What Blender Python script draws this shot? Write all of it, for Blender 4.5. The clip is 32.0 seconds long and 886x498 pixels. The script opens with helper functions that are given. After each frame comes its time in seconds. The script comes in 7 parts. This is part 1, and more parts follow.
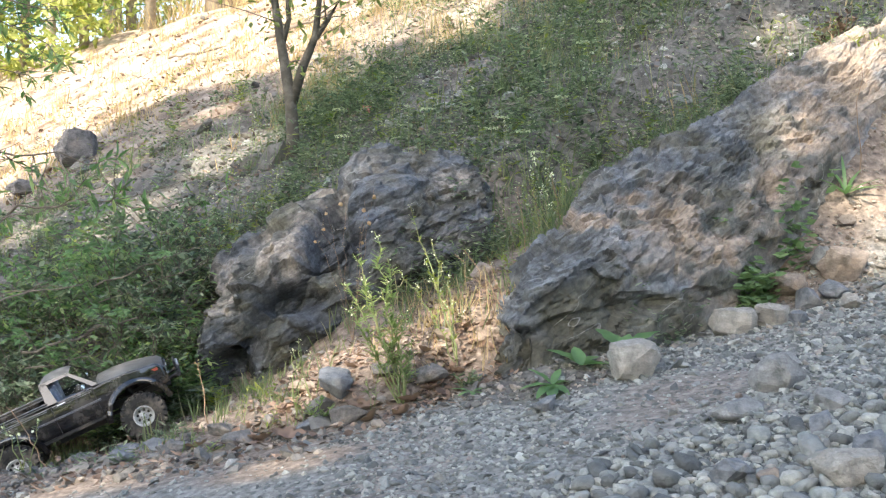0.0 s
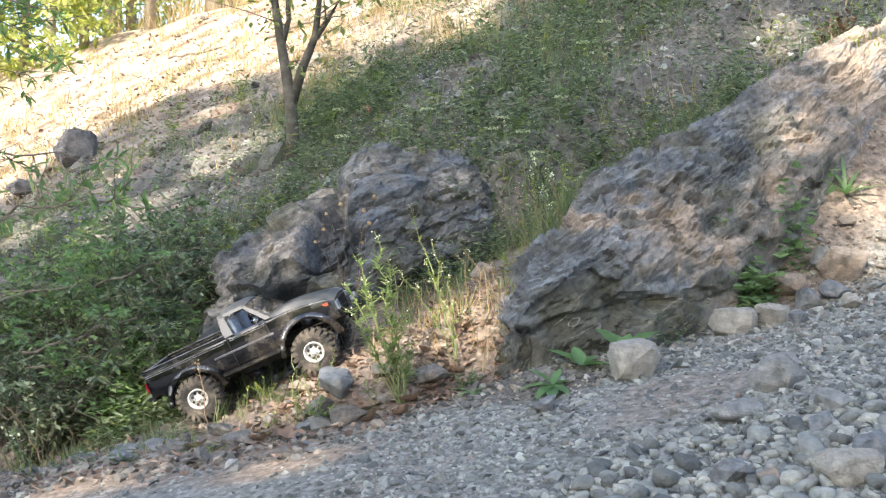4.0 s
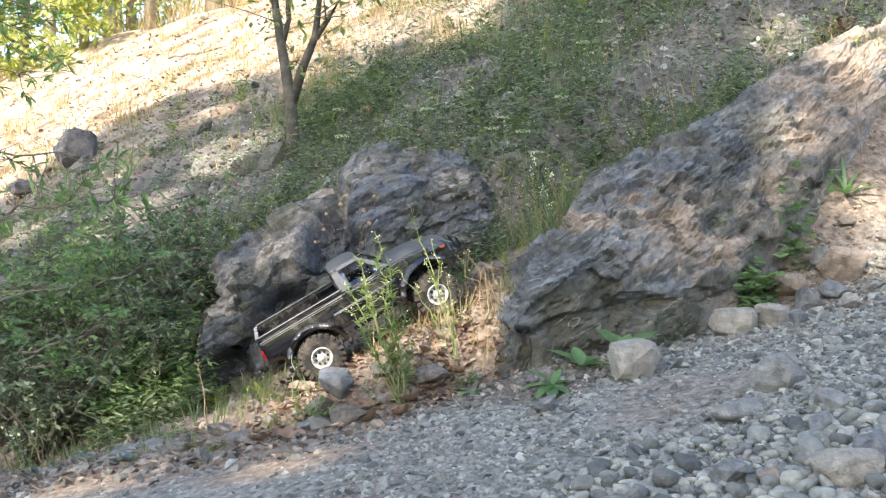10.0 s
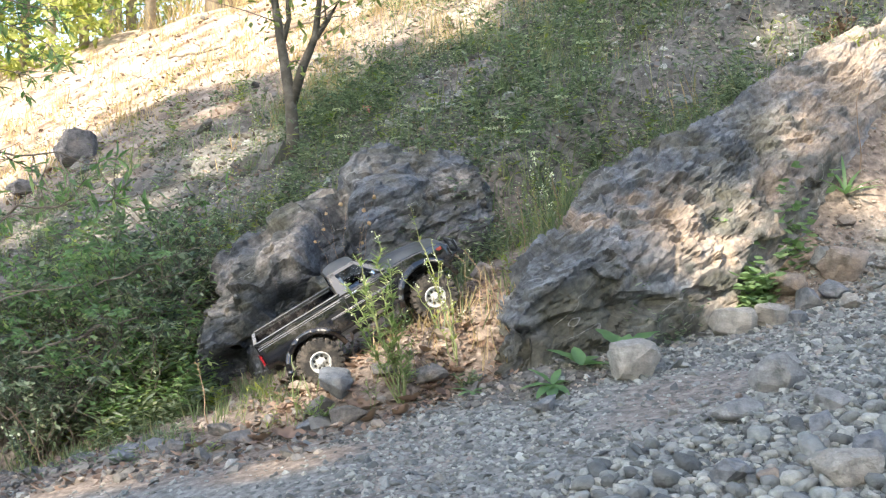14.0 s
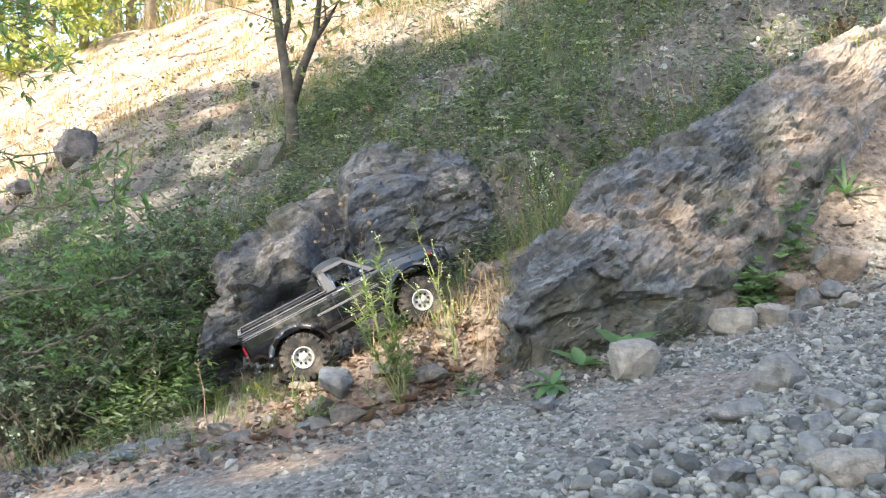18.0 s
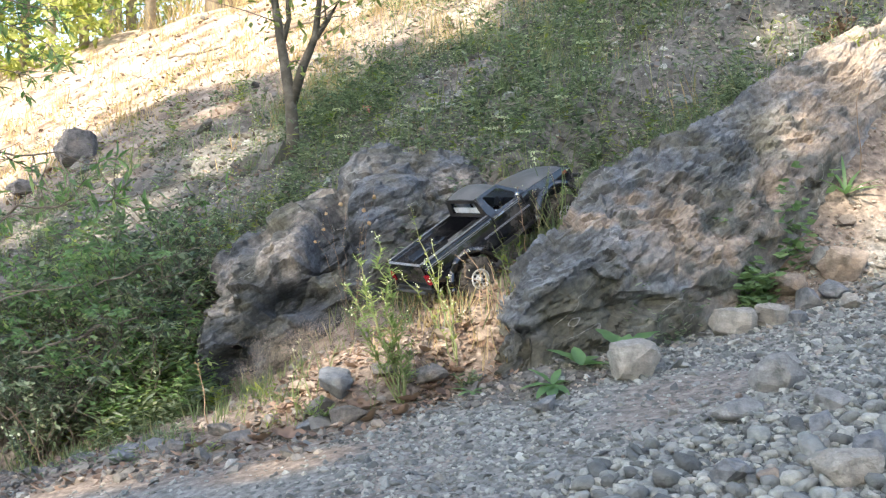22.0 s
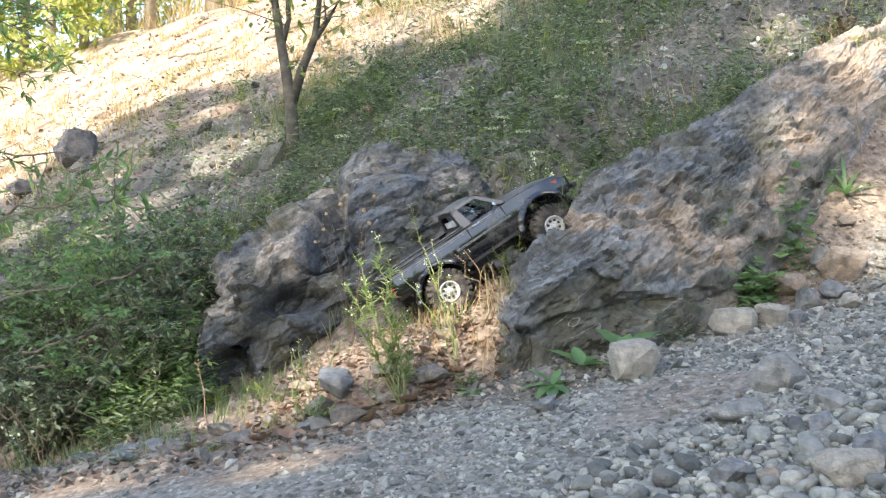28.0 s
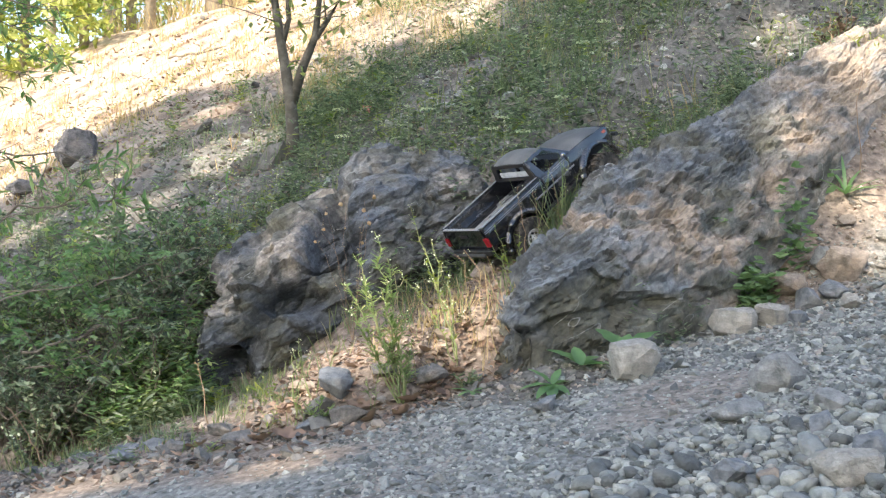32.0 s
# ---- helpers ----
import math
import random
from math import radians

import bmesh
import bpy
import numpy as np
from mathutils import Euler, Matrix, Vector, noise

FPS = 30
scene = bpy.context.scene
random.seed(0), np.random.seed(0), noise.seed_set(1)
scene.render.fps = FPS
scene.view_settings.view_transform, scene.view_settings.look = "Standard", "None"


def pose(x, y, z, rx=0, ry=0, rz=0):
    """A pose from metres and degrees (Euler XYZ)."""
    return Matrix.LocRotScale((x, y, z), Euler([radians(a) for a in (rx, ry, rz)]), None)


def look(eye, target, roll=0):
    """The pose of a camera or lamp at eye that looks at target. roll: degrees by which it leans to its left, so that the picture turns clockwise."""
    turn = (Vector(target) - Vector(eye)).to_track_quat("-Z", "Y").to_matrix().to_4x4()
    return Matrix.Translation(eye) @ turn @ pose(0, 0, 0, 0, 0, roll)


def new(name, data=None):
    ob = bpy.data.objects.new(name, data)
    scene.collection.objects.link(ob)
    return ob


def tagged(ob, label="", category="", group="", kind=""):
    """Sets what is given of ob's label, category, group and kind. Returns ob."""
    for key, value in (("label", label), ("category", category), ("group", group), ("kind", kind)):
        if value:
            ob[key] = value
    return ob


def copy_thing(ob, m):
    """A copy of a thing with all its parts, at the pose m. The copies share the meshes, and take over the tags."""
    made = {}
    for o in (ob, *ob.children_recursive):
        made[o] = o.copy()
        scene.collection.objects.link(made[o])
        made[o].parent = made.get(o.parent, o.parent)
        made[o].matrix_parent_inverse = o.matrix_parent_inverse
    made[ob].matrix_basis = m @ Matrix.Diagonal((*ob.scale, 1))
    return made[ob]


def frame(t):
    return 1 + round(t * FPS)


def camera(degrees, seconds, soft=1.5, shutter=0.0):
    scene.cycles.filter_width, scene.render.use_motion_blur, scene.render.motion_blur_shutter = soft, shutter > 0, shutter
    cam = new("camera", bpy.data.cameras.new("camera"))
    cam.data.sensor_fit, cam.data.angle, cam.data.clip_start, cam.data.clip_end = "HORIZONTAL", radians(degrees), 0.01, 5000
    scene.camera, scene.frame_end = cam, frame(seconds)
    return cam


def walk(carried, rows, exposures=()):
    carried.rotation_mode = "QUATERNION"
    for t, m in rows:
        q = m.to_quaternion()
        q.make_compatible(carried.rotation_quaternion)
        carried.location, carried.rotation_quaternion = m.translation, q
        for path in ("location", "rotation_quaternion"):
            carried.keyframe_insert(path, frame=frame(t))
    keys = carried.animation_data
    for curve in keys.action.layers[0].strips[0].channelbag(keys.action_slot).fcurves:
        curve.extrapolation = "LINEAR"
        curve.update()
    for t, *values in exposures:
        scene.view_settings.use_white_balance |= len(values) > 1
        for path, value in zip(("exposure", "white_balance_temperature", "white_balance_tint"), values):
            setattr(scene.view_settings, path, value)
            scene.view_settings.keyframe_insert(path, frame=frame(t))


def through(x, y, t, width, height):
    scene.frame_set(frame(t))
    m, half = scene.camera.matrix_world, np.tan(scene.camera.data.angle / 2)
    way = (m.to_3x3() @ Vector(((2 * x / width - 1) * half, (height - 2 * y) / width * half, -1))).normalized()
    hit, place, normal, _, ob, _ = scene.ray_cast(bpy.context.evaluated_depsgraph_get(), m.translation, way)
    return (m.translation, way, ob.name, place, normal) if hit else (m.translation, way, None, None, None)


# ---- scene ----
CLIP = 32.0
cam = camera(48, CLIP, soft=1.3)
walk(cam, [(0.0, look((0, 0, 0), (0, 1, 0))), (CLIP, look((0, 0, 0), (0, 1, 0)))], [(0.0, 1.96, 6600, 7.5), (CLIP, 1.96, 6600, 7.5)])

# ---- daylight: low warm sun from behind and to one side, through the shade tree ----
SUN = Vector((-0.36, -0.72, 0.60)).normalized()
world = bpy.data.worlds.new("daylight")
scene.world = world
world.use_nodes = True
_n, _l = world.node_tree.nodes, world.node_tree.links
_sky = _n.new("ShaderNodeTexSky")
_sky.sky_type, _sky.sun_disc = "NISHITA", False
_sky.sun_elevation, _sky.sun_rotation = math.asin(SUN.z), math.atan2(SUN.x, SUN.y)
_sky.dust_density = 2.0
_n["Background"].inputs["Strength"].default_value = 0.15
_l.new(_sky.outputs[0], _n["Background"].inputs["Color"])
_lamp = bpy.data.lights.new("sun", "SUN")
_lamp.energy, _lamp.angle, _lamp.color = 3.6, radians(0.5), (1.0, 0.89, 0.75)
sun = new("sun", _lamp)
sun.matrix_world = look(SUN * 30, (0, 0, 0))

# ---- numbers for noise and the lie of the land ----
LAT = np.random.RandomState(7).rand(64, 64, 64)


def vnoise(x, y, z=0.0):
    """Smooth value noise in -1..1 over arrays."""
    x, y, z = np.broadcast_arrays(np.asarray(x, float), np.asarray(y, float), np.asarray(z, float))
    xi, yi, zi = np.floor(x).astype(int), np.floor(y).astype(int), np.floor(z).astype(int)
    fx, fy, fz = x - xi, y - yi, z - zi
    fx, fy, fz = fx * fx * (3 - 2 * fx), fy * fy * (3 - 2 * fy), fz * fz * (3 - 2 * fz)
    out = 0.0
    for dx in (0, 1):
        for dy in (0, 1):
            for dz in (0, 1):
                w = (fx if dx else 1 - fx) * (fy if dy else 1 - fy) * (fz if dz else 1 - fz)
                out = out + w * LAT[(xi + dx) & 63, (yi + dy) & 63, (zi + dz) & 63]
    return out * 2 - 1


def fbm(x, y, z=0.0, octaves=4, gain=0.5):
    total, amp, s = 0.0, 1.0, 1.0
    for k in range(octaves):
        total = total + amp * vnoise(np.asarray(x) * s + 13.7 * k, np.asarray(y) * s + 5.1 * k, np.asarray(z) * s + 3.3 * k)
        amp, s = amp * gain, s * 2.07
    return total


def smooth(a, b, v):
    s = np.clip((v - a) / (b - a), 0, 1)
    return s * s * (3 - 2 * s)


BENCH_X = (-2.0, -0.84, -0.5, -0.24, -0.16, 0.11, 0.26, 0.42, 0.8, 1.6)
BENCH_Y = (2.35, 2.33, 2.36, 2.27, 2.28, 2.46, 2.53, 2.62, 2.85, 3.2)
BENCH_Z = (-0.98, -0.495, -0.37, -0.255, -0.22, -0.068, 0.02, 0.14, 0.40, 0.85)


def ground_plain(x, y):
    """Height of the land without its roughness: a gravel apron, a narrow bench, and the hillside."""
    gravel = -0.4425 + 0.20 * np.clip(x, -4, 4) + 0.07 * np.clip(y, -3, 4)
    yc, zc = np.interp(x, BENCH_X, BENCH_Y), np.interp(x, BENCH_X, BENCH_Z)
    hill = -1.40 + 0.42 * np.clip(x, -4, 4) + 0.55 * y
    ridge = 5.9 - 0.7 * np.clip(x, -6, 4)
    crest = hill - 0.55 * (y - ridge)
    hill = np.where(y > ridge, crest + 0.02 * (y - ridge), hill)
    hill = np.where(np.abs(y - ridge) < 0.5, hill - 0.14 * (1 - np.abs(y - ridge) / 0.5) ** 2, hill)
    hill = np.where(y > ridge + 6, np.minimum(hill, crest + 0.12 - 0.0 * y), hill)
    bench = zc + 0.10 * (y - yc)
    onto = 1 - smooth(0.14, 0.42, y - yc)
    up = hill * (1 - onto) + bench * onto
    ya = np.interp(x, (-2, -0.9, -0.5, -0.16, 0.1, 0.5, 0.75, 0.9, 1.0, 2.0), (2.2, 2.12, 1.98, 1.93, 1.96, 2.1, 2.17, 2.14, 2.12, 2.4))
    yb = np.interp(x, (-2, -0.9, -0.5, -0.16, 0.1, 0.5, 0.75, 0.9, 1.0, 2.0), (2.4, 2.28, 2.24, 2.17, 2.32, 2.62, 2.74, 2.78, 2.84, 3.1))
    s = smooth(ya, yb, y)
    return gravel * (1 - s) + up * s


def ground_z(x, y):
    """Height of the ground, with humps and ruts."""
    x, y = np.asarray(x, float), np.asarray(y, float)
    z = ground_plain(x, y)
    near = np.exp(-((x / 6) ** 2) - ((y - 2) / 7) ** 2)
    soil = smooth(1.95, 2.3, y)
    rough = 0.012 * fbm(x * 3.1, y * 3.1, 0.5, 3) + 0.005 * fbm(x * 13, y * 13, 2.5, 3)
    humps = (0.05 * fbm(x * 1.7, y * 1.7, 4.5, 3) + 0.022 * fbm(x * 8, y * 8, 6.5, 3, 0.6)) * smooth(2.7, 3.3, y) * (1 - 0.75 * smooth(4.3, 4.9, y))
    hidden = smooth(1.0, 0.75, np.hypot((x + 0.27 - 0.4 * (y - 2.78)) / 0.31, (y - 2.79) / 0.21))
    skirt = 0.03 * np.exp(-((x - 0.21) / 0.13) ** 2 - ((y - 1.96) / 0.07) ** 2)
    return z + skirt + near * (rough * (0.8 + 0.4 * soil) + humps) - 0.3 * hidden


# ---- materials ----
def node_mat(name):
    m = bpy.data.materials.new(name)
    m.use_nodes = True
    nt = m.node_tree
    return m, nt, nt.nodes["Principled BSDF"]


def ramp(nt, fac, stops):
    r = nt.nodes.new("ShaderNodeValToRGB")
    while len(r.color_ramp.elements) < len(stops):
        r.color_ramp.elements.new(0.5)
    for e, (p, c) in zip(r.color_ramp.elements, stops):
        e.position, e.color = p, (*c, 1)
    nt.links.new(fac, r.inputs[0])
    return r.outputs[0]


def noise_tex(nt, scale, detail=4.0, rough=0.55, coords="Object", stretch=(1, 1, 1), turn=(0, 0, 0), kind="fac"):
    tc, mp, n = nt.nodes.new("ShaderNodeTexCoord"), nt.nodes.new("ShaderNodeMapping"), nt.nodes.new("ShaderNodeTexNoise")
    mp.vector_type = "TEXTURE"
    mp.inputs["Scale"].default_value, mp.inputs["Rotation"].default_value = [1 / q for q in stretch], turn
    n.inputs["Scale"].default_value, n.inputs["Detail"].default_value, n.inputs["Roughness"].default_value = scale, detail, rough
    nt.links.new(tc.outputs[coords], mp.inputs[0])
    nt.links.new(mp.outputs[0], n.inputs[0])
    return n.outputs[0]


def mix(nt, fac, a, b, mode="MIX"):
    m = nt.nodes.new("ShaderNodeMix")
    m.data_type, m.blend_type = "RGBA", mode
    for sock, v in ((m.inputs[0], fac), (m.inputs[6], a), (m.inputs[7], b)):
        if hasattr(v, "links") or hasattr(v, "is_linked"):
            nt.links.new(v, sock)
        elif isinstance(v, (int, float)):
            sock.default_value = v
        else:
            sock.default_value = (*v, 1)
    return m.outputs[2]


def bump(nt, bsdf, height, strength, dist):
    b = nt.nodes.new("ShaderNodeBump")
    b.inputs["Strength"].default_value, b.inputs["Distance"].default_value = strength, dist
    nt.links.new(height, b.inputs["Height"])
    nt.links.new(b.outputs[0], bsdf.inputs["Normal"])


def rock_mat(name, dark, mid, tan, scale, turn=(0, 0, 0), tan_at=0.62, lichen=True, streaky=0.7, zones=False, relief=0.022, speck=0.8, layered=(0.4, 0.8, 2.6)):
    """Weathered stone: grey body, rusty tan patches, pale lichen flecks, layered relief."""
    m, nt, b = node_mat(name)
    big = noise_tex(nt, scale, 5, 0.6)
    layers = noise_tex(nt, scale * 5, 6, 0.68, stretch=layered, turn=turn)
    fine = noise_tex(nt, scale * 34, 4, 0.65)
    col = ramp(nt, layers, [(0.32, dark), (0.52, mid), (0.72, [min(1, c * 1.45) for c in mid])])
    patch = ramp(nt, big, [(tan_at - 0.06, (0, 0, 0)), (tan_at + 0.08, (1, 1, 1))])
    col = mix(nt, patch, col, tan)
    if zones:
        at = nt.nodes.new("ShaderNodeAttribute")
        at.attribute_name = "stain_and_shade"
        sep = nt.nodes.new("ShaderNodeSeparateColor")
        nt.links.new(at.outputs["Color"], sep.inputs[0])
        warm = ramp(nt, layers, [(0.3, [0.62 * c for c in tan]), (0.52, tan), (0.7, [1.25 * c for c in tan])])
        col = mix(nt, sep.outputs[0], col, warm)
        # second channel: dark stone, and shade painted into recesses
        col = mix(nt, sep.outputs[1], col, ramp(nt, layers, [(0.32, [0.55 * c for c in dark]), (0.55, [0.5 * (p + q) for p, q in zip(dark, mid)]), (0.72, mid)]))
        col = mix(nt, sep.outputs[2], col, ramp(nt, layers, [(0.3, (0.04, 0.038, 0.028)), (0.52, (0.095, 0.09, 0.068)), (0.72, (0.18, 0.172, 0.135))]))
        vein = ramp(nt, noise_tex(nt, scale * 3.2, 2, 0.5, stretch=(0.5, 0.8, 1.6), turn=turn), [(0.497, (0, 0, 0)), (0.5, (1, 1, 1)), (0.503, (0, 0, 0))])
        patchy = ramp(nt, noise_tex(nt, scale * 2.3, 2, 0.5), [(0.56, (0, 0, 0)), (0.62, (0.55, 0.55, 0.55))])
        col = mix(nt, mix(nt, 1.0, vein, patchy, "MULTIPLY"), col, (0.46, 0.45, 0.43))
    grain = ramp(nt, fine, [(0.3, (0.45, 0.45, 0.45)), (0.7, (1.35, 1.35, 1.35))])
    col = mix(nt, speck, col, grain, "MULTIPLY")
    streak = noise_tex(nt, scale * 13, 5, 0.7, stretch=(0.45, 0.7, 1.7), turn=turn)
    col = mix(nt, streaky, col, ramp(nt, streak, [(0.34, (0.38, 0.38, 0.40)), (0.5, (1.0, 1.0, 1.0)), (0.68, (1.5, 1.5, 1.48))]), "MULTIPLY")
    if lichen:
        fleck = ramp(nt, noise_tex(nt, scale * 16, 3, 0.5), [(0.70, (0, 0, 0)), (0.76, (0.6, 0.6, 0.6))])
        col = mix(nt, fleck, col, (0.38, 0.38, 0.36))
    nt.links.new(col, b.inputs["Base Color"])
    b.inputs["Roughness"].default_value = 0.88
    h = mix(nt, 0.35, mix(nt, 0.55, layers, streak), fine)
    bump(nt, b, h, 1.0, relief)
    return m


def stone_mat(name, stops, rand="object", unit_=1.0):
    """Loose stones: each with its own grey, dusty and grained."""
    m, nt, b = node_mat(name)
    if rand == "object":
        r = nt.nodes.new("ShaderNodeObjectInfo").outputs["Random"]
    else:
        r = nt.nodes.new("ShaderNodeNewGeometry").outputs["Random Per Island"]
    col = ramp(nt, r, stops)
    g = ramp(nt, noise_tex(nt, 60 * unit_, 5, 0.7), [(0.3, (0.55, 0.55, 0.55)), (0.72, (1.3, 1.29, 1.25))])
    col = mix(nt, 0.85, col, g, "MULTIPLY")
    dust = ramp(nt, noise_tex(nt, 14 * unit_ ** 0.6, 4, 0.6), [(0.48, (0, 0, 0)), (0.74, (0.5, 0.5, 0.5))])
    col = mix(nt, dust, col, (0.26, 0.25, 0.235))
    nt.links.new(col, b.inputs["Base Color"])
    b.inputs["Roughness"].default_value = 0.85
    bump(nt, b, noise_tex(nt, 90 * unit_, 5, 0.7), 0.9, 0.008)
    return m


def leaf_mat(name, stops, shine=0.45, through=0.45):
    """Leaves: each of its own tint, light passing through."""
    m, nt, b = node_mat(name)
    r = nt.nodes.new("ShaderNodeNewGeometry").outputs["Random Per Island"]
    col = ramp(nt, r, stops)
    col = mix(nt, 0.5, col, ramp(nt, noise_tex(nt, 40, 2), [(0.3, (0.7, 0.7, 0.7)), (0.7, (1.3, 1.3, 1.2))]), "MULTIPLY")
    nt.links.new(col, b.inputs["Base Color"])
    b.inputs["Roughness"].default_value = shine
    t = nt.nodes.new("ShaderNodeBsdfTranslucent")
    nt.links.new(mix(nt, 1.0, col, (1.15, 1.3, 0.8), "MULTIPLY"), t.inputs[0])
    ms = nt.nodes.new("ShaderNodeMixShader")
    ms.inputs[0].default_value = through
    out = nt.nodes["Material Output"]
    nt.links.new(b.outputs[0], ms.inputs[1])
    nt.links.new(t.outputs[0], ms.inputs[2])
    nt.links.new(ms.outputs[0], out.inputs[0])
    return m


def plain_mat(name, col, rough=0.5, metal=0.0, spot=None, spot_at=0.55, scale=30, bumpy=0.0):
    """Paint, plastic or metal with dust or wear on it."""
    m, nt, b = node_mat(name)
    if spot:
        mask = ramp(nt, noise_tex(nt, scale, 5, 0.65), [(spot_at - 0.08, (0, 0, 0)), (spot_at + 0.12, (1, 1, 1))])
        nt.links.new(mix(nt, mask, col, spot), b.inputs["Base Color"])
        rr = nt.nodes.new("ShaderNodeMapRange")
        nt.links.new(mask, rr.inputs[0])
        rr.inputs["To Min"].default_value, rr.inputs["To Max"].default_value = rough, min(1, rough + 0.4)
        nt.links.new(rr.outputs[0], b.inputs["Roughness"])
    else:
        b.inputs["Base Color"].default_value = (*col, 1)
        b.inputs["Roughness"].default_value = rough
    b.inputs["Metallic"].default_value = metal
    if bumpy:
        bump(nt, b, noise_tex(nt, scale * 4, 4), bumpy, 0.003)
    return m


def ground_mat():
    """Dusty grey gravel fines, tan soil, and hillside earth, by the kind of ground. Sun and shade tint some zones."""
    m, nt, b = node_mat("ground_earth")
    at = nt.nodes.new("ShaderNodeAttribute")
    at.attribute_name = "soil"
    sep = nt.nodes.new("ShaderNodeSeparateColor")
    nt.links.new(at.outputs["Color"], sep.inputs[0])
    n1, n2, n3 = noise_tex(nt, 6, 6, 0.65), noise_tex(nt, 55, 5, 0.65), noise_tex(nt, 1.6, 3)
    grey = ramp(nt, n2, [(0.28, (0.085, 0.083, 0.076)), (0.52, (0.20, 0.197, 0.182)), (0.75, (0.33, 0.325, 0.30))])
    tan = ramp(nt, n2, [(0.28, (0.085, 0.064, 0.05)), (0.52, (0.205, 0.16, 0.126)), (0.75, (0.36, 0.29, 0.23))])
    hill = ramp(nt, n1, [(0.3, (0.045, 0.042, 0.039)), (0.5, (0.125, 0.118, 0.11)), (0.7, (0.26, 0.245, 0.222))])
    # bare earth of the sunny slope, with sunlight put into its colour
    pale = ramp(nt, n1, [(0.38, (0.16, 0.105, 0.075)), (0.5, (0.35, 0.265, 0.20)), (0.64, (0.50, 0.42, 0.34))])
    humus = ramp(nt, noise_tex(nt, 3.5, 6, 0.7), [(0.38, (0, 0, 0)), (0.54, (1, 1, 1))])
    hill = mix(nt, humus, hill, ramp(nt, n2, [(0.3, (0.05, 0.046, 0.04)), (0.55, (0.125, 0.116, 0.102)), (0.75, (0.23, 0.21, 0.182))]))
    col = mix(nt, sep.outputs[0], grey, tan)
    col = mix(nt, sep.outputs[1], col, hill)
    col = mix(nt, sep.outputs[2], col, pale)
    col = mix(nt, 0.5, col, ramp(nt, n2, [(0.3, (0.6, 0.6, 0.6)), (0.7, (1.2, 1.2, 1.2))]), "MULTIPLY")
    nt.links.new(col, b.inputs["Base Color"])
    b.inputs["Roughness"].default_value = 0.95
    bump(nt, b, mix(nt, 0.5, n1, n2), 1.0, 0.012)
    return m


GROUND = ground_mat()
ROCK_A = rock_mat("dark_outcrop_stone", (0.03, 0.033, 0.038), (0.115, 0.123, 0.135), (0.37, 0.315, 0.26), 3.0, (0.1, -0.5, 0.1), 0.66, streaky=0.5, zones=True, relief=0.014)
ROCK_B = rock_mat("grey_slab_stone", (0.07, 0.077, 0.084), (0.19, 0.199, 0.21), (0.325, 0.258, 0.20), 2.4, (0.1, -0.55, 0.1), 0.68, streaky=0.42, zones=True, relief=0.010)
GREYS = [(0.0, (0.085, 0.091, 0.092)), (0.3, (0.167, 0.177, 0.172)), (0.65, (0.284, 0.298, 0.282)), (0.93, (0.44, 0.445, 0.405)), (1.0, (0.27, 0.215, 0.185))]
PEBBLE = stone_mat("pebble_stone", GREYS, "object", 0.03)
GRAVEL = stone_mat("gravel", GREYS, "island")
RUBBLE = stone_mat("bank_rubble", [(0.0, (0.06, 0.056, 0.053)), (0.4, (0.165, 0.155, 0.14)), (0.75, (0.27, 0.248, 0.22)), (1.0, (0.42, 0.34, 0.27))], "island")
CHIPS = stone_mat("pale_soil_chips", [(0.0, (0.15, 0.125, 0.105)), (0.5, (0.27, 0.225, 0.185)), (1.0, (0.42, 0.36, 0.30))], "island")
GREY_STONE = rock_mat("half_buried_stone", (0.125, 0.127, 0.124), (0.215, 0.216, 0.208), (0.27, 0.258, 0.235), 9.0, layered=(1, 1, 1), lichen=False, streaky=0.25, speck=0.3, relief=0.006)
DARK_STONE = rock_mat("weathered_boulder", (0.10, 0.092, 0.09), (0.20, 0.185, 0.178), (0.26, 0.225, 0.195), 6.0, layered=(1, 1, 1), lichen=False, streaky=0.4, speck=0.4)
PALE_STONE = rock_mat("pale_stone", (0.19, 0.178, 0.155), (0.29, 0.272, 0.24), (0.34, 0.30, 0.25), 9.0, layered=(1, 1, 1), lichen=False, streaky=0.25, speck=0.3, relief=0.006)
TAN_STONE = rock_mat("tan_stone", (0.16, 0.13, 0.105), (0.27, 0.222, 0.18), (0.34, 0.25, 0.175), 8.0, layered=(1, 1, 1), lichen=False, streaky=0.25, speck=0.3, relief=0.006)
BLUE_STONE = rock_mat("blue_grey_stone", (0.085, 0.092, 0.10), (0.17, 0.18, 0.192), (0.25, 0.24, 0.22), 8.0, layered=(1, 1, 1), streaky=0.25, speck=0.3, relief=0.006, lichen=False)
RUSTY = rock_mat("brown_grey_stone", (0.08, 0.074, 0.068), (0.17, 0.158, 0.145), (0.27, 0.215, 0.165), 8.0, layered=(1, 1, 1), streaky=0.3, speck=0.4, relief=0.006, lichen=False)
SHRUB = leaf_mat("shrub_leaf", [(0, (0.10, 0.165, 0.075)), (0.5, (0.18, 0.285, 0.135)), (0.8, (0.25, 0.35, 0.17)), (1, (0.42, 0.46, 0.20))], 0.4, 0.5)
HERB = leaf_mat("herb_leaf", [(0, (0.05, 0.07, 0.048)), (0.5, (0.162, 0.205, 0.142)), (0.8, (0.25, 0.295, 0.21)), (1, (0.41, 0.42, 0.32))], 0.45, 0.5)
ROUNDLEAF = leaf_mat("round_leaf", [(0, (0.11, 0.18, 0.085)), (0.6, (0.17, 0.26, 0.12)), (1, (0.27, 0.36, 0.18))], 0.45, 0.4)
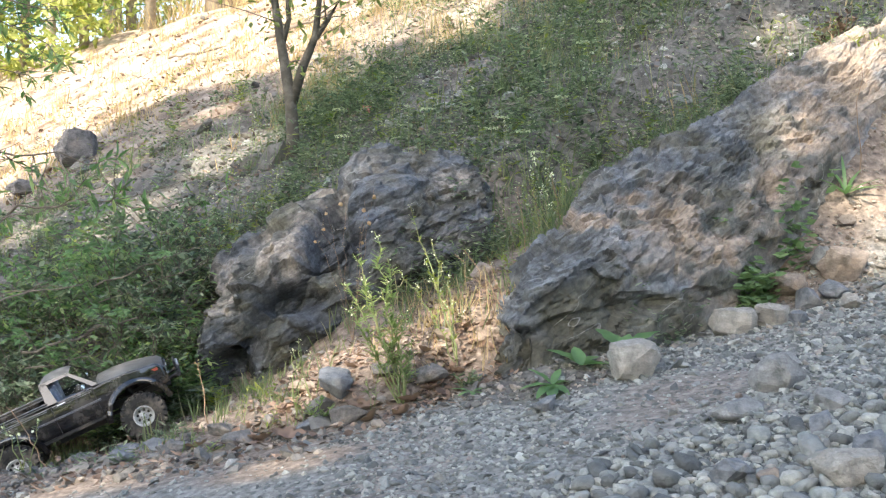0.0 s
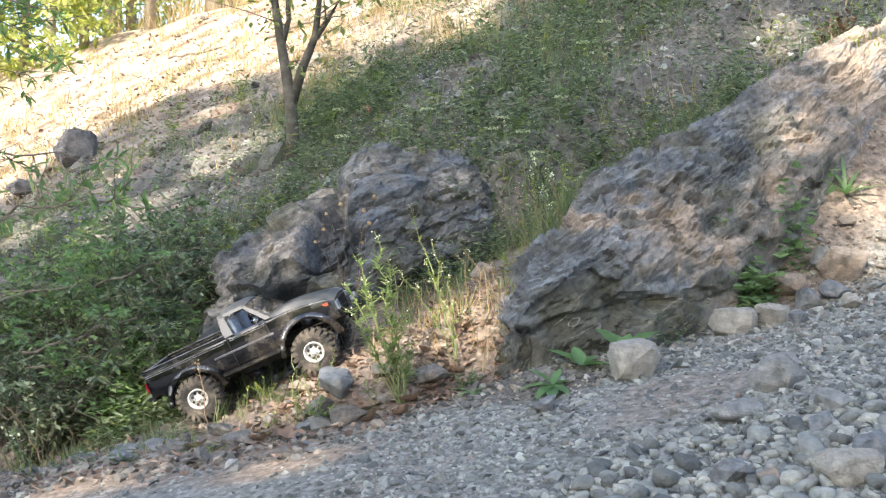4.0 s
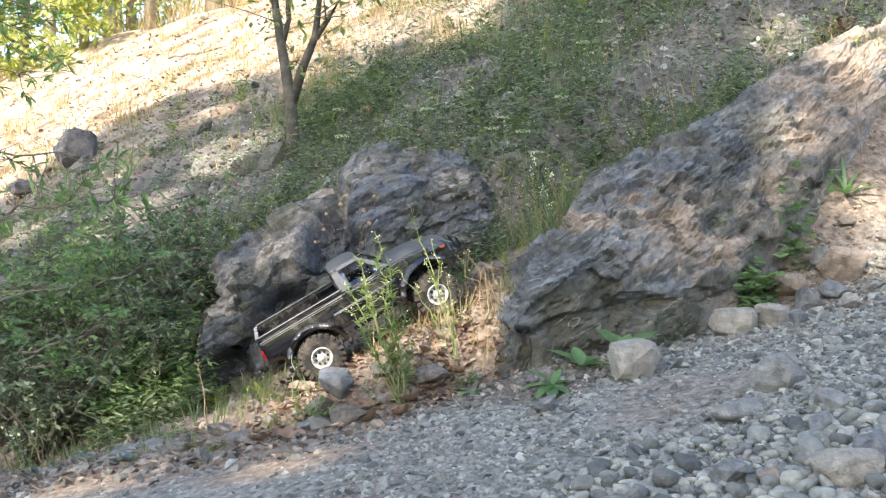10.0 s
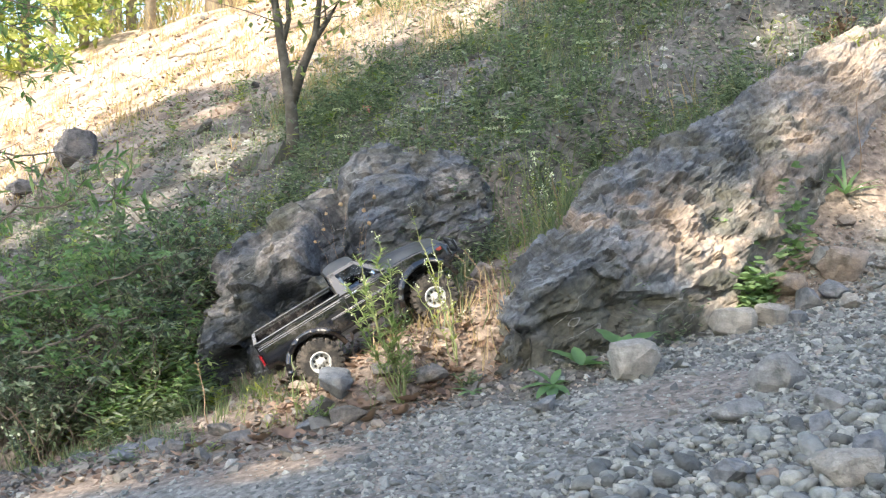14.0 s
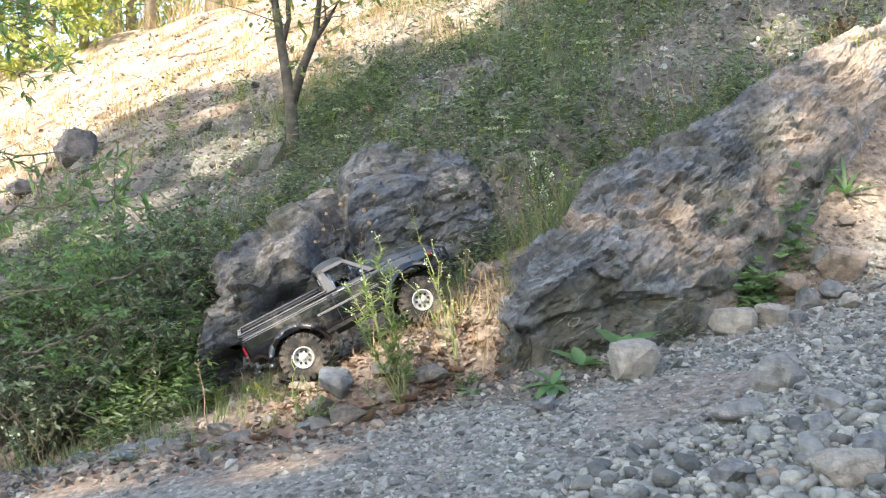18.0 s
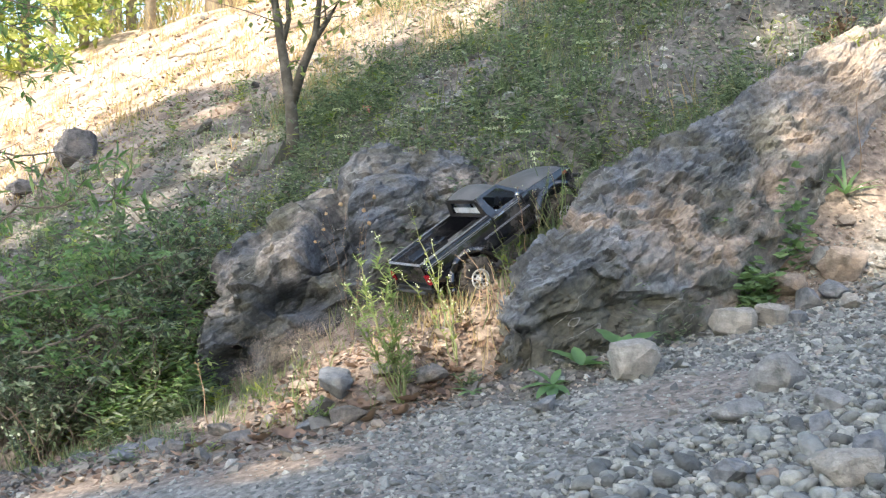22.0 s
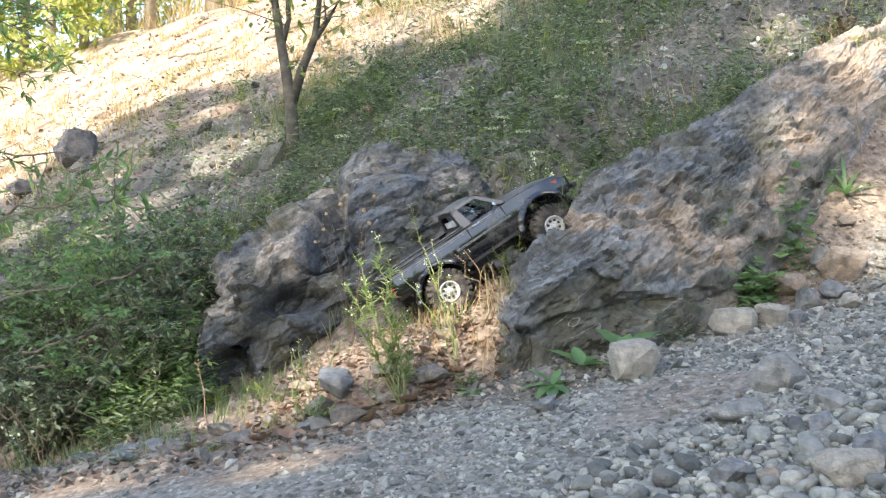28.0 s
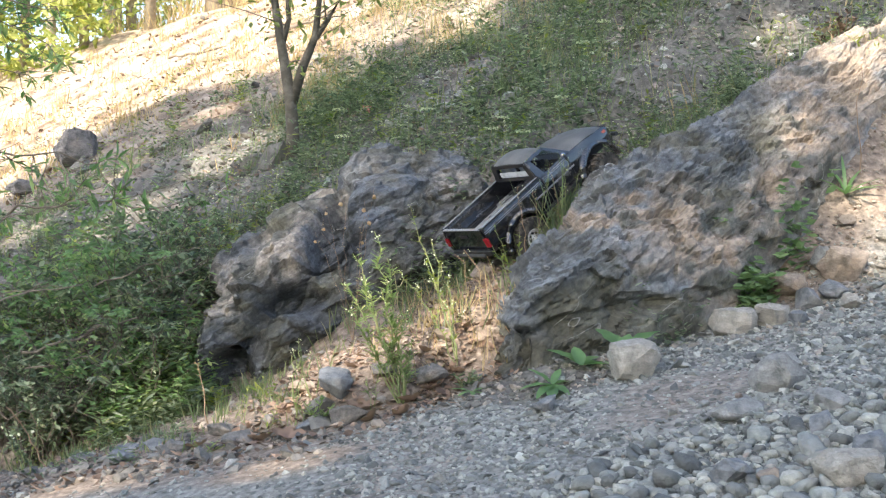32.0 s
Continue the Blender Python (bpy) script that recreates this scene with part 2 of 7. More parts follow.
WEEDLEAF = leaf_mat("weed_leaf", [(0, (0.15, 0.21, 0.08)), (0.6, (0.23, 0.30, 0.13)), (1, (0.36, 0.38, 0.18))], 0.45, 0.5)
GRASS = leaf_mat("grass_blade", [(0, (0.10, 0.135, 0.07)), (0.5, (0.15, 0.195, 0.10)), (0.8, (0.21, 0.235, 0.125)), (1, (0.36, 0.31, 0.20))], 0.5)
STRAW = leaf_mat("straw", [(0, (0.33, 0.235, 0.14)), (0.6, (0.44, 0.33, 0.21)), (1, (0.33, 0.28, 0.15))], 0.6)
LITTER = leaf_mat("dead_leaf", [(0, (0.06, 0.038, 0.028)), (0.35, (0.15, 0.098, 0.072)), (0.65, (0.24, 0.158, 0.117)), (0.88, (0.32, 0.222, 0.168)), (1, (0.42, 0.34, 0.27))], 0.7, 0.12)
BROAD = leaf_mat("broad_leaf", [(0, (0.10, 0.20, 0.08)), (1, (0.17, 0.28, 0.12))], 0.45)
YELLOWLEAF = leaf_mat("yellow_green_leaf", [(0, (0.20, 0.24, 0.04)), (0.5, (0.30, 0.31, 0.09)), (1, (0.14, 0.22, 0.04))], 0.5)
CANOPY = leaf_mat("tree_leaf", [(0, (0.14, 0.18, 0.06)), (0.6, (0.24, 0.28, 0.10)), (1, (0.40, 0.38, 0.14))], 0.5, 0.5)
# the tree leaf made brighter, sunlight on the ridge put into its colour
SUNLEAF = leaf_mat("sunlit_ridge_leaf", [(0, (0.22, 0.26, 0.09)), (0.6, (0.36, 0.38, 0.14)), (1, (0.55, 0.50, 0.20))], 0.5, 0.55)
PALEBARK = plain_mat("pale_bark", (0.30, 0.26, 0.20), 0.9, spot=(0.18, 0.15, 0.11), scale=16, bumpy=0.6)
PETAL = leaf_mat("white_petal", [(0, (0.75, 0.75, 0.66)), (1, (0.82, 0.80, 0.62))], 0.6)
ORANGE = leaf_mat("withered_head", [(0, (0.40, 0.24, 0.12)), (1, (0.52, 0.36, 0.22))], 0.7, 0.2)
PINK = leaf_mat("pink_petal", [(0, (0.60, 0.20, 0.26)), (1, (0.62, 0.28, 0.30))], 0.6)
STEM = plain_mat("green_stem", (0.16, 0.20, 0.07), 0.6, spot=(0.24, 0.22, 0.10), scale=25)
DRYSTEM = plain_mat("dry_stem", (0.27, 0.18, 0.115), 0.75, spot=(0.18, 0.11, 0.07), scale=40)
BARK = plain_mat("bark", (0.07, 0.06, 0.045), 0.9, spot=(0.15, 0.135, 0.11), scale=22, bumpy=0.8)
TWIG = plain_mat("weathered_twig", (0.13, 0.105, 0.08), 0.85, spot=(0.24, 0.20, 0.16), scale=20, bumpy=0.5)

# ---- tools for building ----
def mesh_np(name, V, F):
    """A mesh from arrays of places and of triangles (or quads)."""
    V, F = np.asarray(V, dtype=np.float32), np.asarray(F, dtype=np.int32)
    me = bpy.data.meshes.new(name)
    k = F.shape[1]
    me.vertices.add(len(V))
    me.vertices.foreach_set("co", V.ravel())
    me.loops.add(F.size)
    me.loops.foreach_set("vertex_index", F.ravel())
    me.polygons.add(len(F))
    me.polygons.foreach_set("loop_start", np.arange(0, F.size, k, dtype=np.int32))
    me.update(calc_edges=True)
    return me


def smooth_shade(me, on=True):
    me.polygons.foreach_set("use_smooth", np.full(len(me.polygons), on))
    me.update()
    return me


def np_part(name, V, F, mat, parent=None, label="", shade=False):
    me = mesh_np(name, V, F)
    me.materials.append(mat)
    smooth_shade(me, shade)
    ob = new(name, me)
    ob.parent = parent
    return tagged(ob, label)


def part(name, bm, mat, parent=None, label="", shade=False):
    """Links a bmesh as one mesh object under a thing or a part."""
    me = bpy.data.meshes.new(name)
    bmesh.ops.recalc_face_normals(bm, faces=bm.faces[:])
    bm.to_mesh(me)
    bm.free()
    me.materials.append(mat)
    smooth_shade(me, shade)
    ob = new(name, me)
    ob.parent = parent
    return tagged(ob, label)


def thing(name, label, category, group="", kind="", at=None):
    ob = new(name)
    ob.empty_display_size = 0.02
    if at is not None:
        ob.matrix_world = at
    return tagged(ob, label, category, group, kind)


class Soup:
    """Collects triangles for one mesh."""

    def __init__(self):
        self.V, self.F, self.n = [], [], 0

    def add(self, V, F):
        V, F = np.asarray(V, float).reshape(-1, 3), np.asarray(F, int).reshape(-1, 3)
        self.V.append(V)
        self.F.append(F + self.n)
        self.n += len(V)
        return self

    def put(self, name, mat, parent=None, label="", shade=False):
        return np_part(name, np.concatenate(self.V), np.concatenate(self.F), mat, parent, label, shade)


def unit(v):
    v = np.asarray(v, float)
    return v / np.maximum(np.linalg.norm(v, axis=-1, keepdims=True), 1e-9)


def leaves(P, D, N, L, W, fold=0.25, droop=0.15):
    """Folded lance-shaped leaves: base P, way D, upper side N, length L, width W."""
    P, D, N = np.atleast_2d(P), unit(np.atleast_2d(D)), np.atleast_2d(N)
    L, W = np.broadcast_to(np.asarray(L, float).reshape(-1, 1), (len(P), 1)), np.broadcast_to(np.asarray(W, float).reshape(-1, 1), (len(P), 1))
    S = unit(np.cross(D, N))
    N = unit(np.cross(S, D))
    c = P + 0.45 * L * D - fold * W * N
    m1, m2 = P + 0.42 * L * D + 0.5 * W * S, P + 0.42 * L * D - 0.5 * W * S
    n1, n2 = P + 0.72 * L * D + 0.36 * W * S - droop * 0.4 * L * N, P + 0.72 * L * D - 0.36 * W * S - droop * 0.4 * L * N
    tip = P + L * D - droop * L * N
    V = np.stack([P, m1, c, m2, n1, n2, tip], 1).reshape(-1, 3)
    f = np.array([(0, 1, 2), (0, 2, 3), (1, 4, 2), (2, 4, 6), (2, 6, 5), (2, 5, 3)])
    F = (f[None] + 7 * np.arange(len(P))[:, None, None]).reshape(-1, 3)
    return V, F


def blades(P, D, L, W, bend, rs):
    """Grass blades: base P, way up D, length L, width W, bending over towards a random side."""
    n = len(P)
    D = unit(D)
    a = rs.rand(n) * 2 * np.pi
    side = np.stack([np.cos(a), np.sin(a), 0 * a], 1)
    over = np.stack([-np.sin(a), np.cos(a), 0 * a], 1)
    L, W, bend = [np.broadcast_to(np.asarray(q, float).reshape(-1, 1), (n, 1)) for q in (L, W, bend)]
    rows = []
    for s, w in ((0, 0.8), (0.4, 1.0), (0.75, 0.65)):
        c = P + s * L * D + bend * (s ** 2) * L * over
        rows += [c - 0.5 * w * W * side, c + 0.5 * w * W * side]
    tip = P + (1 - 0.25 * np.abs(bend)) * L * D + bend * L * over
    V = np.stack(rows + [tip], 1).reshape(-1, 3)
    f = np.array([(0, 1, 3), (0, 3, 2), (2, 3, 5), (2, 5, 4), (4, 5, 6)])
    F = (f[None] + 7 * np.arange(n)[:, None, None]).reshape(-1, 3)
    return V, F


def tube(pts, r0, r1, sides=6):
    """A tapering round stem through the points."""
    pts = np.asarray(pts, float)
    n = len(pts)
    t = unit(np.gradient(pts, axis=0))
    ref = np.where(np.abs(t[:, 2:3]) > 0.9, np.array([[1.0, 0, 0]]), np.array([[0, 0, 1.0]]))
    u = unit(np.cross(t, ref))
    v = np.cross(t, u)
    r = np.linspace(r0, r1, n)[:, None, None] if np.isscalar(r0) else np.asarray(r0)[:, None, None]
    a = np.arange(sides) * 2 * np.pi / sides
    V = pts[:, None] + r * (np.cos(a)[None, :, None] * u[:, None] + np.sin(a)[None, :, None] * v[:, None])
    F = []
    for i in range(n - 1):
        for k in range(sides):
            p, q = i * sides + k, i * sides + (k + 1) % sides
            F += [(p, q, q + sides), (p, q + sides, p + sides)]
    V = np.concatenate([V.reshape(-1, 3), pts[:1], pts[-1:]])
    for k in range(sides):
        F += [(n * sides, (k + 1) % sides, k), (n * sides + 1, (n - 1) * sides + k, (n - 1) * sides + (k + 1) % sides)]
    return V, F


def bent(a, b, sag=0.0, wob=0.0, n=8, rs=None):
    """Points from a to b, sagging and wavering."""
    a, b = np.asarray(a, float), np.asarray(b, float)
    s = np.linspace(0, 1, n)[:, None]
    p = a + (b - a) * s
    p[:, 2] += sag * (4 * s * (1 - s))[:, 0]
    if wob and rs is not None:
        w = rs.randn(n, 3) * wob
        w[0] = w[-1] = 0
        p += w
    return p


def turn_z(a):
    return np.array([[np.cos(a), -np.sin(a), 0], [np.sin(a), np.cos(a), 0], [0, 0, 1]])


def box(bm, x0, x1, y0, y1, z0, z1, m=None):
    c = bmesh.ops.create_cube(bm, size=1)["verts"]
    for v in c:
        v.co = ((v.co.x + 0.5) * (x1 - x0) + x0, (v.co.y + 0.5) * (y1 - y0) + y0, (v.co.z + 0.5) * (z1 - z0) + z0)
        if m is not None:
            v.co = m @ v.co
    return c


def prism(bm, pts, y0, y1, lean=None):
    """A flat outline in x and z, given thickness along y. lean(x, y, z) moves each corner."""
    f = lean or (lambda x, y, z: (x, y, z))
    a = [bm.verts.new(f(x, y0, z)) for x, z in pts]
    b = [bm.verts.new(f(x, y1, z)) for x, z in pts]
    bm.faces.new(a)
    bm.faces.new(b[::-1])
    n = len(pts)
    for i in range(n):
        bm.faces.new((a[i], b[i], b[(i + 1) % n], a[(i + 1) % n]))


def ball(bm, c, r, seg=10, squash=(1, 1, 1)):
    for v in bmesh.ops.create_uvsphere(bm, u_segments=seg, v_segments=max(4, seg // 2), radius=r)["verts"]:
        v.co = Vector((v.co.x * squash[0], v.co.y * squash[1], v.co.z * squash[2])) + Vector(c)


def rod(bm, a, b, r, seg=8, r2=None):
    a, b = Vector(a), Vector(b)
    m = Matrix.Translation((a + b) / 2) @ (b - a).to_track_quat("Z", "Y").to_matrix().to_4x4()
    bmesh.ops.create_cone(bm, cap_ends=True, segments=seg, radius1=r, radius2=r if r2 is None else r2, depth=(b - a).length, matrix=m)


def bevel(bm, w, seg=2):
    bmesh.ops.bevel(bm, geom=bm.edges[:], offset=w, segments=seg, affect="EDGES", profile=0.6, clamp_overlap=True)

# ---- the ground: one sheet to the horizon ----
def spread(lo, hi, step, far, grow=1.28):
    mid = np.arange(lo, hi + step / 2, step)
    out, s, a, b = [], step, lo, hi
    left, right = [], []
    while b < far:
        s *= grow
        a, b = a - s, b + s
        left.append(a)
        right.append(b)
    return np.concatenate([left[::-1], mid, right])


def build_ground():
    X, Y = np.meshgrid(spread(-2.1, 1.5, 0.0145, 260), spread(0.9, 4.7, 0.0145, 260), indexing="ij")
    far = np.hypot(X, Y - 2)
    Z = ground_z(X, Y)
    Z = np.where(far > 40, Z * np.exp(-(far - 40) / 200), Z)
    V = np.stack([X, Y, Z], -1).reshape(-1, 3)
    ny = X.shape[1]
    i, j = np.meshgrid(np.arange(X.shape[0] - 1), np.arange(ny - 1), indexing="ij")
    a = (i * ny + j).ravel()
    F = np.stack([a, a + ny, a + ny + 1, a + 1], 1)
    me = mesh_np("ground", V, F)
    smooth_shade(me)
    x, y = V[:, 0], V[:, 1]
    edge = 2.02 + 0.09 * fbm(x * 5, y * 5, 1.5, 3) + np.interp(x, (-1, -0.68, -0.3, -0.1, 0.1, 0.5, 1), (-0.10, -0.18, -0.28, -0.18, -0.05, 0.14, 0.26))
    tan = smooth(-0.06, 0.08, y - edge)
    hill = smooth(2.6, 3.0, y + 0.2 * fbm(x * 2, y * 2, 0, 2)) * (1 - smooth(0.85, 1.1, x) * (1 - smooth(2.8, 3.1, y)))
    # paler where the sun strikes the ridge and upper slope: painted brightness
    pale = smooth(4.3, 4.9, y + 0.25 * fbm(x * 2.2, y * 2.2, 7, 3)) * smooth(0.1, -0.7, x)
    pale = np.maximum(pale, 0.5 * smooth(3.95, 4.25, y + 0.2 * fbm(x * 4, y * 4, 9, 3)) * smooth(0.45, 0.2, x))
    tan = np.maximum(tan, 0.55 * smooth(0.15, 0.5, fbm(x * 3, y * 9, 8, 3)) * smooth(0.1, -0.2, x))
    # two sunlit streaks on the gravel, their warm light put into the soil's tan
    tan = np.maximum(tan, np.maximum(smooth(1.3, 0.6, np.hypot((x + 0.28) / 0.17, (y - 1.74) / 0.07)), smooth(1.3, 0.6, np.hypot((x + 0.68) / 0.13, (y - 1.88) / 0.07))))
    # dark earth below the slab's nose, with the undercut's shade painted in
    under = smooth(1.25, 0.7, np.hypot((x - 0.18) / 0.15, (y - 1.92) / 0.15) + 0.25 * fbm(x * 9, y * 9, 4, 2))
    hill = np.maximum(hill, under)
    tan = np.maximum(tan, 0.5 * smooth(1.3, 0.5, np.hypot((x - 0.40) / 0.16, (y - 1.66 - 0.4 * (x - 0.4)) / 0.14) + 0.3 * fbm(x * 9, y * 9, 5, 2)))
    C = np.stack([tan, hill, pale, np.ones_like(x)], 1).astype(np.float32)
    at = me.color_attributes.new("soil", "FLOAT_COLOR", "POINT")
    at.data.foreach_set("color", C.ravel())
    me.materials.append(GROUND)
    return tagged(new("ground", me), "dusty quarry ground of grey gravel rising to a dry hillside", "ground", kind="structure")


ground = build_ground()


def facets(P, seed, size, stretch):
    """Broken faces: each point of P gets the offset of the tilted flat block, about size across, that it lies in."""
    Q = P.reshape(-1, 3) * stretch / size
    cell = np.floor(Q).astype(int)
    best, out = np.full(len(Q), 9e9), np.zeros(len(Q))
    for dx in (-1, 0, 1):
        for dy in (-1, 0, 1):
            for dz in (-1, 0, 1):
                c = cell + np.array((dx, dy, dz))
                h = [LAT[(c[:, 0] + 7 * k + seed) & 63, (c[:, 1] + 11 * k) & 63, (c[:, 2] + 5 * k + 3 * seed) & 63] for k in range(7)]
                v = Q - c - np.stack(h[:3], 1)
                d = (v * v).sum(1)
                near = d < best
                lift = h[3] - 0.5 + ((np.stack(h[4:], 1) - 0.5) * v).sum(1) * 0.7
                best, out = np.where(near, d, best), np.where(near, lift, out)
    return out.reshape(P.shape[:-1])


FACE = ((0.0, 0.0), (0.0, 0.20), (0.03, 0.40), (0.0, 0.54), (0.06, 0.60), (0.35, 0.84), (0.62, 0.98), (0.78, 1.0), (1.0, 0.85), (1.0, 0.0))
STEEP = ((0.02, 0.0), (0.04, 0.2), (0.0, 0.42), (0.08, 0.62), (0.22, 0.80), (0.45, 0.97), (0.7, 1.0), (1.0, 0.9), (1.0, 0.0))


def loft_rock(name, mat, label, stations, seed, nu=500, nv=400, amp=0.03, lay=(0.4, 1.0), lean=0.0, section=FACE, hollows=(), blocks=(0.14, 0.045), rugged=1.0, chips=0.8, tans=(), darks=(), earths=(), cracks=(), crown=0.0):
    """A bedrock outcrop. stations: rows of x, top z, bottom z, front y, back y along its length; the faces lean back."""
    st = np.array(stations, float)
    s = np.linspace(0, 1, nu)
    k = np.linspace(0, 1, len(st))
    X, ZT, ZB, YF, YB = [np.interp(s, k, st[:, c]) for c in range(5)]
    for q in (X, ZT, ZB, YF, YB):
        pad = np.concatenate([np.full(5, q[0]), q, np.full(5, q[-1])])
        q[:] = np.convolve(pad, np.ones(11) / 11, "valid")
    sec = np.array(section, float)
    sec = np.concatenate([sec, sec[:1]])
    arc = np.concatenate([[0], np.cumsum(np.hypot(np.diff(sec[:, 0]), np.diff(sec[:, 1])))])
    even = np.linspace(0, arc[-1], nv, endpoint=False)
    cy, cz = np.interp(even, arc, sec[:, 0]), np.interp(even, arc, sec[:, 1])
    blur = np.ones(9) / 9
    cy, cz = [np.convolve(np.concatenate([q[-4:], q, q[:4]]), blur, "valid") * 2 - 1 for q in (cy, cz)]
    end = np.maximum(np.minimum(1, np.minimum(s, 1 - s) / 0.07) ** 0.45, 0.02)
    zc, yc = (ZT + ZB) / 2, (YF + YB) / 2
    hz, hy = (ZT - ZB) / 2 * end, (YB - YF) / 2 * end
    Y = yc[:, None] + hy[:, None] * cy[None] + lean * hz[:, None] * cz[None]
    up = (cz[None] + 1) / 2
    brow = np.interp(s, k, st[:, 5])[:, None] if st.shape[1] > 5 else 0.54
    up = np.where(up < 0.54, up * brow / 0.54, brow + (up - 0.54) * (1 - brow) / 0.46)
    Z = zc[:, None] + hz[:, None] * (2 * up - 1)
    P = np.stack([np.broadcast_to(X[:, None], Y.shape), Y, Z], -1)
    N = unit(np.cross(np.gradient(P, axis=1), np.gradient(P, axis=0)))
    mid = np.stack([X, yc, zc], -1)[:, None]
    N = N * np.sign(np.sum(N * (P - mid), -1, keepdims=True))
    o = seed * 3.7
    ax = np.array([lay[1], 0.2, lay[0]]) / np.hypot(*lay)
    bx = np.array([-ax[2], 0.15, ax[0]])
    along, across = P @ ax, P @ bx
    q1 = fbm(P[..., 0] * 4 + o, P[..., 1] * 4, P[..., 2] * 4, 3)
    L = np.stack([along, P[..., 1], across], -1)
    wob = L + 0.03 * np.stack([fbm(P[..., 0] * 9 + o + 20 * c, P[..., 1] * 9, P[..., 2] * 9, 2) for c in range(3)], -1)
    big = facets(wob, seed + 50, blocks[0], np.array([0.7, 1.0, 1.5]))
    small = facets(wob, seed + 60, blocks[1], np.array([0.6, 0.8, 1.6]))
    ridges = 1 - np.abs(fbm(along * 8 + o, across * 38, P[..., 1] * 5, 3, 0.6))
    cell = fbm(P[..., 0] * 38 + o, P[..., 1] * 38, P[..., 2] * 38, 3, 0.6)
    pits = np.clip(fbm(along * 22 + o, across * 34, P[..., 1] * 22, 3, 0.6) - 0.15, 0, 1)
    calm = 1 - 0.5 * smooth(0.03, -0.08, up - brow) * smooth(0.34, 0.46, P[..., 0]) if crown else 1.0
    d = 1.0 * q1 + 1.6 * big + chips * calm * small
    d[1:-1] = 0.15 * d[:-2] + 0.7 * d[1:-1] + 0.15 * d[2:]
    d = amp * (d + rugged * calm * (0.55 * (ridges - 0.7) + 0.28 * cell - 0.6 * pits))
    if crown:
        ripple = fbm(along * 26 + o, across * 52, P[..., 1] * 26, 3, 0.6)
        flake = facets(wob, seed + 70, 0.023, np.array([0.65, 0.8, 1.7]))
        d = d - smooth(-0.02, 0.1, up - brow) * (0.006 * np.clip(ripple, -0.4, 0.9) - 0.010 * flake)
    torn = 0.9 * fbm(P[..., 0] * 11 + o, P[..., 1] * 11, P[..., 2] * 15, 4, 0.6)
    dent, lump = 0.0, 0.0
    for hx, hz_, rx, rz, deep in hollows:
        r = np.hypot((P[..., 0] - hx) / rx, (P[..., 2] - hz_) / rz) + 0.2 * torn
        if deep > 0:
            dent = np.maximum(dent, deep * smooth(1.3, 0.72, r))
        else:
            lump = np.minimum(lump, deep * smooth(1.45, 0.55, r))
    d = d - dent - lump
    for cx0, cz0, cx1, cz1, wide, deep in cracks:
        lx, lz = cx1 - cx0, cz1 - cz0
        ln = math.hypot(lx, lz)
        px, pz = P[..., 0] - cx0 + 0.012 * torn, P[..., 2] - cz0 + 0.012 * q1
        along_ = (px * lx + pz * lz) / ln
        off = (pz * lx - px * lz) / ln
        gone = smooth(-0.02, 0.02, along_) * smooth(ln + 0.02, ln - 0.02, along_)
        d = d - deep * gone * np.where(off < 0, np.exp(-((off / (2.5 * wide)) ** 2)), np.exp(-((off / (0.6 * wide)) ** 2)))
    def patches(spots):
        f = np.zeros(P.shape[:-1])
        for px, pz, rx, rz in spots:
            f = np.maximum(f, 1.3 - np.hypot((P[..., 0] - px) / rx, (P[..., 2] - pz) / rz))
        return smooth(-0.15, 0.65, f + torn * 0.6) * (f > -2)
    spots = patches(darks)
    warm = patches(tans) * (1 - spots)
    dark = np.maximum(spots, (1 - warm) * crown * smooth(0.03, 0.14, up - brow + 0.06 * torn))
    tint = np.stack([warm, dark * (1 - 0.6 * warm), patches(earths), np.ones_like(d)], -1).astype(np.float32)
    P = P + N * d[..., None]
    i, j = np.meshgrid(np.arange(nu - 1), np.arange(nv), indexing="ij")
    p0, p1 = (i * nv + j).ravel(), (i * nv + (j + 1) % nv).ravel()
    F = np.stack([p0, p1, p1 + nv, p0 + nv], 1)
    ob = np_part(name, P.reshape(-1, 3), F, mat, shade=False)
    ob.data.color_attributes.new("stain_and_shade", "FLOAT_COLOR", "POINT").data.foreach_set("color", tint.ravel())
    return tagged(ob, label, "rock")


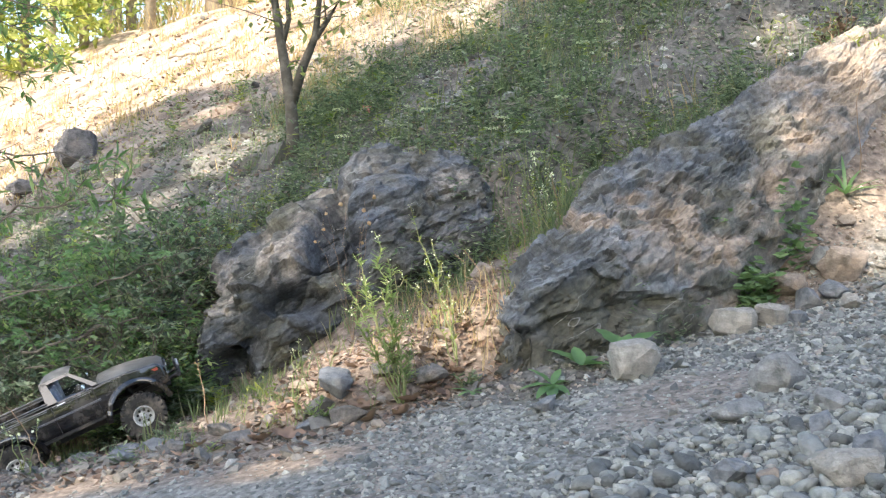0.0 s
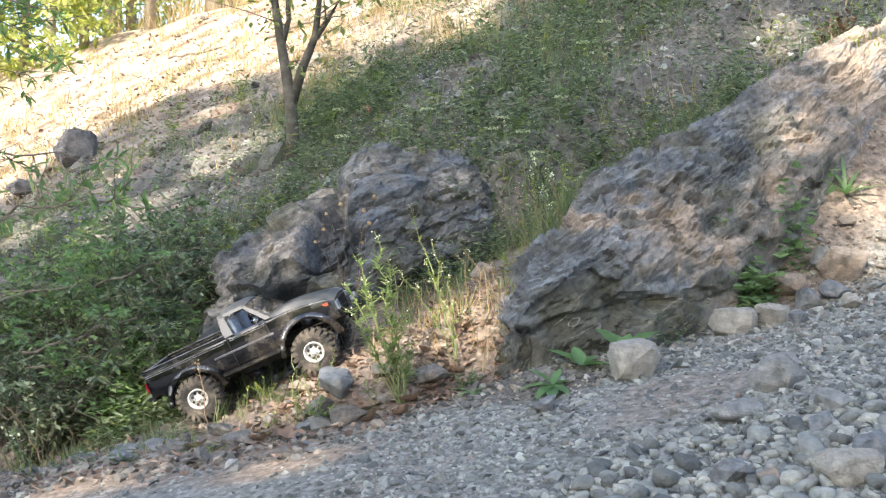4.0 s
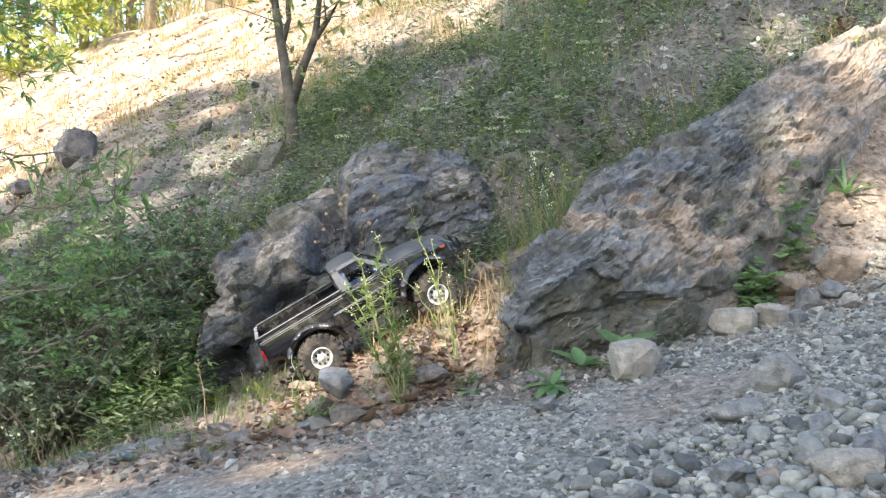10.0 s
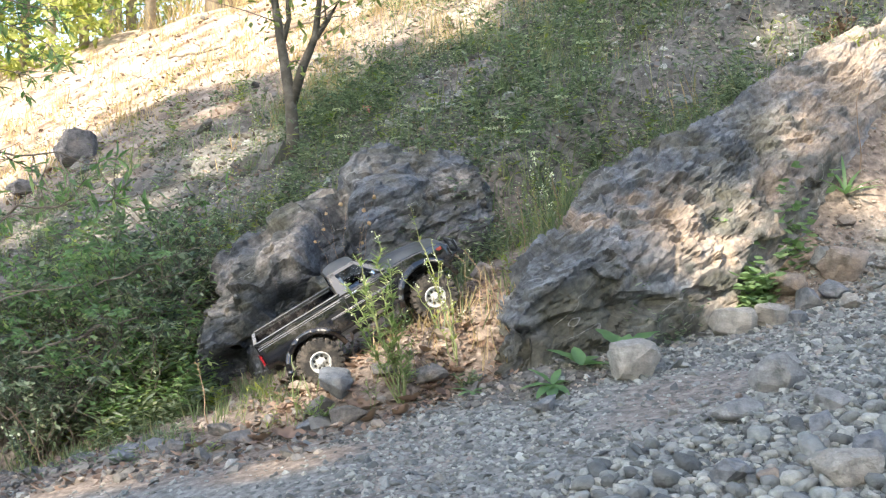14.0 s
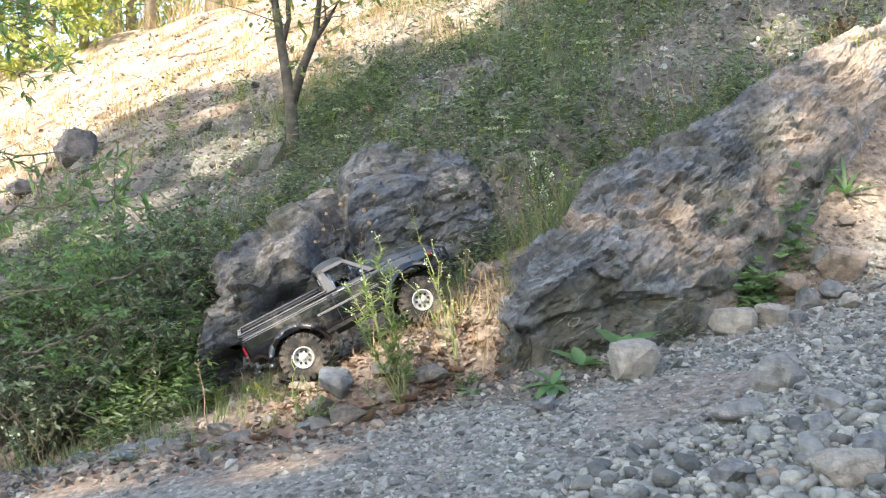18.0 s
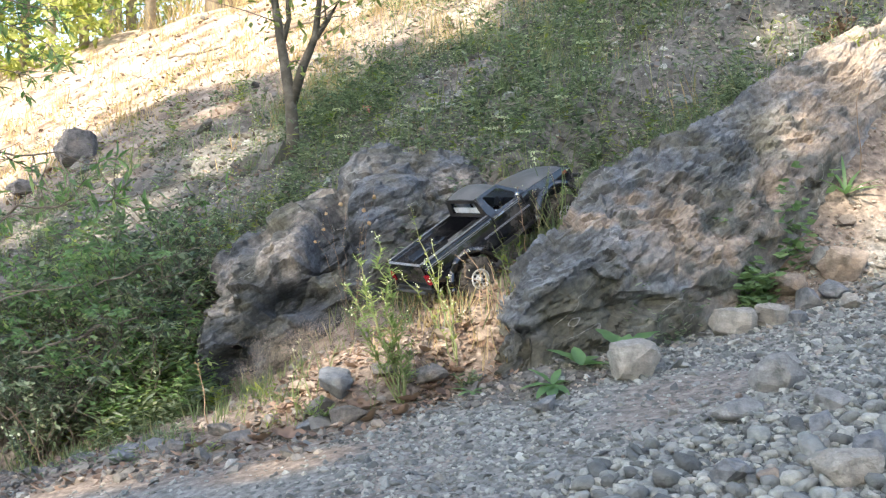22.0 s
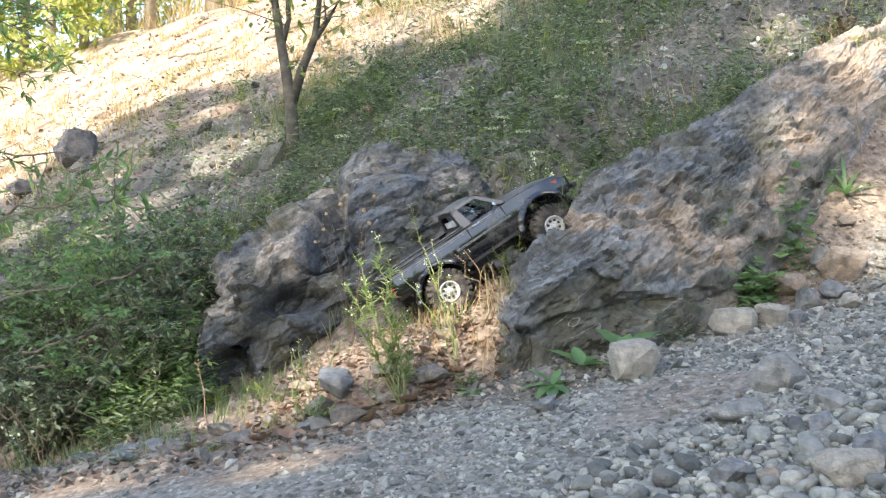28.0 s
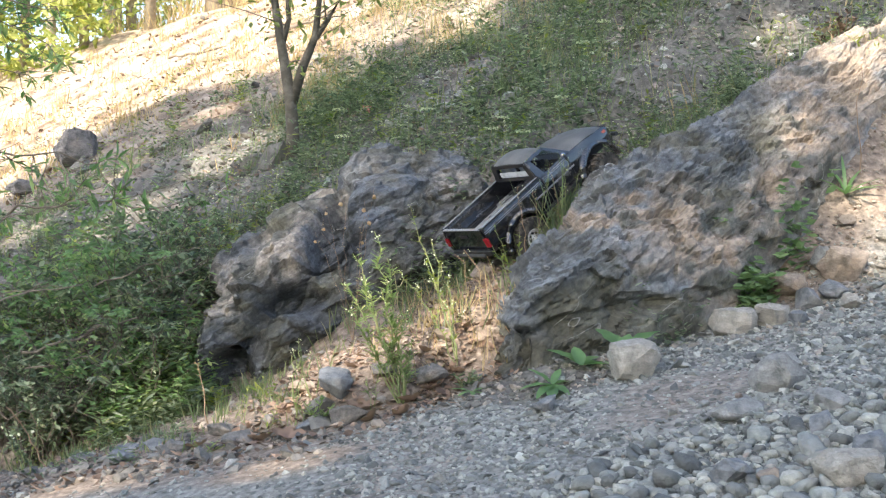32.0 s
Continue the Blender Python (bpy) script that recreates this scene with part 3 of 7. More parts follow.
rock_dark = loft_rock(
    "rock_outcrop", ROCK_A, "dark weathered rock outcrop with tan stains beside the track",
    [(-0.635, -0.12, -0.45, 2.56, 2.85), (-0.60, -0.03, -0.45, 2.48, 2.98), (-0.54, 0.04, -0.45, 2.45, 3.0), (-0.44, 0.12, -0.42, 2.46, 3.05),
     (-0.36, 0.17, -0.4, 2.48, 3.1), (-0.30, 0.21, -0.38, 2.50, 3.1), (-0.24, 0.275, -0.36, 2.51, 3.1), (-0.1, 0.29, -0.3, 2.56, 3.05), (0.03, 0.285, -0.22, 2.62, 3.0), (0.10, 0.27, -0.1, 2.66, 3.0), (0.145, 0.20, 0.0, 2.72, 2.95)],
    1, amp=0.020, lay=(0.6, 1.0), section=STEEP, rugged=0.6, chips=1.0, blocks=(0.16, 0.045),
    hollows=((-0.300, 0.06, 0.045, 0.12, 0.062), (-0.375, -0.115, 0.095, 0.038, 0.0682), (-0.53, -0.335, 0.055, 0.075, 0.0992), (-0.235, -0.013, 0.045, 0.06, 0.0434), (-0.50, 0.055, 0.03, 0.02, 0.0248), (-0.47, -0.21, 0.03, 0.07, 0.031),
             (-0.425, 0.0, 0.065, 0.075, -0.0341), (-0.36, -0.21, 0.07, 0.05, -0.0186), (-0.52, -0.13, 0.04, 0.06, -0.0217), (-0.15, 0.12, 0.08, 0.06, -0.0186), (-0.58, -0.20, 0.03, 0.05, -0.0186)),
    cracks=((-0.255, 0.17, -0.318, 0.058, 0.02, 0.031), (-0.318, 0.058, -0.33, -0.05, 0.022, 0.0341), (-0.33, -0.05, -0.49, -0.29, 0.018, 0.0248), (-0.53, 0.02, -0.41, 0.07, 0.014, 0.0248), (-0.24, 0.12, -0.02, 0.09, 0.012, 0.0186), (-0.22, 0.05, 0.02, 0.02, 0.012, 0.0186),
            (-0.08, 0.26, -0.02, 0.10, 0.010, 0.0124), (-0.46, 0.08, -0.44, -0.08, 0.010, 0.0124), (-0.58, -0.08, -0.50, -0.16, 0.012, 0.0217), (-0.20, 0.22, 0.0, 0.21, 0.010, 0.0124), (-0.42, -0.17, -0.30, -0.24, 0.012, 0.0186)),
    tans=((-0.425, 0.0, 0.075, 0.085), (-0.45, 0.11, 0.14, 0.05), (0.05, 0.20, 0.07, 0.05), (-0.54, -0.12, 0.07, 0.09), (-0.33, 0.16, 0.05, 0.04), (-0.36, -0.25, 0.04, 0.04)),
    # shade of the hollows and fissure, put into the stone's colour
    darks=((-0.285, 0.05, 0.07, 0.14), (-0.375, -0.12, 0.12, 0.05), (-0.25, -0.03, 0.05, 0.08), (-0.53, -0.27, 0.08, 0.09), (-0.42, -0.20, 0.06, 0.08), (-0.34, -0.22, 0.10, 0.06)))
rock_slab = loft_rock(
    "rock_slab", ROCK_B, "long grey slanting rock slab rising from the gravel, tan in places",
    [(0.10, -0.22, -0.42, 2.0, 2.16, 0.85), (0.135, -0.11, -0.40, 1.97, 2.22, 0.84), (0.175, -0.045, -0.39, 1.96, 2.25, 0.86), (0.22, 0.0, -0.38, 1.97, 2.28, 0.84), (0.275, 0.045, -0.36, 1.99, 2.32, 0.78), (0.32, 0.11, -0.35, 2.01, 2.36, 0.70), (0.345, 0.175, -0.34, 2.02, 2.38, 0.62),
     (0.40, 0.215, -0.33, 2.04, 2.43, 0.56), (0.54, 0.29, -0.28, 2.12, 2.54, 0.44), (0.70, 0.375, -0.2, 2.24, 2.68, 0.36), (0.82, 0.44, -0.08, 2.34, 2.74, 0.40), (0.95, 0.515, 0.06, 2.44, 2.80, 0.45), (1.12, 0.59, 0.18, 2.55, 2.88, 0.5), (1.30, 0.672, 0.3, 2.62, 2.95, 0.5), (1.50, 0.76, 0.4, 2.68, 3.0, 0.5)],
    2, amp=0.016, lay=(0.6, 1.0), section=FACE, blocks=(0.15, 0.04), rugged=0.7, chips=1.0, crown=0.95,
    hollows=((0.50, 0.085, 0.028, 0.016, 0.021), (0.565, 0.105, 0.03, 0.018, 0.021), (0.62, 0.05, 0.02, 0.05, 0.012), (0.40, -0.11, 0.06, 0.018, 0.015), (0.56, -0.10, 0.05, 0.02, 0.015), (0.91, 0.335, 0.045, 0.045, 0.021), (0.79, 0.10, 0.035, 0.06, 0.024), (0.14, -0.20, 0.05, 0.04, 0.024),
             (0.45, 0.0, 0.05, 0.05, -0.0168), (0.69, 0.215, 0.075, 0.055, -0.021), (0.28, -0.13, 0.05, 0.03, -0.015), (0.40, -0.17, 0.05, 0.03, -0.015), (0.56, 0.03, 0.05, 0.06, -0.012), (0.82, 0.27, 0.05, 0.04, -0.012)),
    cracks=((0.12, -0.165, 0.25, -0.135, 0.010, 0.018), (0.25, -0.135, 0.46, -0.10, 0.010, 0.015), (0.20, -0.20, 0.42, -0.21, 0.010, 0.008), (0.40, 0.06, 0.53, 0.12, 0.009, 0.0132), (0.50, 0.06, 0.49, -0.07, 0.008, 0.012), (0.60, 0.15, 0.62, -0.03, 0.009, 0.0132), (0.63, 0.16, 0.78, 0.17, 0.010, 0.015), (0.38, 0.02, 0.42, -0.08, 0.008, 0.012), (0.72, 0.12, 0.80, 0.22, 0.01, 0.015)),
    # dark nose here and olive earth below also hold the undercut's painted shade
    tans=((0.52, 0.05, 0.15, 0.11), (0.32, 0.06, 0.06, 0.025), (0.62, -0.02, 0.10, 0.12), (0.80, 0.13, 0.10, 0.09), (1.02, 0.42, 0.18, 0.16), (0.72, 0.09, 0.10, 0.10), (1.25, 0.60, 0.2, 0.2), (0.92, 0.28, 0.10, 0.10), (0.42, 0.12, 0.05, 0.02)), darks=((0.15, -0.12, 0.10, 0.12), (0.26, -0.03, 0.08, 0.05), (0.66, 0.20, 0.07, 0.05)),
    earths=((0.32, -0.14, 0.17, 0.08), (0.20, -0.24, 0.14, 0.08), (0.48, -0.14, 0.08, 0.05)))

# ---- the model pickup truck: x ahead, y to its left, z up, its origin between the hubs ----
PAINT = plain_mat("black_dusty_paint", (0.005, 0.0055, 0.008), 0.09, spot=(0.075, 0.066, 0.058), spot_at=0.58, scale=13)
PAINT.node_tree.nodes["Principled BSDF"].inputs["Coat Weight"].default_value = 1.0
PAINT.node_tree.nodes["Principled BSDF"].inputs["Coat Roughness"].default_value = 0.06
# black paint for upward faces, greyed by dust and a painted sky reflection
SKYLITPAINT = plain_mat("dusty_sky_lit_paint", (0.11, 0.113, 0.12), 0.28, spot=(0.26, 0.255, 0.25), spot_at=0.44, scale=14)
STRIPE = plain_mat("silver_stripe", (0.24, 0.24, 0.26), 0.25, spot=(0.2, 0.17, 0.13), scale=30)
WORNMETAL = plain_mat("worn_dark_metal", (0.06, 0.06, 0.062), 0.4, 0.6, spot=(0.16, 0.14, 0.12), scale=40)
RUBBER = plain_mat("dusty_rubber", (0.03, 0.028, 0.026), 0.85, spot=(0.16, 0.135, 0.11), spot_at=0.52, scale=34)
RIM = plain_mat("white_steel_rim", (0.56, 0.56, 0.55), 0.4, spot=(0.30, 0.27, 0.23), spot_at=0.54, scale=60)
DARK = plain_mat("black_plastic", (0.012, 0.012, 0.013), 0.5, spot=(0.07, 0.06, 0.05), scale=30)
CHROME = plain_mat("chrome", (0.75, 0.75, 0.76), 0.12, 1.0)
REDLENS = plain_mat("red_lens", (0.28, 0.012, 0.018), 0.25)
AMBER = plain_mat("amber_lens", (0.42, 0.09, 0.06), 0.2)
LAMP = plain_mat("clear_lamp", (0.3, 0.31, 0.33), 0.1)
SEATBLUE = plain_mat("blue_grey_seat", (0.20, 0.25, 0.33), 0.7, spot=(0.34, 0.38, 0.45), scale=40)
WHITEPLATE = plain_mat("white_panel", (0.62, 0.64, 0.68), 0.5, spot=(0.4, 0.4, 0.4), scale=30)


def glass_mat():
    m, nt, b = node_mat("smoked_glass")
    b.inputs["Base Color"].default_value = (0.75, 0.8, 0.85, 1)
    b.inputs["Roughness"].default_value = 0.05
    b.inputs["Transmission Weight"].default_value = 1.0
    b.inputs["IOR"].default_value = 1.1
    return m


GLASS = glass_mat()
HALF = 0.091
R_WHEEL, TRACK, BASE = 0.051, 0.089, 0.1435


def arch(cx, r, z0, n=14):
    """Points of a wheel arch from rear to front, above z0."""
    out = []
    for i in range(n + 1):
        a = math.pi * (1 - i / n)
        out.append((cx + r * math.cos(a), max(z0, 0.004 + r * math.sin(a))))
    return out


def side_lean(s):
    def f(x, y, z):
        """The flanks draw in a little towards the belt, the sill and the nose."""
        inset = 0.006 * max(0, (z - 0.075) / 0.03) + 0.008 * max(0, (0.05 - z) / 0.03) + 0.010 * max(0, (x - 0.17) / 0.07)
        return (x, y - s * inset, z)
    return f


def make_wheel(name):
    w = new(name)
    bm = bmesh.new()
    prof = [(0.0235, -0.020), (0.034, -0.023), (0.044, -0.0215), (0.0475, -0.016), (0.049, 0.0), (0.0475, 0.016), (0.044, 0.0215), (0.034, 0.023), (0.0235, 0.020)]
    seg = 36
    rings = [[bm.verts.new((r * math.cos(2 * math.pi * i / seg), y, r * math.sin(2 * math.pi * i / seg))) for r, y in prof] for i in range(seg)]
    for i in range(seg):
        a, b = rings[i], rings[(i + 1) % seg]
        for k in range(len(prof) - 1):
            bm.faces.new((a[k], a[k + 1], b[k + 1], b[k]))
        bm.faces.new((a[-1], a[0], b[0], b[-1]))
    for i in range(22):
        for s in (-1, 1):
            ang = 2 * math.pi * (i + (0.5 if s > 0 else 0)) / 22
            m = Matrix.Rotation(-ang, 4, "Y") @ Matrix.Translation((0.0482, 0, 0))
            box(bm, -0.004, 0.0035, s * 0.003, s * 0.0215, -0.0042, 0.0042, m)
            box(bm, -0.010, 0.000, s * 0.0195, s * 0.0235, -0.003, 0.003, m)
    part("tyre", bm, RUBBER, w, "chunky dusty black rubber tyre")
    for s in (-1, 1):
        bm = bmesh.new()
        y = s * 0.018
        pr = [(0.0238, y), (0.0238, y + s * 0.005), (0.0208, y + s * 0.005), (0.0198, y - s * 0.004), (0.0175, y - s * 0.005), (0.0075, y - s * 0.001), (0.0045, y + s * 0.003), (0.0, y + s * 0.003)]
        seg = 32
        rg = [[bm.verts.new((max(r, 1e-4) * math.cos(2 * math.pi * i / seg), yy, max(r, 1e-4) * math.sin(2 * math.pi * i / seg))) for r, yy in pr] for i in range(seg)]
        for i in range(seg):
            a, b = rg[i], rg[(i + 1) % seg]
            for k in range(len(pr) - 1):
                bm.faces.new((a[k], a[k + 1], b[k + 1], b[k]))
        part("rim", bm, RIM, w, "white eight-hole steel rim", True)
        bm = bmesh.new()
        for i in range(8):
            a = 2 * math.pi * (i + 0.5) / 8
            c = Vector((0.0138 * math.cos(a), y - s * 0.0020, 0.0138 * math.sin(a)))
            rod(bm, c - Vector((0, 0.0022, 0)), c + Vector((0, 0.0022, 0)), 0.0031, 10)
        for i in range(6):
            a = 2 * math.pi * i / 6
            c = Vector((0.0062 * math.cos(a), y + s * 0.001, 0.0062 * math.sin(a)))
            rod(bm, c - Vector((0, 0.002, 0)), c + Vector((0, 0.002, 0)), 0.0009, 6)
        part("vent_hole", bm, DARK, w, "dark round holes in the rim")
    return w


def make_truck():
    t = thing("toy_truck", "black dusty model pickup truck with big tyres and white rims", "toy truck")
    sides = []
    for s in (-1, 1):
        bm = bmesh.new()
        xs = sorted(set([-0.245 + 0.01212 * k for k in range(40)] + [c + 0.0665 * math.cos(math.pi * k / 22) for c in (-BASE, BASE) for k in range(23)]))
        cols = []
        for x in xs:
            low = 0.045 if x < -BASE else 0.022 if x < BASE else 0.038
            for c in (-BASE, BASE):
                if abs(x - c) < 0.067:
                    low = max(0.03, 0.004 + math.sqrt(max(0, 0.067 ** 2 - (x - c) ** 2)))
            top = float(np.interp(x, (-0.245, -0.03, 0.062, 0.13, 0.212, 0.228), (0.105, 0.104, 0.103, 0.099, 0.090, 0.074)))
            zs = [low + (top - low) * q for q in (0, 0.25, 0.5, 0.72, 0.9, 1)]
            cols.append([bm.verts.new(side_lean(s)(x, s * HALF, z)) for z in zs])
        for c0, c1 in zip(cols, cols[1:]):
            for k in range(5):
                bm.faces.new((c0[k], c1[k], c1[k + 1], c0[k + 1]))
        bmesh.ops.recalc_face_normals(bm, faces=bm.faces[:])
        bmesh.ops.solidify(bm, geom=bm.faces[:], thickness=0.003)
        p = part("side_panel", bm, PAINT, t, "", True)
        sides.append(p)
        for cx, r0 in ((-BASE, 0.066), (BASE, 0.068)):
            bm = bmesh.new()
            n = 18
            for i in range(n):
                a0, a1 = math.pi * (0.02 + 0.96 * i / n), math.pi * (0.02 + 0.96 * (i + 1) / n)
                q = [(cx + r * math.cos(a), 0.004 + r * math.sin(a)) for a in (a0, a1) for r in (r0 - 0.003, r0 + 0.009)]
                y0, y1 = s * (HALF - 0.012), s * (HALF + 0.011)
                va = [bm.verts.new((q[k][0], y0, q[k][1])) for k in (0, 1, 3, 2)]
                vb = [bm.verts.new((q[k][0], y1 if k in (0, 2) else y1 - s * 0.007, q[k][1])) for k in (0, 1, 3, 2)]
                bm.faces.new(va)
                bm.faces.new(vb[::-1])
                for k in range(4):
                    bm.faces.new((va[k], vb[k], vb[(k + 1) % 4], va[(k + 1) % 4]))
            bmesh.ops.remove_doubles(bm, verts=bm.verts[:], dist=1e-5)
            part("fender_flare", bm, PAINT, p, "flared wheel arch", True)
        for z, h in ((0.0700, 0.0009), (0.0672, 0.0005)):
            bm = bmesh.new()
            box(bm, -0.075, 0.074, s * (HALF + 0.0002), s * (HALF + 0.0014), z - h, z + h)
            part("stripe", bm, STRIPE, p, "thin silver pinstripe")
        for z, h in ((0.0965, 0.0009), (0.0925, 0.0006)):
            bm = bmesh.new()
            for x0, x1 in ((-0.243, -0.040), (-0.026, 0.062)):
                box(bm, x0, x1, s * (HALF - 0.006), s * (HALF + 0.0006 - 0.006 * max(0, (z - 0.075) / 0.03)), z - h, z + h)
            part("stripe", bm, STRIPE, p, "thin silver pinstripe under the rail")
        bm = bmesh.new()
        box(bm, -0.075, 0.070, s * (HALF - 0.010), s * (HALF + 0.001), 0.024, 0.031)
        part("sill", bm, DARK, p)
        bm = bmesh.new()
        box(bm, -0.245, -0.034, s * (HALF - 0.013), s * (HALF - 0.004), 0.1035, 0.1085)
        bevel(bm, 0.0015)
        part("bed_rail", bm, PAINT, t, "glossy bed rail")
        # silver strip painted in for the glint along the rail
        bm = bmesh.new()
        box(bm, -0.240, -0.036, s * (HALF - 0.0115), s * (HALF - 0.0065), 0.1085, 0.1097)
        part("rail_edge", bm, STRIPE, t, "bright rail edge, a glint put into the colour")
        bm = bmesh.new()
        box(bm, -0.016, 0.004, s * (HALF - 0.003), s * (HALF + 0.003), 0.0955, 0.0995)
        bevel(bm, 0.001)
        part("door_handle", bm, CHROME, p, "chrome door handle")
        for x in (-0.030, 0.066):
            bm = bmesh.new()
            box(bm, x - 0.0006, x + 0.0006, s * (HALF - 0.003), s * (HALF + 0.0004), 0.026, 0.100)
            part("door_seam", bm, DARK, p)
        bm = bmesh.new()
        ball(bm, (0.052, s * (HALF + 0.009), 0.111), 0.009, 10, (0.6, 1.0, 0.75))
        rod(bm, (0.050, s * (HALF - 0.004), 0.104), (0.052, s * (HALF + 0.006), 0.109), 0.002)
        part("mirror", bm, CHROME, t, "chrome door mirror")
        bm = bmesh.new()
        box(bm, -0.2495, -0.244, s * 0.076, s * 0.0905, 0.060, 0.082)
        bevel(bm, 0.001)
        part("tail_light", bm, REDLENS, t, "red tail light")
        bm = bmesh.new()
        box(bm, 0.200, 0.213, s * (HALF - 0.010), s * (HALF - 0.0050), 0.074, 0.081)
        part("indicator", bm, AMBER, t, "amber front indicator")
        bm = bmesh.new()
        box(bm, 0.221, 0.230, s * 0.050, s * 0.076, 0.056, 0.075)
        bevel(bm, 0.002)
        part("headlight", bm, LAMP, t, "clear headlight")
    # bed
    bm = bmesh.new()
    box(bm, -0.238, -0.034, -0.076, 0.076, 0.058, 0.063)
    for k in range(9):
        y = -0.064 + 0.016 * k
        box(bm, -0.236, -0.036, y - 0.003, y + 0.003, 0.063, 0.0655)
    part("bed_floor", bm, SKYLITPAINT, t, "ribbed cargo bed floor")
    for s in (-1, 1):
        bm = bmesh.new()
        box(bm, -0.24, -0.034, s * 0.076, s * 0.080, 0.058, 0.1035)
        box(bm, -0.20, -0.09, s * 0.054, s * 0.076, 0.063, 0.082)
        bevel(bm, 0.002)
        part("bed_wall", bm, PAINT, t)
    bm = bmesh.new()
    box(bm, -0.247, -0.240, -0.080, 0.080, 0.046, 0.106)
    bevel(bm, 0.0015)
    gate = part("tailgate", bm, PAINT, t, "closed black tailgate")
    # same painted glint along the tailgate's top
    bm = bmesh.new()
    box(bm, -0.2472, -0.2395, -0.078, 0.078, 0.106, 0.1075)
    part("rail_edge", bm, STRIPE, gate, "bright upper edge, a glint put into the colour")
    bm = bmesh.new()
    box(bm, -0.2485, -0.246, -0.016, 0.016, 0.084, 0.092)
    part("latch", bm, DARK, gate)
    bm = bmesh.new()
    box(bm, -0.040, -0.034, -0.086, 0.086, 0.058, 0.106)
    part("bulkhead", bm, PAINT, t)
    # cab
    def cab(x, y, z):
        k = (z - 0.103) / 0.053
        return (x, y * (1 - 0.24 * k), z)
    bm = bmesh.new()
    n = 9
    rows = []
    for i in range(n):
        v = i / (n - 1) * 2 - 1
        crown = 0.004 * (1 - v * v) - 0.004 * abs(v) ** 6
        rows.append([bm.verts.new((x, v * (HALF - 0.003) * 0.76, z + crown)) for x, z in ((-0.036, 0.149), (-0.028, 0.1545), (-0.01, 0.1575), (0.012, 0.157), (0.027, 0.1535), (0.033, 0.1490))])
    for i in range(n - 1):
        for k in range(5):
            bm.faces.new((rows[i][k], rows[i + 1][k], rows[i + 1][k + 1], rows[i][k + 1]))
    bmesh.ops.solidify(bm, geom=bm.faces[:], thickness=0.003)
    part("cab_roof", bm, SKYLITPAINT, t, "dusty black roof, the sky's reflection in its grey", True)
    for s in (-1, 1):
        for nm, q in (("rear_pillar", [(-0.036, 0.103), (-0.036, 0.150), (-0.022, 0.152), (-0.012, 0.103)]),
                      ("front_pillar", [(0.069, 0.103), (0.022, 0.152), (0.032, 0.151), (0.083, 0.103)]),
                      ("roof_rail", [(-0.036, 0.146), (-0.036, 0.153), (0.031, 0.153), (0.029, 0.146)])):
            bm = bmesh.new()
            prism(bm, q, s * (HALF - 0.003), s * (HALF - 0.008), cab)
            part(nm, bm, PAINT, t)
        bm = bmesh.new()
        prism(bm, [(-0.014, 0.104), (-0.022, 0.147), (0.026, 0.147), (0.068, 0.104)], s * (HALF - 0.0055), s * (HALF - 0.0065), cab)
        g = part("side_window", bm, GLASS, t)
        g.visible_shadow = False
    bm = bmesh.new()
    w = HALF - 0.008
    q = [bm.verts.new(p) for p in ((0.080, -w, 0.103), (0.080, w, 0.103), (0.0315, w * 0.78, 0.150), (0.0315, -w * 0.78, 0.150))]
    bm.faces.new(q)
    bmesh.ops.solidify(bm, geom=bm.faces[:], thickness=0.001)
    part("windscreen", bm, GLASS, t).visible_shadow = False
    bm = bmesh.new()
    for y0, y1, z0, z1 in ((-0.070, 0.070, 0.142, 0.151), (-0.084, 0.084, 0.103, 0.112), (-0.082, -0.064, 0.110, 0.146), (0.064, 0.082, 0.110, 0.146)):
        for v in box(bm, -0.038, -0.034, y0, y1, z0, z1):
            k = (v.co.z - 0.103) / 0.053
            v.co.y *= 1 - 0.16 * k
    part("rear_window_frame", bm, DARK, t)
    bm = bmesh.new()
    box(bm, -0.0345, -0.0325, -0.054, 0.054, 0.114, 0.128)
    part("rear_window_panel", bm, WHITEPLATE, t, "pale panel behind the rear window")
    bm = bmesh.new()
    for y in (-0.038, 0.038):
        box(bm, -0.022, -0.010, y - 0.024, y + 0.024, 0.075, 0.136)
        box(bm, -0.018, 0.025, y - 0.024, y + 0.024, 0.075, 0.088)
    bevel(bm, 0.004)
    part("seat", bm, SEATBLUE, t, "pale blue-grey cab seats", True)
    bm = bmesh.new()
    box(bm, 0.052, 0.079, -0.080, 0.080, 0.080, 0.1035)
    rod(bm, (0.040, -0.038, 0.100), (0.030, -0.038, 0.108), 0.011, 14)
    part("dashboard", bm, DARK, t)
    # nose
    bm = bmesh.new()
    rows = []
    for x, z, wd in ((0.078, 0.1045, 0.086), (0.11, 0.106, 0.085), (0.155, 0.102, 0.082), (0.195, 0.0945, 0.078), (0.217, 0.088, 0.074), (0.226, 0.079, 0.072)):
        rows.append([bm.verts.new((x, wd * v, z + 0.004 * (1 - v * v) - 0.005 * abs(v) ** 8)) for v in (-1, -0.9, -0.7, -0.62, -0.3, 0, 0.3, 0.62, 0.7, 0.9, 1)])
    for a, b in zip(rows, rows[1:]):
        for k in range(10):
            bm.faces.new((a[k], a[k + 1], b[k + 1], b[k]))
    bmesh.ops.solidify(bm, geom=bm.faces[:], thickness=0.003)
    part("bonnet", bm, SKYLITPAINT, t, "dusty black bonnet, the sky's reflection in its grey", True)
    bm = bmesh.new()
    box(bm, 0.214, 0.225, -0.080, 0.080, 0.040, 0.079)
    bevel(bm, 0.003)
    part("grille_panel", bm, PAINT, t)
    bm = bmesh.new()
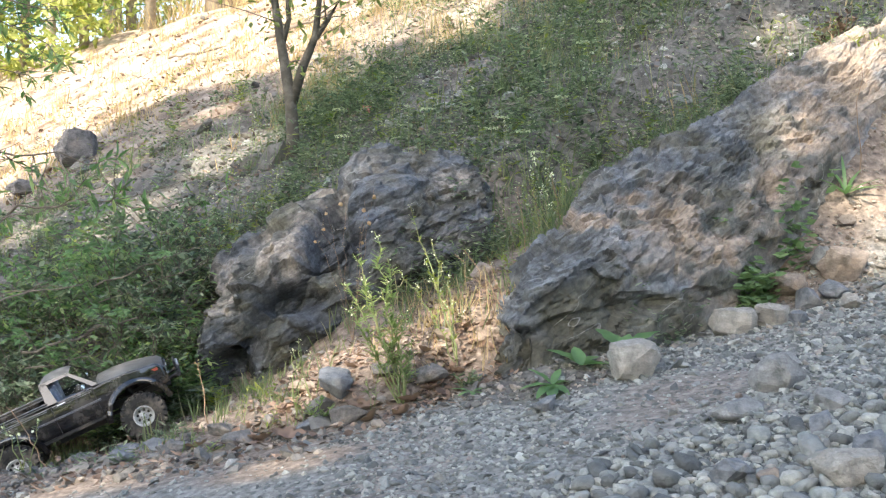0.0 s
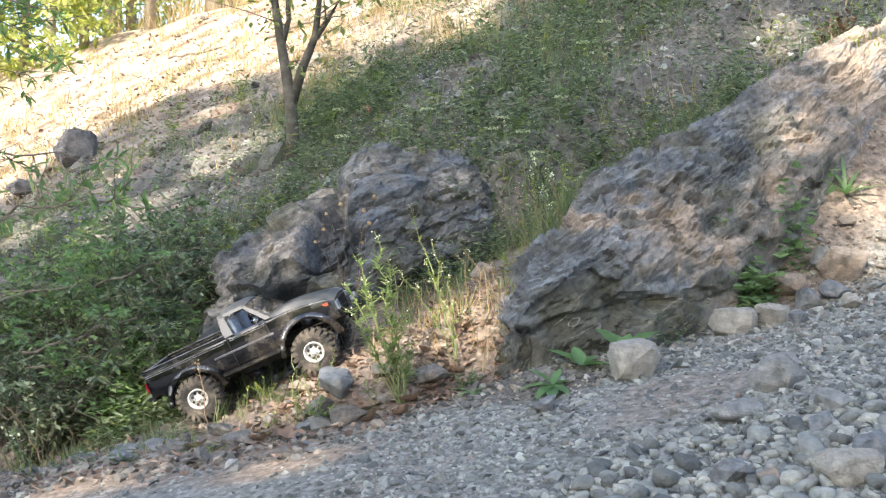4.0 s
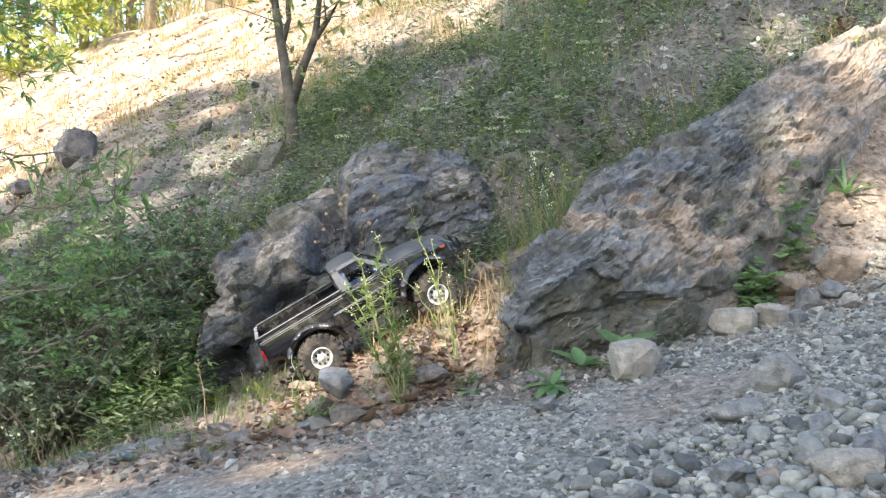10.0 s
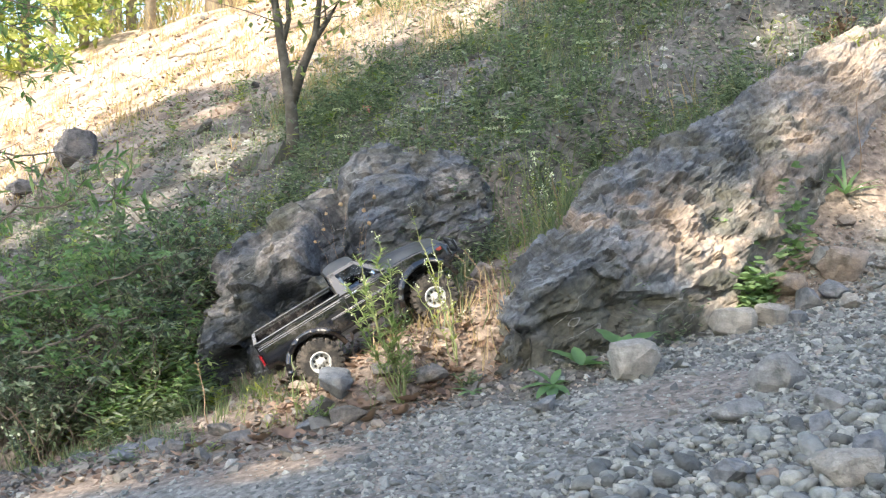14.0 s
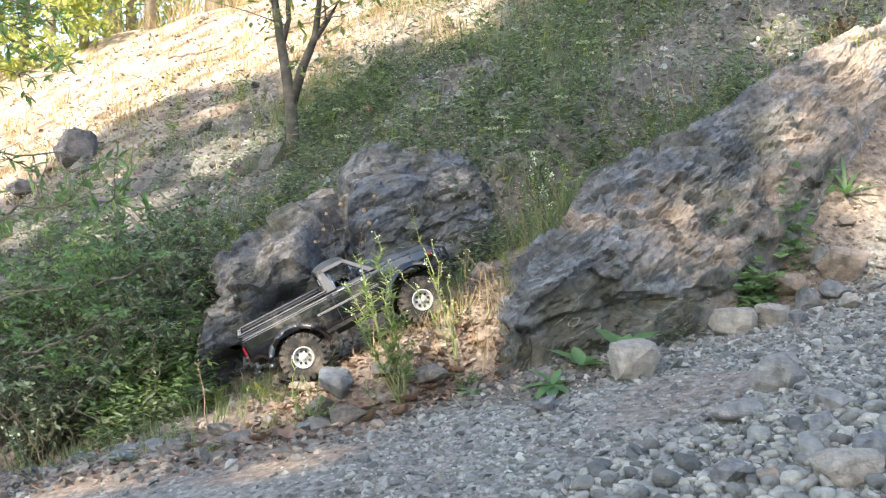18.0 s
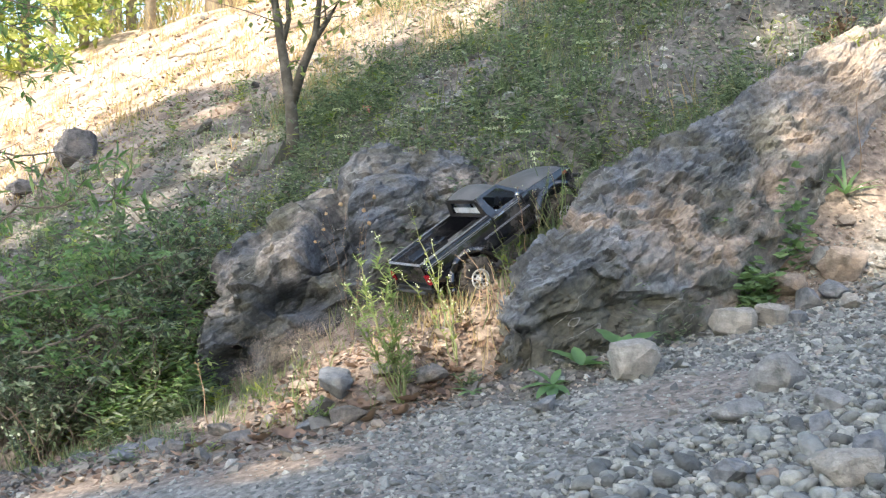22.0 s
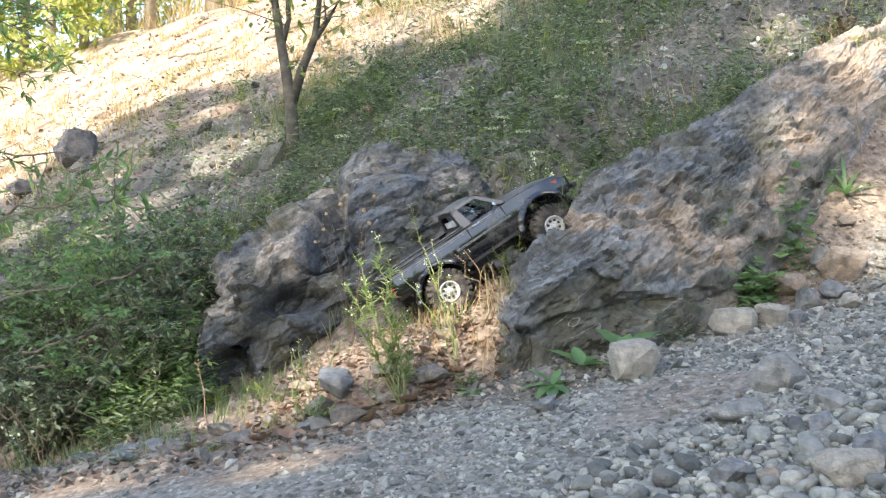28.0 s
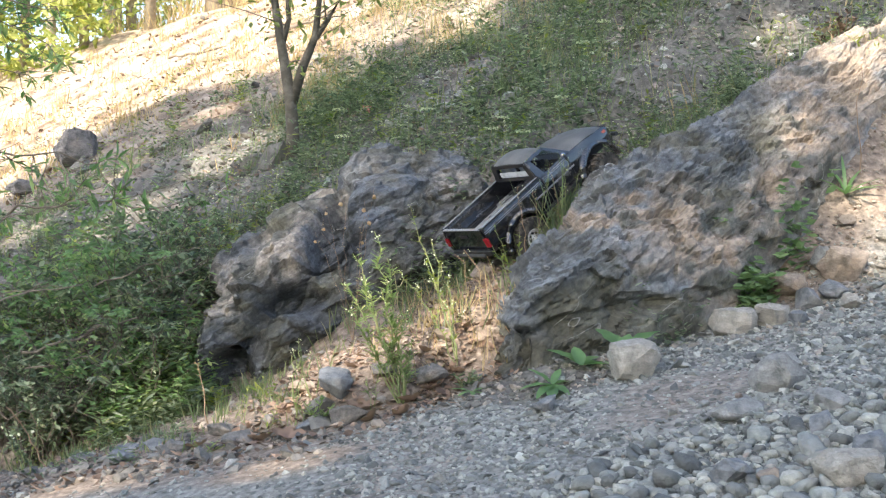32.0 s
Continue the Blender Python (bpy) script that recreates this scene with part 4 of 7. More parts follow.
    for k in range(5):
        box(bm, 0.224, 0.228, -0.048, 0.048, 0.054 + 0.0045 * k, 0.0565 + 0.0045 * k)
    part("grille", bm, DARK, t)
    bm = bmesh.new()
    rod(bm, (0.250, -0.075, 0.044), (0.250, 0.075, 0.044), 0.0055, 10)
    rod(bm, (0.250, -0.045, 0.070), (0.250, 0.045, 0.070), 0.003, 8)
    for y in (-0.045, 0.045):
        rod(bm, (0.250, y, 0.044), (0.250, y, 0.070), 0.003, 8)
        rod(bm, (0.214, y, 0.036), (0.250, y, 0.044), 0.004, 8)
    part("front_bumper", bm, DARK, t, "black tube front bumper")
    for y in (-0.02, 0.02):
        bm = bmesh.new()
        rod(bm, (0.251, y, 0.060), (0.258, y, 0.060), 0.008, 12)
        part("spot_light", bm, LAMP, t, "small round bumper lamp")
    bm = bmesh.new()
    rod(bm, (-0.262, -0.072, 0.043), (-0.262, 0.072, 0.043), 0.004, 8)
    for y in (-0.05, 0.05):
        rod(bm, (-0.262, y, 0.043), (-0.232, y, 0.040), 0.0035, 8)
    box(bm, -0.252, -0.244, -0.080, 0.080, 0.036, 0.047)
    part("rear_bumper", bm, WORNMETAL, t, "worn dark metal rear bumper")
    # underside
    bm = bmesh.new()
    for y in (-0.03, 0.03):
        box(bm, -0.235, 0.225, y - 0.005, y + 0.005, 0.024, 0.04)
    box(bm, -0.05, 0.06, -0.035, 0.035, 0.004, 0.03)
    part("chassis", bm, DARK, t)
    for x in (-BASE, BASE):
        bm = bmesh.new()
        rod(bm, (x, -0.07, 0), (x, 0.07, 0), 0.008, 10)
        ball(bm, (x, 0.012, 0), 0.02, 12)
        for y in (-0.05, 0.05):
            rod(bm, (x, y, 0.004), (x + (0.012 if x < 0 else -0.012), y * 0.8, 0.065), 0.005, 8)
        part("axle", bm, DARK, t)
        bm = bmesh.new()
        rod(bm, (x, 0.0, 0.004), (x * 0.2, 0.0, 0.018), 0.004, 8)
        part("drive_shaft", bm, DARK, t)
    wheels = []
    for x in (-BASE, BASE):
        for s in (-1, 1):
            w = make_wheel("wheel")
            w.parent = t
            w.location = (x, s * TRACK, 0.005 if x < 0 else -0.006)
            wheels.append(w)
    return t, wheels


truck, truck_wheels = make_truck()

# ---- plants ----
def gz(x, y):
    return float(ground_z(x, y))


def weed(name, label, category, x, y, tops, leaf=(0.035, 0.008), every=0.016, seed=0, foliage=None, stem=None, flower=None, bloom=0.004, blooms=14, start=0.15, r=0.0016, group="", twigs=0):
    """An upright weed: stems from one foot to the given tops (offsets), narrow leaves along them, small flowers near the tips."""
    rs = np.random.RandomState(seed)
    t = thing(name, label, category, group, at=pose(x, y, gz(x, y) - 0.004))
    ls, nl = Soup(), 0
    fl = Soup()
    for tx, ty, tz in tops:
        h = math.sqrt(tx * tx + ty * ty + tz * tz)
        pts = bent((0, 0, 0), (tx, ty, tz), 0.0, h * 0.018, 9, rs)
        pts[:, 2] += 0.06 * h * np.sin(np.linspace(0, math.pi, 9))
        lines = [pts]
        for k in range(twigs):
            i = rs.randint(3, 8)
            a = rs.rand() * 6.28
            lines.append(bent(pts[i], pts[i] + np.array([math.cos(a) * 0.12 * h, math.sin(a) * 0.12 * h, 0.16 * h]), 0.0, 0.002, 5, rs))
        st = Soup()
        for k, q in enumerate(lines):
            st.add(*tube(q, r if k == 0 else r * 0.6, r * 0.45, 5))
        st.put("stem", stem or STEM, t)
        for q in lines:
            ln = np.linalg.norm(np.diff(q, axis=0), axis=1).sum()
            m = int(ln / every)
            if m > 0:
                u = rs.uniform(start, 0.97, m)
                P = np.stack([np.interp(u, np.linspace(0, 1, len(q)), q[:, c]) for c in range(3)], 1)
                a = rs.rand(m) * 6.28
                D = np.stack([np.cos(a), np.sin(a), rs.uniform(0.2, 1.1, m)], 1)
                N = np.stack([-0.4 * np.cos(a), -0.4 * np.sin(a), np.ones(m)], 1)
                ls.add(*leaves(P, D, N, leaf[0] * rs.uniform(0.5, 1.15, m) * (1.15 - 0.6 * u), leaf[1] * rs.uniform(0.7, 1.2, m)))
                nl += m
            if flower is not None:
                u = 1 - 0.22 * rs.rand(blooms) ** 1.5
                P = np.stack([np.interp(u, np.linspace(0, 1, len(q)), q[:, c]) for c in range(3)], 1) + rs.randn(blooms, 3) * 0.004
                D = rs.randn(blooms, 3)
                fl.add(*leaves(P, D, rs.randn(blooms, 3), bloom * rs.uniform(0.7, 1.3, blooms), bloom * 0.8))
    if nl:
        ls.put("foliage", foliage or HERB, t)
    if fl.n:
        tagged(fl.put("flower_head", flower, t), "tiny pale flowers", kind="stuff")
    return t


weed("weed", "tall leafy green weed with pale buds on the bank", "weed", -0.082, 1.98,
     [(-0.10, 0.02, 0.31), (-0.055, 0.0, 0.355), (-0.03, 0.03, 0.30), (0.0, -0.02, 0.20), (0.02, 0.02, 0.14), (-0.125, 0.04, 0.25), (-0.075, -0.03, 0.27), (-0.11, 0.0, 0.20), (-0.04, -0.02, 0.24)], (0.034, 0.0052), 0.0046, 1, foliage=WEEDLEAF, flower=PETAL, bloom=0.0042, blooms=5, start=0.24, r=0.0018)
weed("weed", "spindly branching weed with pale yellow buds", "weed", 0.03, 2.08,
     [(-0.10, 0.03, 0.34), (-0.055, 0.0, 0.27), (-0.12, 0.02, 0.20), (-0.02, 0.02, 0.19)], (0.022, 0.006), 0.02, 2, foliage=YELLOWLEAF, flower=PETAL, bloom=0.004, blooms=6, r=0.0015, twigs=2)
weed("dry_stalk", "dry leaning brown stalk beside the slab", "dry stalk", 0.15, 2.16, [(-0.105, 0.0, 0.17), (-0.05, 0.03, 0.14)], (0.012, 0.003), 0.05, 3, foliage=STRAW, stem=DRYSTEM, flower=PETAL, bloom=0.004, blooms=3, r=0.0016)
weed("weed", "yellow-green slender weed beside the slab", "weed", 0.17, 2.22, [(-0.06, 0.02, 0.13), (0.0, 0.0, 0.16), (-0.02, 0.03, 0.10)], (0.03, 0.005), 0.012, 4, foliage=YELLOWLEAF, r=0.0013)
weed("flower_stalk", "white flower spike on a thin stem", "wildflower", 0.235, 2.52, [(-0.005, 0.0, 0.235)], (0.02, 0.004), 0.025, 5, flower=PETAL, bloom=0.007, blooms=26, r=0.0014)
weed("flower_stalk", "white flower spike on a reddish stem", "wildflower", 0.31, 2.50, [(-0.05, 0.0, 0.15), (-0.04, 0.03, 0.06)], (0.02, 0.004), 0.03, 6, stem=DRYSTEM, flower=PETAL, bloom=0.006, blooms=14, r=0.0014)
weed("flower_stalk", "small white flower spike among grass", "wildflower", 0.28, 2.44, [(-0.035, 0.0, 0.13)], (0.03, 0.005), 0.015, 7, flower=PETAL, bloom=0.006, blooms=18, r=0.0013)
weed("weed", "small weed with white flowers below the outcrop", "weed", -0.35, 2.42, [(0.0, 0.0, 0.085), (-0.02, 0.01, 0.06), (0.03, 0.0, 0.05)], (0.02, 0.006), 0.01, 8, flower=PETAL, bloom=0.004, blooms=8)
weed("dry_stalk", "dry seed stalk with yellow-green leaves at its foot", "dry stalk", -0.50, 2.14, [(-0.03, 0.0, 0.155)], (0.014, 0.004), 0.06, 9, foliage=STRAW, stem=DRYSTEM, flower=STRAW, bloom=0.006, blooms=10)
weed("weed", "yellowing low weed beside the track", "weed", -0.545, 2.40, [(0.0, 0.0, 0.05), (0.02, 0.0, 0.06), (-0.03, 0.01, 0.05)], (0.035, 0.016), 0.008, 10, foliage=YELLOWLEAF)
weed("dry_stalk", "dry stalks with orange-brown seed heads before the outcrop", "dry stalk", -0.22, 2.43,
     [(-0.03, 0.0, 0.36), (0.027, 0.0, 0.345), (0.052, 0.0, 0.378), (0.039, 0.0, 0.314), (0.023, 0.0, 0.266), (-0.066, 0.0, 0.338), (-0.071, 0.0, 0.30), (-0.092, 0.0, 0.268)], (0.012, 0.004), 0.08, 19, foliage=STRAW, stem=DRYSTEM, flower=None, r=0.0005)
for _k, (_x, _z) in enumerate(((-0.25, 0.109), (-0.193, 0.094), (-0.168, 0.127), (-0.181, 0.063), (-0.197, 0.015), (-0.286, 0.087), (-0.291, 0.048), (-0.312, 0.017))):
    _rs = np.random.RandomState(170 + _k)
    _q = 1.0 if _k < 4 else 0.7
    _v = unit(_rs.randn(40, 3)) * _rs.uniform(0.55, 1.0, (40, 1)) * 0.0068 * _q
    _b = bmesh.new()
    for _p in _v:
        _b.verts.new(_p)
    bmesh.ops.convex_hull(_b, input=_b.verts[:])
    bmesh.ops.delete(_b, geom=[v for v in _b.verts if not v.link_faces], context="VERTS")
    _o = part("seed_head", _b, ORANGE)
    _o.location = (_x, 2.43, _z)
    tagged(_o, "tan withered seed head on a dry stalk", "seed head", "seed heads before the outcrop")
weed("dry_stalk", "dry leaning stalk in front of the bushes", "dry stalk", -0.84, 2.12, [(-0.10, 0.02, 0.13)], (0.01, 0.003), 0.08, 11, foliage=STRAW, stem=DRYSTEM, r=0.0017)
weed("weed", "thin weed with white flowers beside the gravel", "weed", -0.86, 2.05, [(-0.02, 0.0, 0.10), (0.03, 0.0, 0.13), (-0.05, 0.01, 0.12)], (0.02, 0.007), 0.012, 12, flower=PETAL, bloom=0.008, blooms=4)
weed("weed", "thin green weed on the bank", "weed", -0.30, 2.02, [(0.01, 0.0, 0.10), (-0.01, 0.02, 0.14)], (0.025, 0.004), 0.016, 13)
weed("weed", "low spreading green weed on the bank", "weed", -0.245, 1.99, [(0.03, 0.0, 0.045), (-0.05, 0.0, 0.04), (0.0, 0.0, 0.06), (0.06, 0.0, 0.03), (-0.03, -0.02, 0.05)], (0.028, 0.006), 0.006, 20, foliage=WEEDLEAF)
weed("weed", "low green sprig at the edge of the gravel", "weed", -0.47, 1.96, [(0.03, 0.0, 0.03), (-0.03, 0.0, 0.035), (0.05, 0.0, 0.02)], (0.022, 0.005), 0.007, 21, foliage=WEEDLEAF)
weed("weed", "yellow-green weed on the sunlit bank", "weed", -0.40, 2.22, [(0.0, 0.0, 0.06), (0.03, 0.0, 0.05), (-0.02, 0.0, 0.045)], (0.04, 0.007), 0.009, 14, foliage=YELLOWLEAF)
weed("weed", "low green weed at the foot of the slab", "weed", 0.05, 2.0, [(0.01, 0.0, 0.05), (-0.03, 0.0, 0.04), (0.03, 0.0, 0.035)], (0.03, 0.012), 0.006, 15)
weed("weed", "red-stemmed weed on the slope above the slab", "weed", 1.06, 2.72, [(0.0, 0.0, 0.16), (-0.02, 0.02, 0.10)], (0.03, 0.006), 0.03, 16, stem=DRYSTEM)
weed("dry_stalk", "thin dry stalk behind the slab", "dry stalk", 1.03, 2.46, [(0.005, 0.0, 0.27)], (0.01, 0.003), 0.1, 17, foliage=STRAW, stem=DRYSTEM)
weed("weed", "fresh green weed above the slab", "weed", 1.16, 2.70, [(0.0, 0.0, 0.10), (-0.05, 0.0, 0.09), (0.04, 0.0, 0.10)], (0.05, 0.007), 0.007, 18, foliage=YELLOWLEAF)
for _k, (_x, _y, _dx, _h, _m, _b) in enumerate(((0.2, 2.42, 0.0, 0.16, 1, 4),
                                               (0.24, 2.46, -0.02, 0.19, 1, 9), (0.16, 2.30, -0.04, 0.12, 1, 0), (-0.08, 2.02, 0.03, 0.14, 0, 0), (-0.14, 1.98, 0.02, 0.12, 0, 0), (0.28, 2.52, 0.02, 0.14, 1, 0), (-0.42, 2.1, 0.01, 0.09, 1, 0), (-0.35, 2.0, 0.02, 0.08, 1, 0), (0.0, 2.3, 0.01, 0.10, 1, 0))):
    weed("weed", "thin yellow-green weed standing on the bank", "weed", _x, _y, [(_dx, 0.0, _h), (_dx * 0.3 - 0.02, 0.01, _h * 0.6)], (0.022, 0.0045), 0.011, 130 + _k, foliage=(WEEDLEAF, YELLOWLEAF)[_m], flower=PETAL if _b else None, bloom=0.0034, blooms=max(1, _b), r=0.001, group="thin weeds on the bank")
for _k, (_x, _y) in enumerate(((1.15, 2.92), (1.19, 2.95), (1.12, 2.94))):
    weed("weed", "red-brown withered weed above the slab", "weed", _x, _y, [(0.01, 0.0, 0.09), (-0.02, 0.0, 0.08), (0.03, 0.0, 0.07)], (0.035, 0.014), 0.006, 150 + _k, foliage=LITTER, stem=DRYSTEM)
for _k, (_x, _y, _dx, _h, _m) in enumerate(((0.155, 2.13, -0.13, 0.185, 0), (0.19, 2.36, -0.055, 0.15, 1), (0.29, 2.38, -0.035, 0.20, 0), (0.275, 2.36, 0.01, 0.22, 1), (0.245, 2.35, 0.0, 0.24, 1), (0.205, 2.34, -0.03, 0.19, 0), (0.31, 2.38, 0.02, 0.18, 1), (0.22, 2.35, 0.03, 0.21, 1), (0.26, 2.36, 0.03, 0.17, 1), (0.28, 2.39, 0.02, 0.21, 1), (0.235, 2.37, -0.02, 0.16, 0))):
    weed("flower_stalk", "thin leaning stalk with tiny pale flowers at its tip", "wildflower", _x, _y, [(_dx, 0.0, _h)], (0.016, 0.0035), 0.022, 230 + _k, foliage=(STRAW, YELLOWLEAF)[_m], stem=(DRYSTEM, STEM)[_m], flower=PETAL, bloom=0.0032, blooms=4, r=0.0011, group="thin stalks before the track")
for _k, (_x, _y, _h) in enumerate(((0.225, 2.80, 0.19), (0.17, 2.84, 0.18), (0.26, 2.78, 0.16), (0.14, 2.9, 0.1), (-0.37, 3.5, 0.12), (-0.33, 3.2, 0.13), (-0.88, 3.6, 0.14), (0.45, 3.2, 0.15), (0.55, 3.4, 0.12), (-0.05, 3.2, 0.12), (0.35, 2.95, 0.12))):
    _rs = np.random.RandomState(50 + _k)
    _t = weed("wildflower", "tall wild flower with a flat white flower head", "wildflower", _x, _y, [(_rs.uniform(-0.02, 0.02), 0, _h)], (0.03, 0.006), 0.02, 60 + _k, group="white wildflowers on the hillside")
    _f = Soup()
    _a, _q = _rs.rand(60) * 6.28, np.sqrt(_rs.rand(60)) * 0.02
    _f.add(*leaves(np.stack([_q * np.cos(_a), _q * np.sin(_a), _h + _rs.rand(60) * 0.006], 1), np.stack([np.cos(_a), np.sin(_a), 0.2 + 0 * _a], 1), np.tile((0, 0, 1.0), (60, 1)), 0.006, 0.005))
    _f.put("flower_head", PETAL, _t, "flat white flower cluster")


weed("wildflower", "small pink wild flower on the hillside", "wildflower", -0.267, 3.50, [(0.0, 0.0, 0.06)], (0.02, 0.005), 0.012, 22, flower=PINK, bloom=0.012, blooms=16)


def rosette(name, label, x, y, specs, mat, seed, z=0.0):
    """A plant of separate large leaves: each leaf of length, width, heading and rise."""
    rs = np.random.RandomState(seed)
    t = thing(name, label, "plant", at=pose(x, y, gz(x, y) + z))
    for L, W, head, rise in specs:
        L, W = L * 0.88, W * 1.0
        a, e = radians(head), radians(rise)
        D = np.array([math.cos(a) * math.cos(e), math.sin(a) * math.cos(e), math.sin(e)])
        S = np.array([-math.sin(a), math.cos(a), 0])
        N = np.cross(D, S)
        n, V, F = 9, [], []
        for i in range(n):
            s = i / (n - 1)
            w = W * 0.5 * max(0.06, math.sin(math.pi * min(1, 0.06 + s * 0.94)) ** 0.8)
            c = D * L * s - N * L * 0.28 * s * s
            V += [c + S * w + N * 0.18 * w * (1 + 0.5 * math.sin(s * 17 + seed)), c - N * 0.10 * w, c - S * w + N * 0.18 * w * (1 + 0.5 * math.cos(s * 15))]
            if i:
                p = 3 * i
                F += [(p - 3, p - 2, p + 1), (p - 3, p + 1, p), (p - 2, p - 1, p + 2), (p - 2, p + 2, p + 1)]
        np_part("leaf", V, F, mat, t, shade=True)
    return t


rosette("broad_leaf_plant", "low plant with long bright green leaves by the slab", 0.205, 1.86,
        [(0.075, 0.022, 200, 10), (0.07, 0.022, 235, -2), (0.075, 0.024, 262, -4), (0.06, 0.02, 300, 0), (0.065, 0.02, 150, 42), (0.05, 0.018, 60, 50), (0.055, 0.02, 20, 20)], BROAD, 1, 0.012)
rosette("broad_leaf_plant", "broad bright green leaves beside the pale boulder", 0.265, 1.91,
        [(0.085, 0.034, 5, 14), (0.085, 0.038, 150, 35), (0.06, 0.028, 100, 50), (0.06, 0.028, 40, 30)], BROAD, 2, 0.012)
rosette("broad_leaf_plant", "single broad leaf behind the pale boulder", 0.35, 1.93, [(0.10, 0.05, 20, 40), (0.09, 0.045, 130, 45), (0.05, 0.03, 60, 60)], BROAD, 3, 0.02)
rosette("broad_leaf_plant", "small tuft of leaves at the slab's foot", 0.055, 1.95, [(0.05, 0.012, 10, 25), (0.05, 0.012, 160, 20), (0.045, 0.011, 280, 5), (0.045, 0.012, 230, 10), (0.05, 0.012, 330, 5)], BROAD, 4, 0.008)
rosette("strap_leaf_plant", "tuft of long strap-shaped green leaves on the soil", 0.975, 2.41,
        [(0.109, 0.012, 0, 38), (0.102, 0.012, 340, 28), (0.102, 0.012, 300, 22), (0.087, 0.012, 260, 28), (0.094, 0.012, 215, 28), (0.094, 0.011, 185, 42), (0.109, 0.010, 110, 65), (0.109, 0.010, 40, 55), (0.123, 0.009, 80, 80), (0.116, 0.009, 150, 70)], BROAD, 5, 0.02)


def shrub(seed, stems, height, leaf, density, spread_, mat, name="shrub", label="leafy green shrub growing beside the track"):
    rs = np.random.RandomState(seed)
    t = thing(name, label, "shrub", "shrubs beside the track")
    ls, st = Soup(), Soup()
    for k in range(stems):
        a = rs.rand() * 6.28
        h = height * rs.uniform(0.6, 1.1)
        d = spread_ * rs.uniform(0.3, 1.0)
        q = bent((0, 0, -0.02), (d * math.cos(a), d * math.sin(a), h), 0.05 * h, 0.008, 9, rs)
        st.add(*tube(q, 0.002, 0.0007, 5))
        lines = [q]
        for b in range(4):
            i = rs.randint(2, 8)
            e = rs.rand() * 6.28
            w = bent(q[i], q[i] + np.array([math.cos(e) * 0.3 * h, math.sin(e) * 0.3 * h, 0.12 * h]), 0.02, 0.004, 6, rs)
            st.add(*tube(w, 0.001, 0.0005, 4))
            lines.append(w)
        for w in lines:
            m = density
            u = rs.uniform(0.15, 1, m)
            P = np.stack([np.interp(u, np.linspace(0, 1, len(w)), w[:, c]) for c in range(3)], 1)
            e = rs.rand(m) * 6.28
            D = np.stack([np.cos(e), np.sin(e), rs.uniform(-0.7, 1.0, m)], 1)
            N = np.stack([rs.randn(m) * 0.7, rs.randn(m) * 0.7 - 0.4, np.ones(m)], 1)
            ls.add(*leaves(P, D, N, leaf[0] * rs.uniform(0.5, 1.25, m), leaf[1] * rs.uniform(0.7, 1.2, m)))
    st.put("stem", TWIG, t)
    ls.put("foliage", mat, t)
    return t


_rs = np.random.RandomState(77)
_kinds = [shrub(300 + k, 7, h, (lf[0] * 0.74, lf[1] * 0.60), 14, sp, m) for k, (h, lf, sp, m) in enumerate((
    (0.34, (0.042, 0.019), 0.2, SHRUB), (0.28, (0.036, 0.018), 0.2, SHRUB), (0.36, (0.048, 0.019), 0.24, SHRUB),
    (0.24, (0.030, 0.015), 0.2, HERB), (0.30, (0.040, 0.021), 0.22, HERB), (0.22, (0.03, 0.014), 0.18, HERB)))]
_spots = []
for _i in range(27):
    _y = _rs.uniform(2.55, 3.05)
    _x = _rs.uniform(-0.5 * _y - 0.12, -0.74 - 0.12 * (_y - 2.6))
    _spots.append((_x, _y, _rs.choice([0, 1, 4, 3, 1, 3]) if _x < -0.9 else _rs.choice([1, 3, 5])))
for _i in range(10):
    _x = _rs.uniform(-1.25, -0.72)
    _spots.append((_x, 2.50 + _rs.rand() * 0.14, 5 if _i % 2 else 3))
_spots += [(-0.70, 2.62, 5), (-0.73, 2.74, 3), (-0.69, 2.80, 5), (-0.76, 2.56, 3), (-0.80, 2.70, 4)]
for _i, (_x, _y, _k) in enumerate(_spots):
    _m = pose(_x, _y, gz(_x, _y), 0, 0, _rs.uniform(0, 360))
    if _i < 6:
        _kinds[_i].matrix_world = _m
    else:
        copy_thing(_kinds[_k], _m)

# branch with long leaves reaching in from the side
def leafy_branch(name, label, a, b, n, leaf, seed, twigs=9):
    rs = np.random.RandomState(seed)
    t = thing(name, label, "branch", at=pose(*a))
    q = bent((0, 0, 0), np.array(b) - np.array(a), 0.05, 0.01, 12, rs)
    st, ls = Soup().add(*tube(q, 0.006, 0.0015, 6)), Soup()
    for k in range(twigs):
        i = rs.randint(2, 12)
        e = rs.randn(3) * 0.10 + (q[-1] - q[0]) * 0.12
        w = bent(q[min(i, 11)], q[min(i, 11)] + e, -0.01, 0.003, 6, rs)
        np_part("twig", *tube(w, 0.002, 0.0008, 4), TWIG, t)
        u = rs.uniform(0.1, 1, n)
        P = np.stack([np.interp(u, np.linspace(0, 1, 6), w[:, c]) for c in range(3)], 1)
        D = unit(e)[None] * 0.6 + rs.randn(n, 3) * 0.6
        ls.add(*leaves(P, D, np.stack([rs.randn(n) * 0.4, rs.randn(n) * 0.4, np.ones(n)], 1), leaf[0] * rs.uniform(0.6, 1.2, n), leaf[1] * rs.uniform(0.8, 1.2, n)))
    st.put("limb", TWIG, t)
    ls.put("foliage", SHRUB, t)
    return t


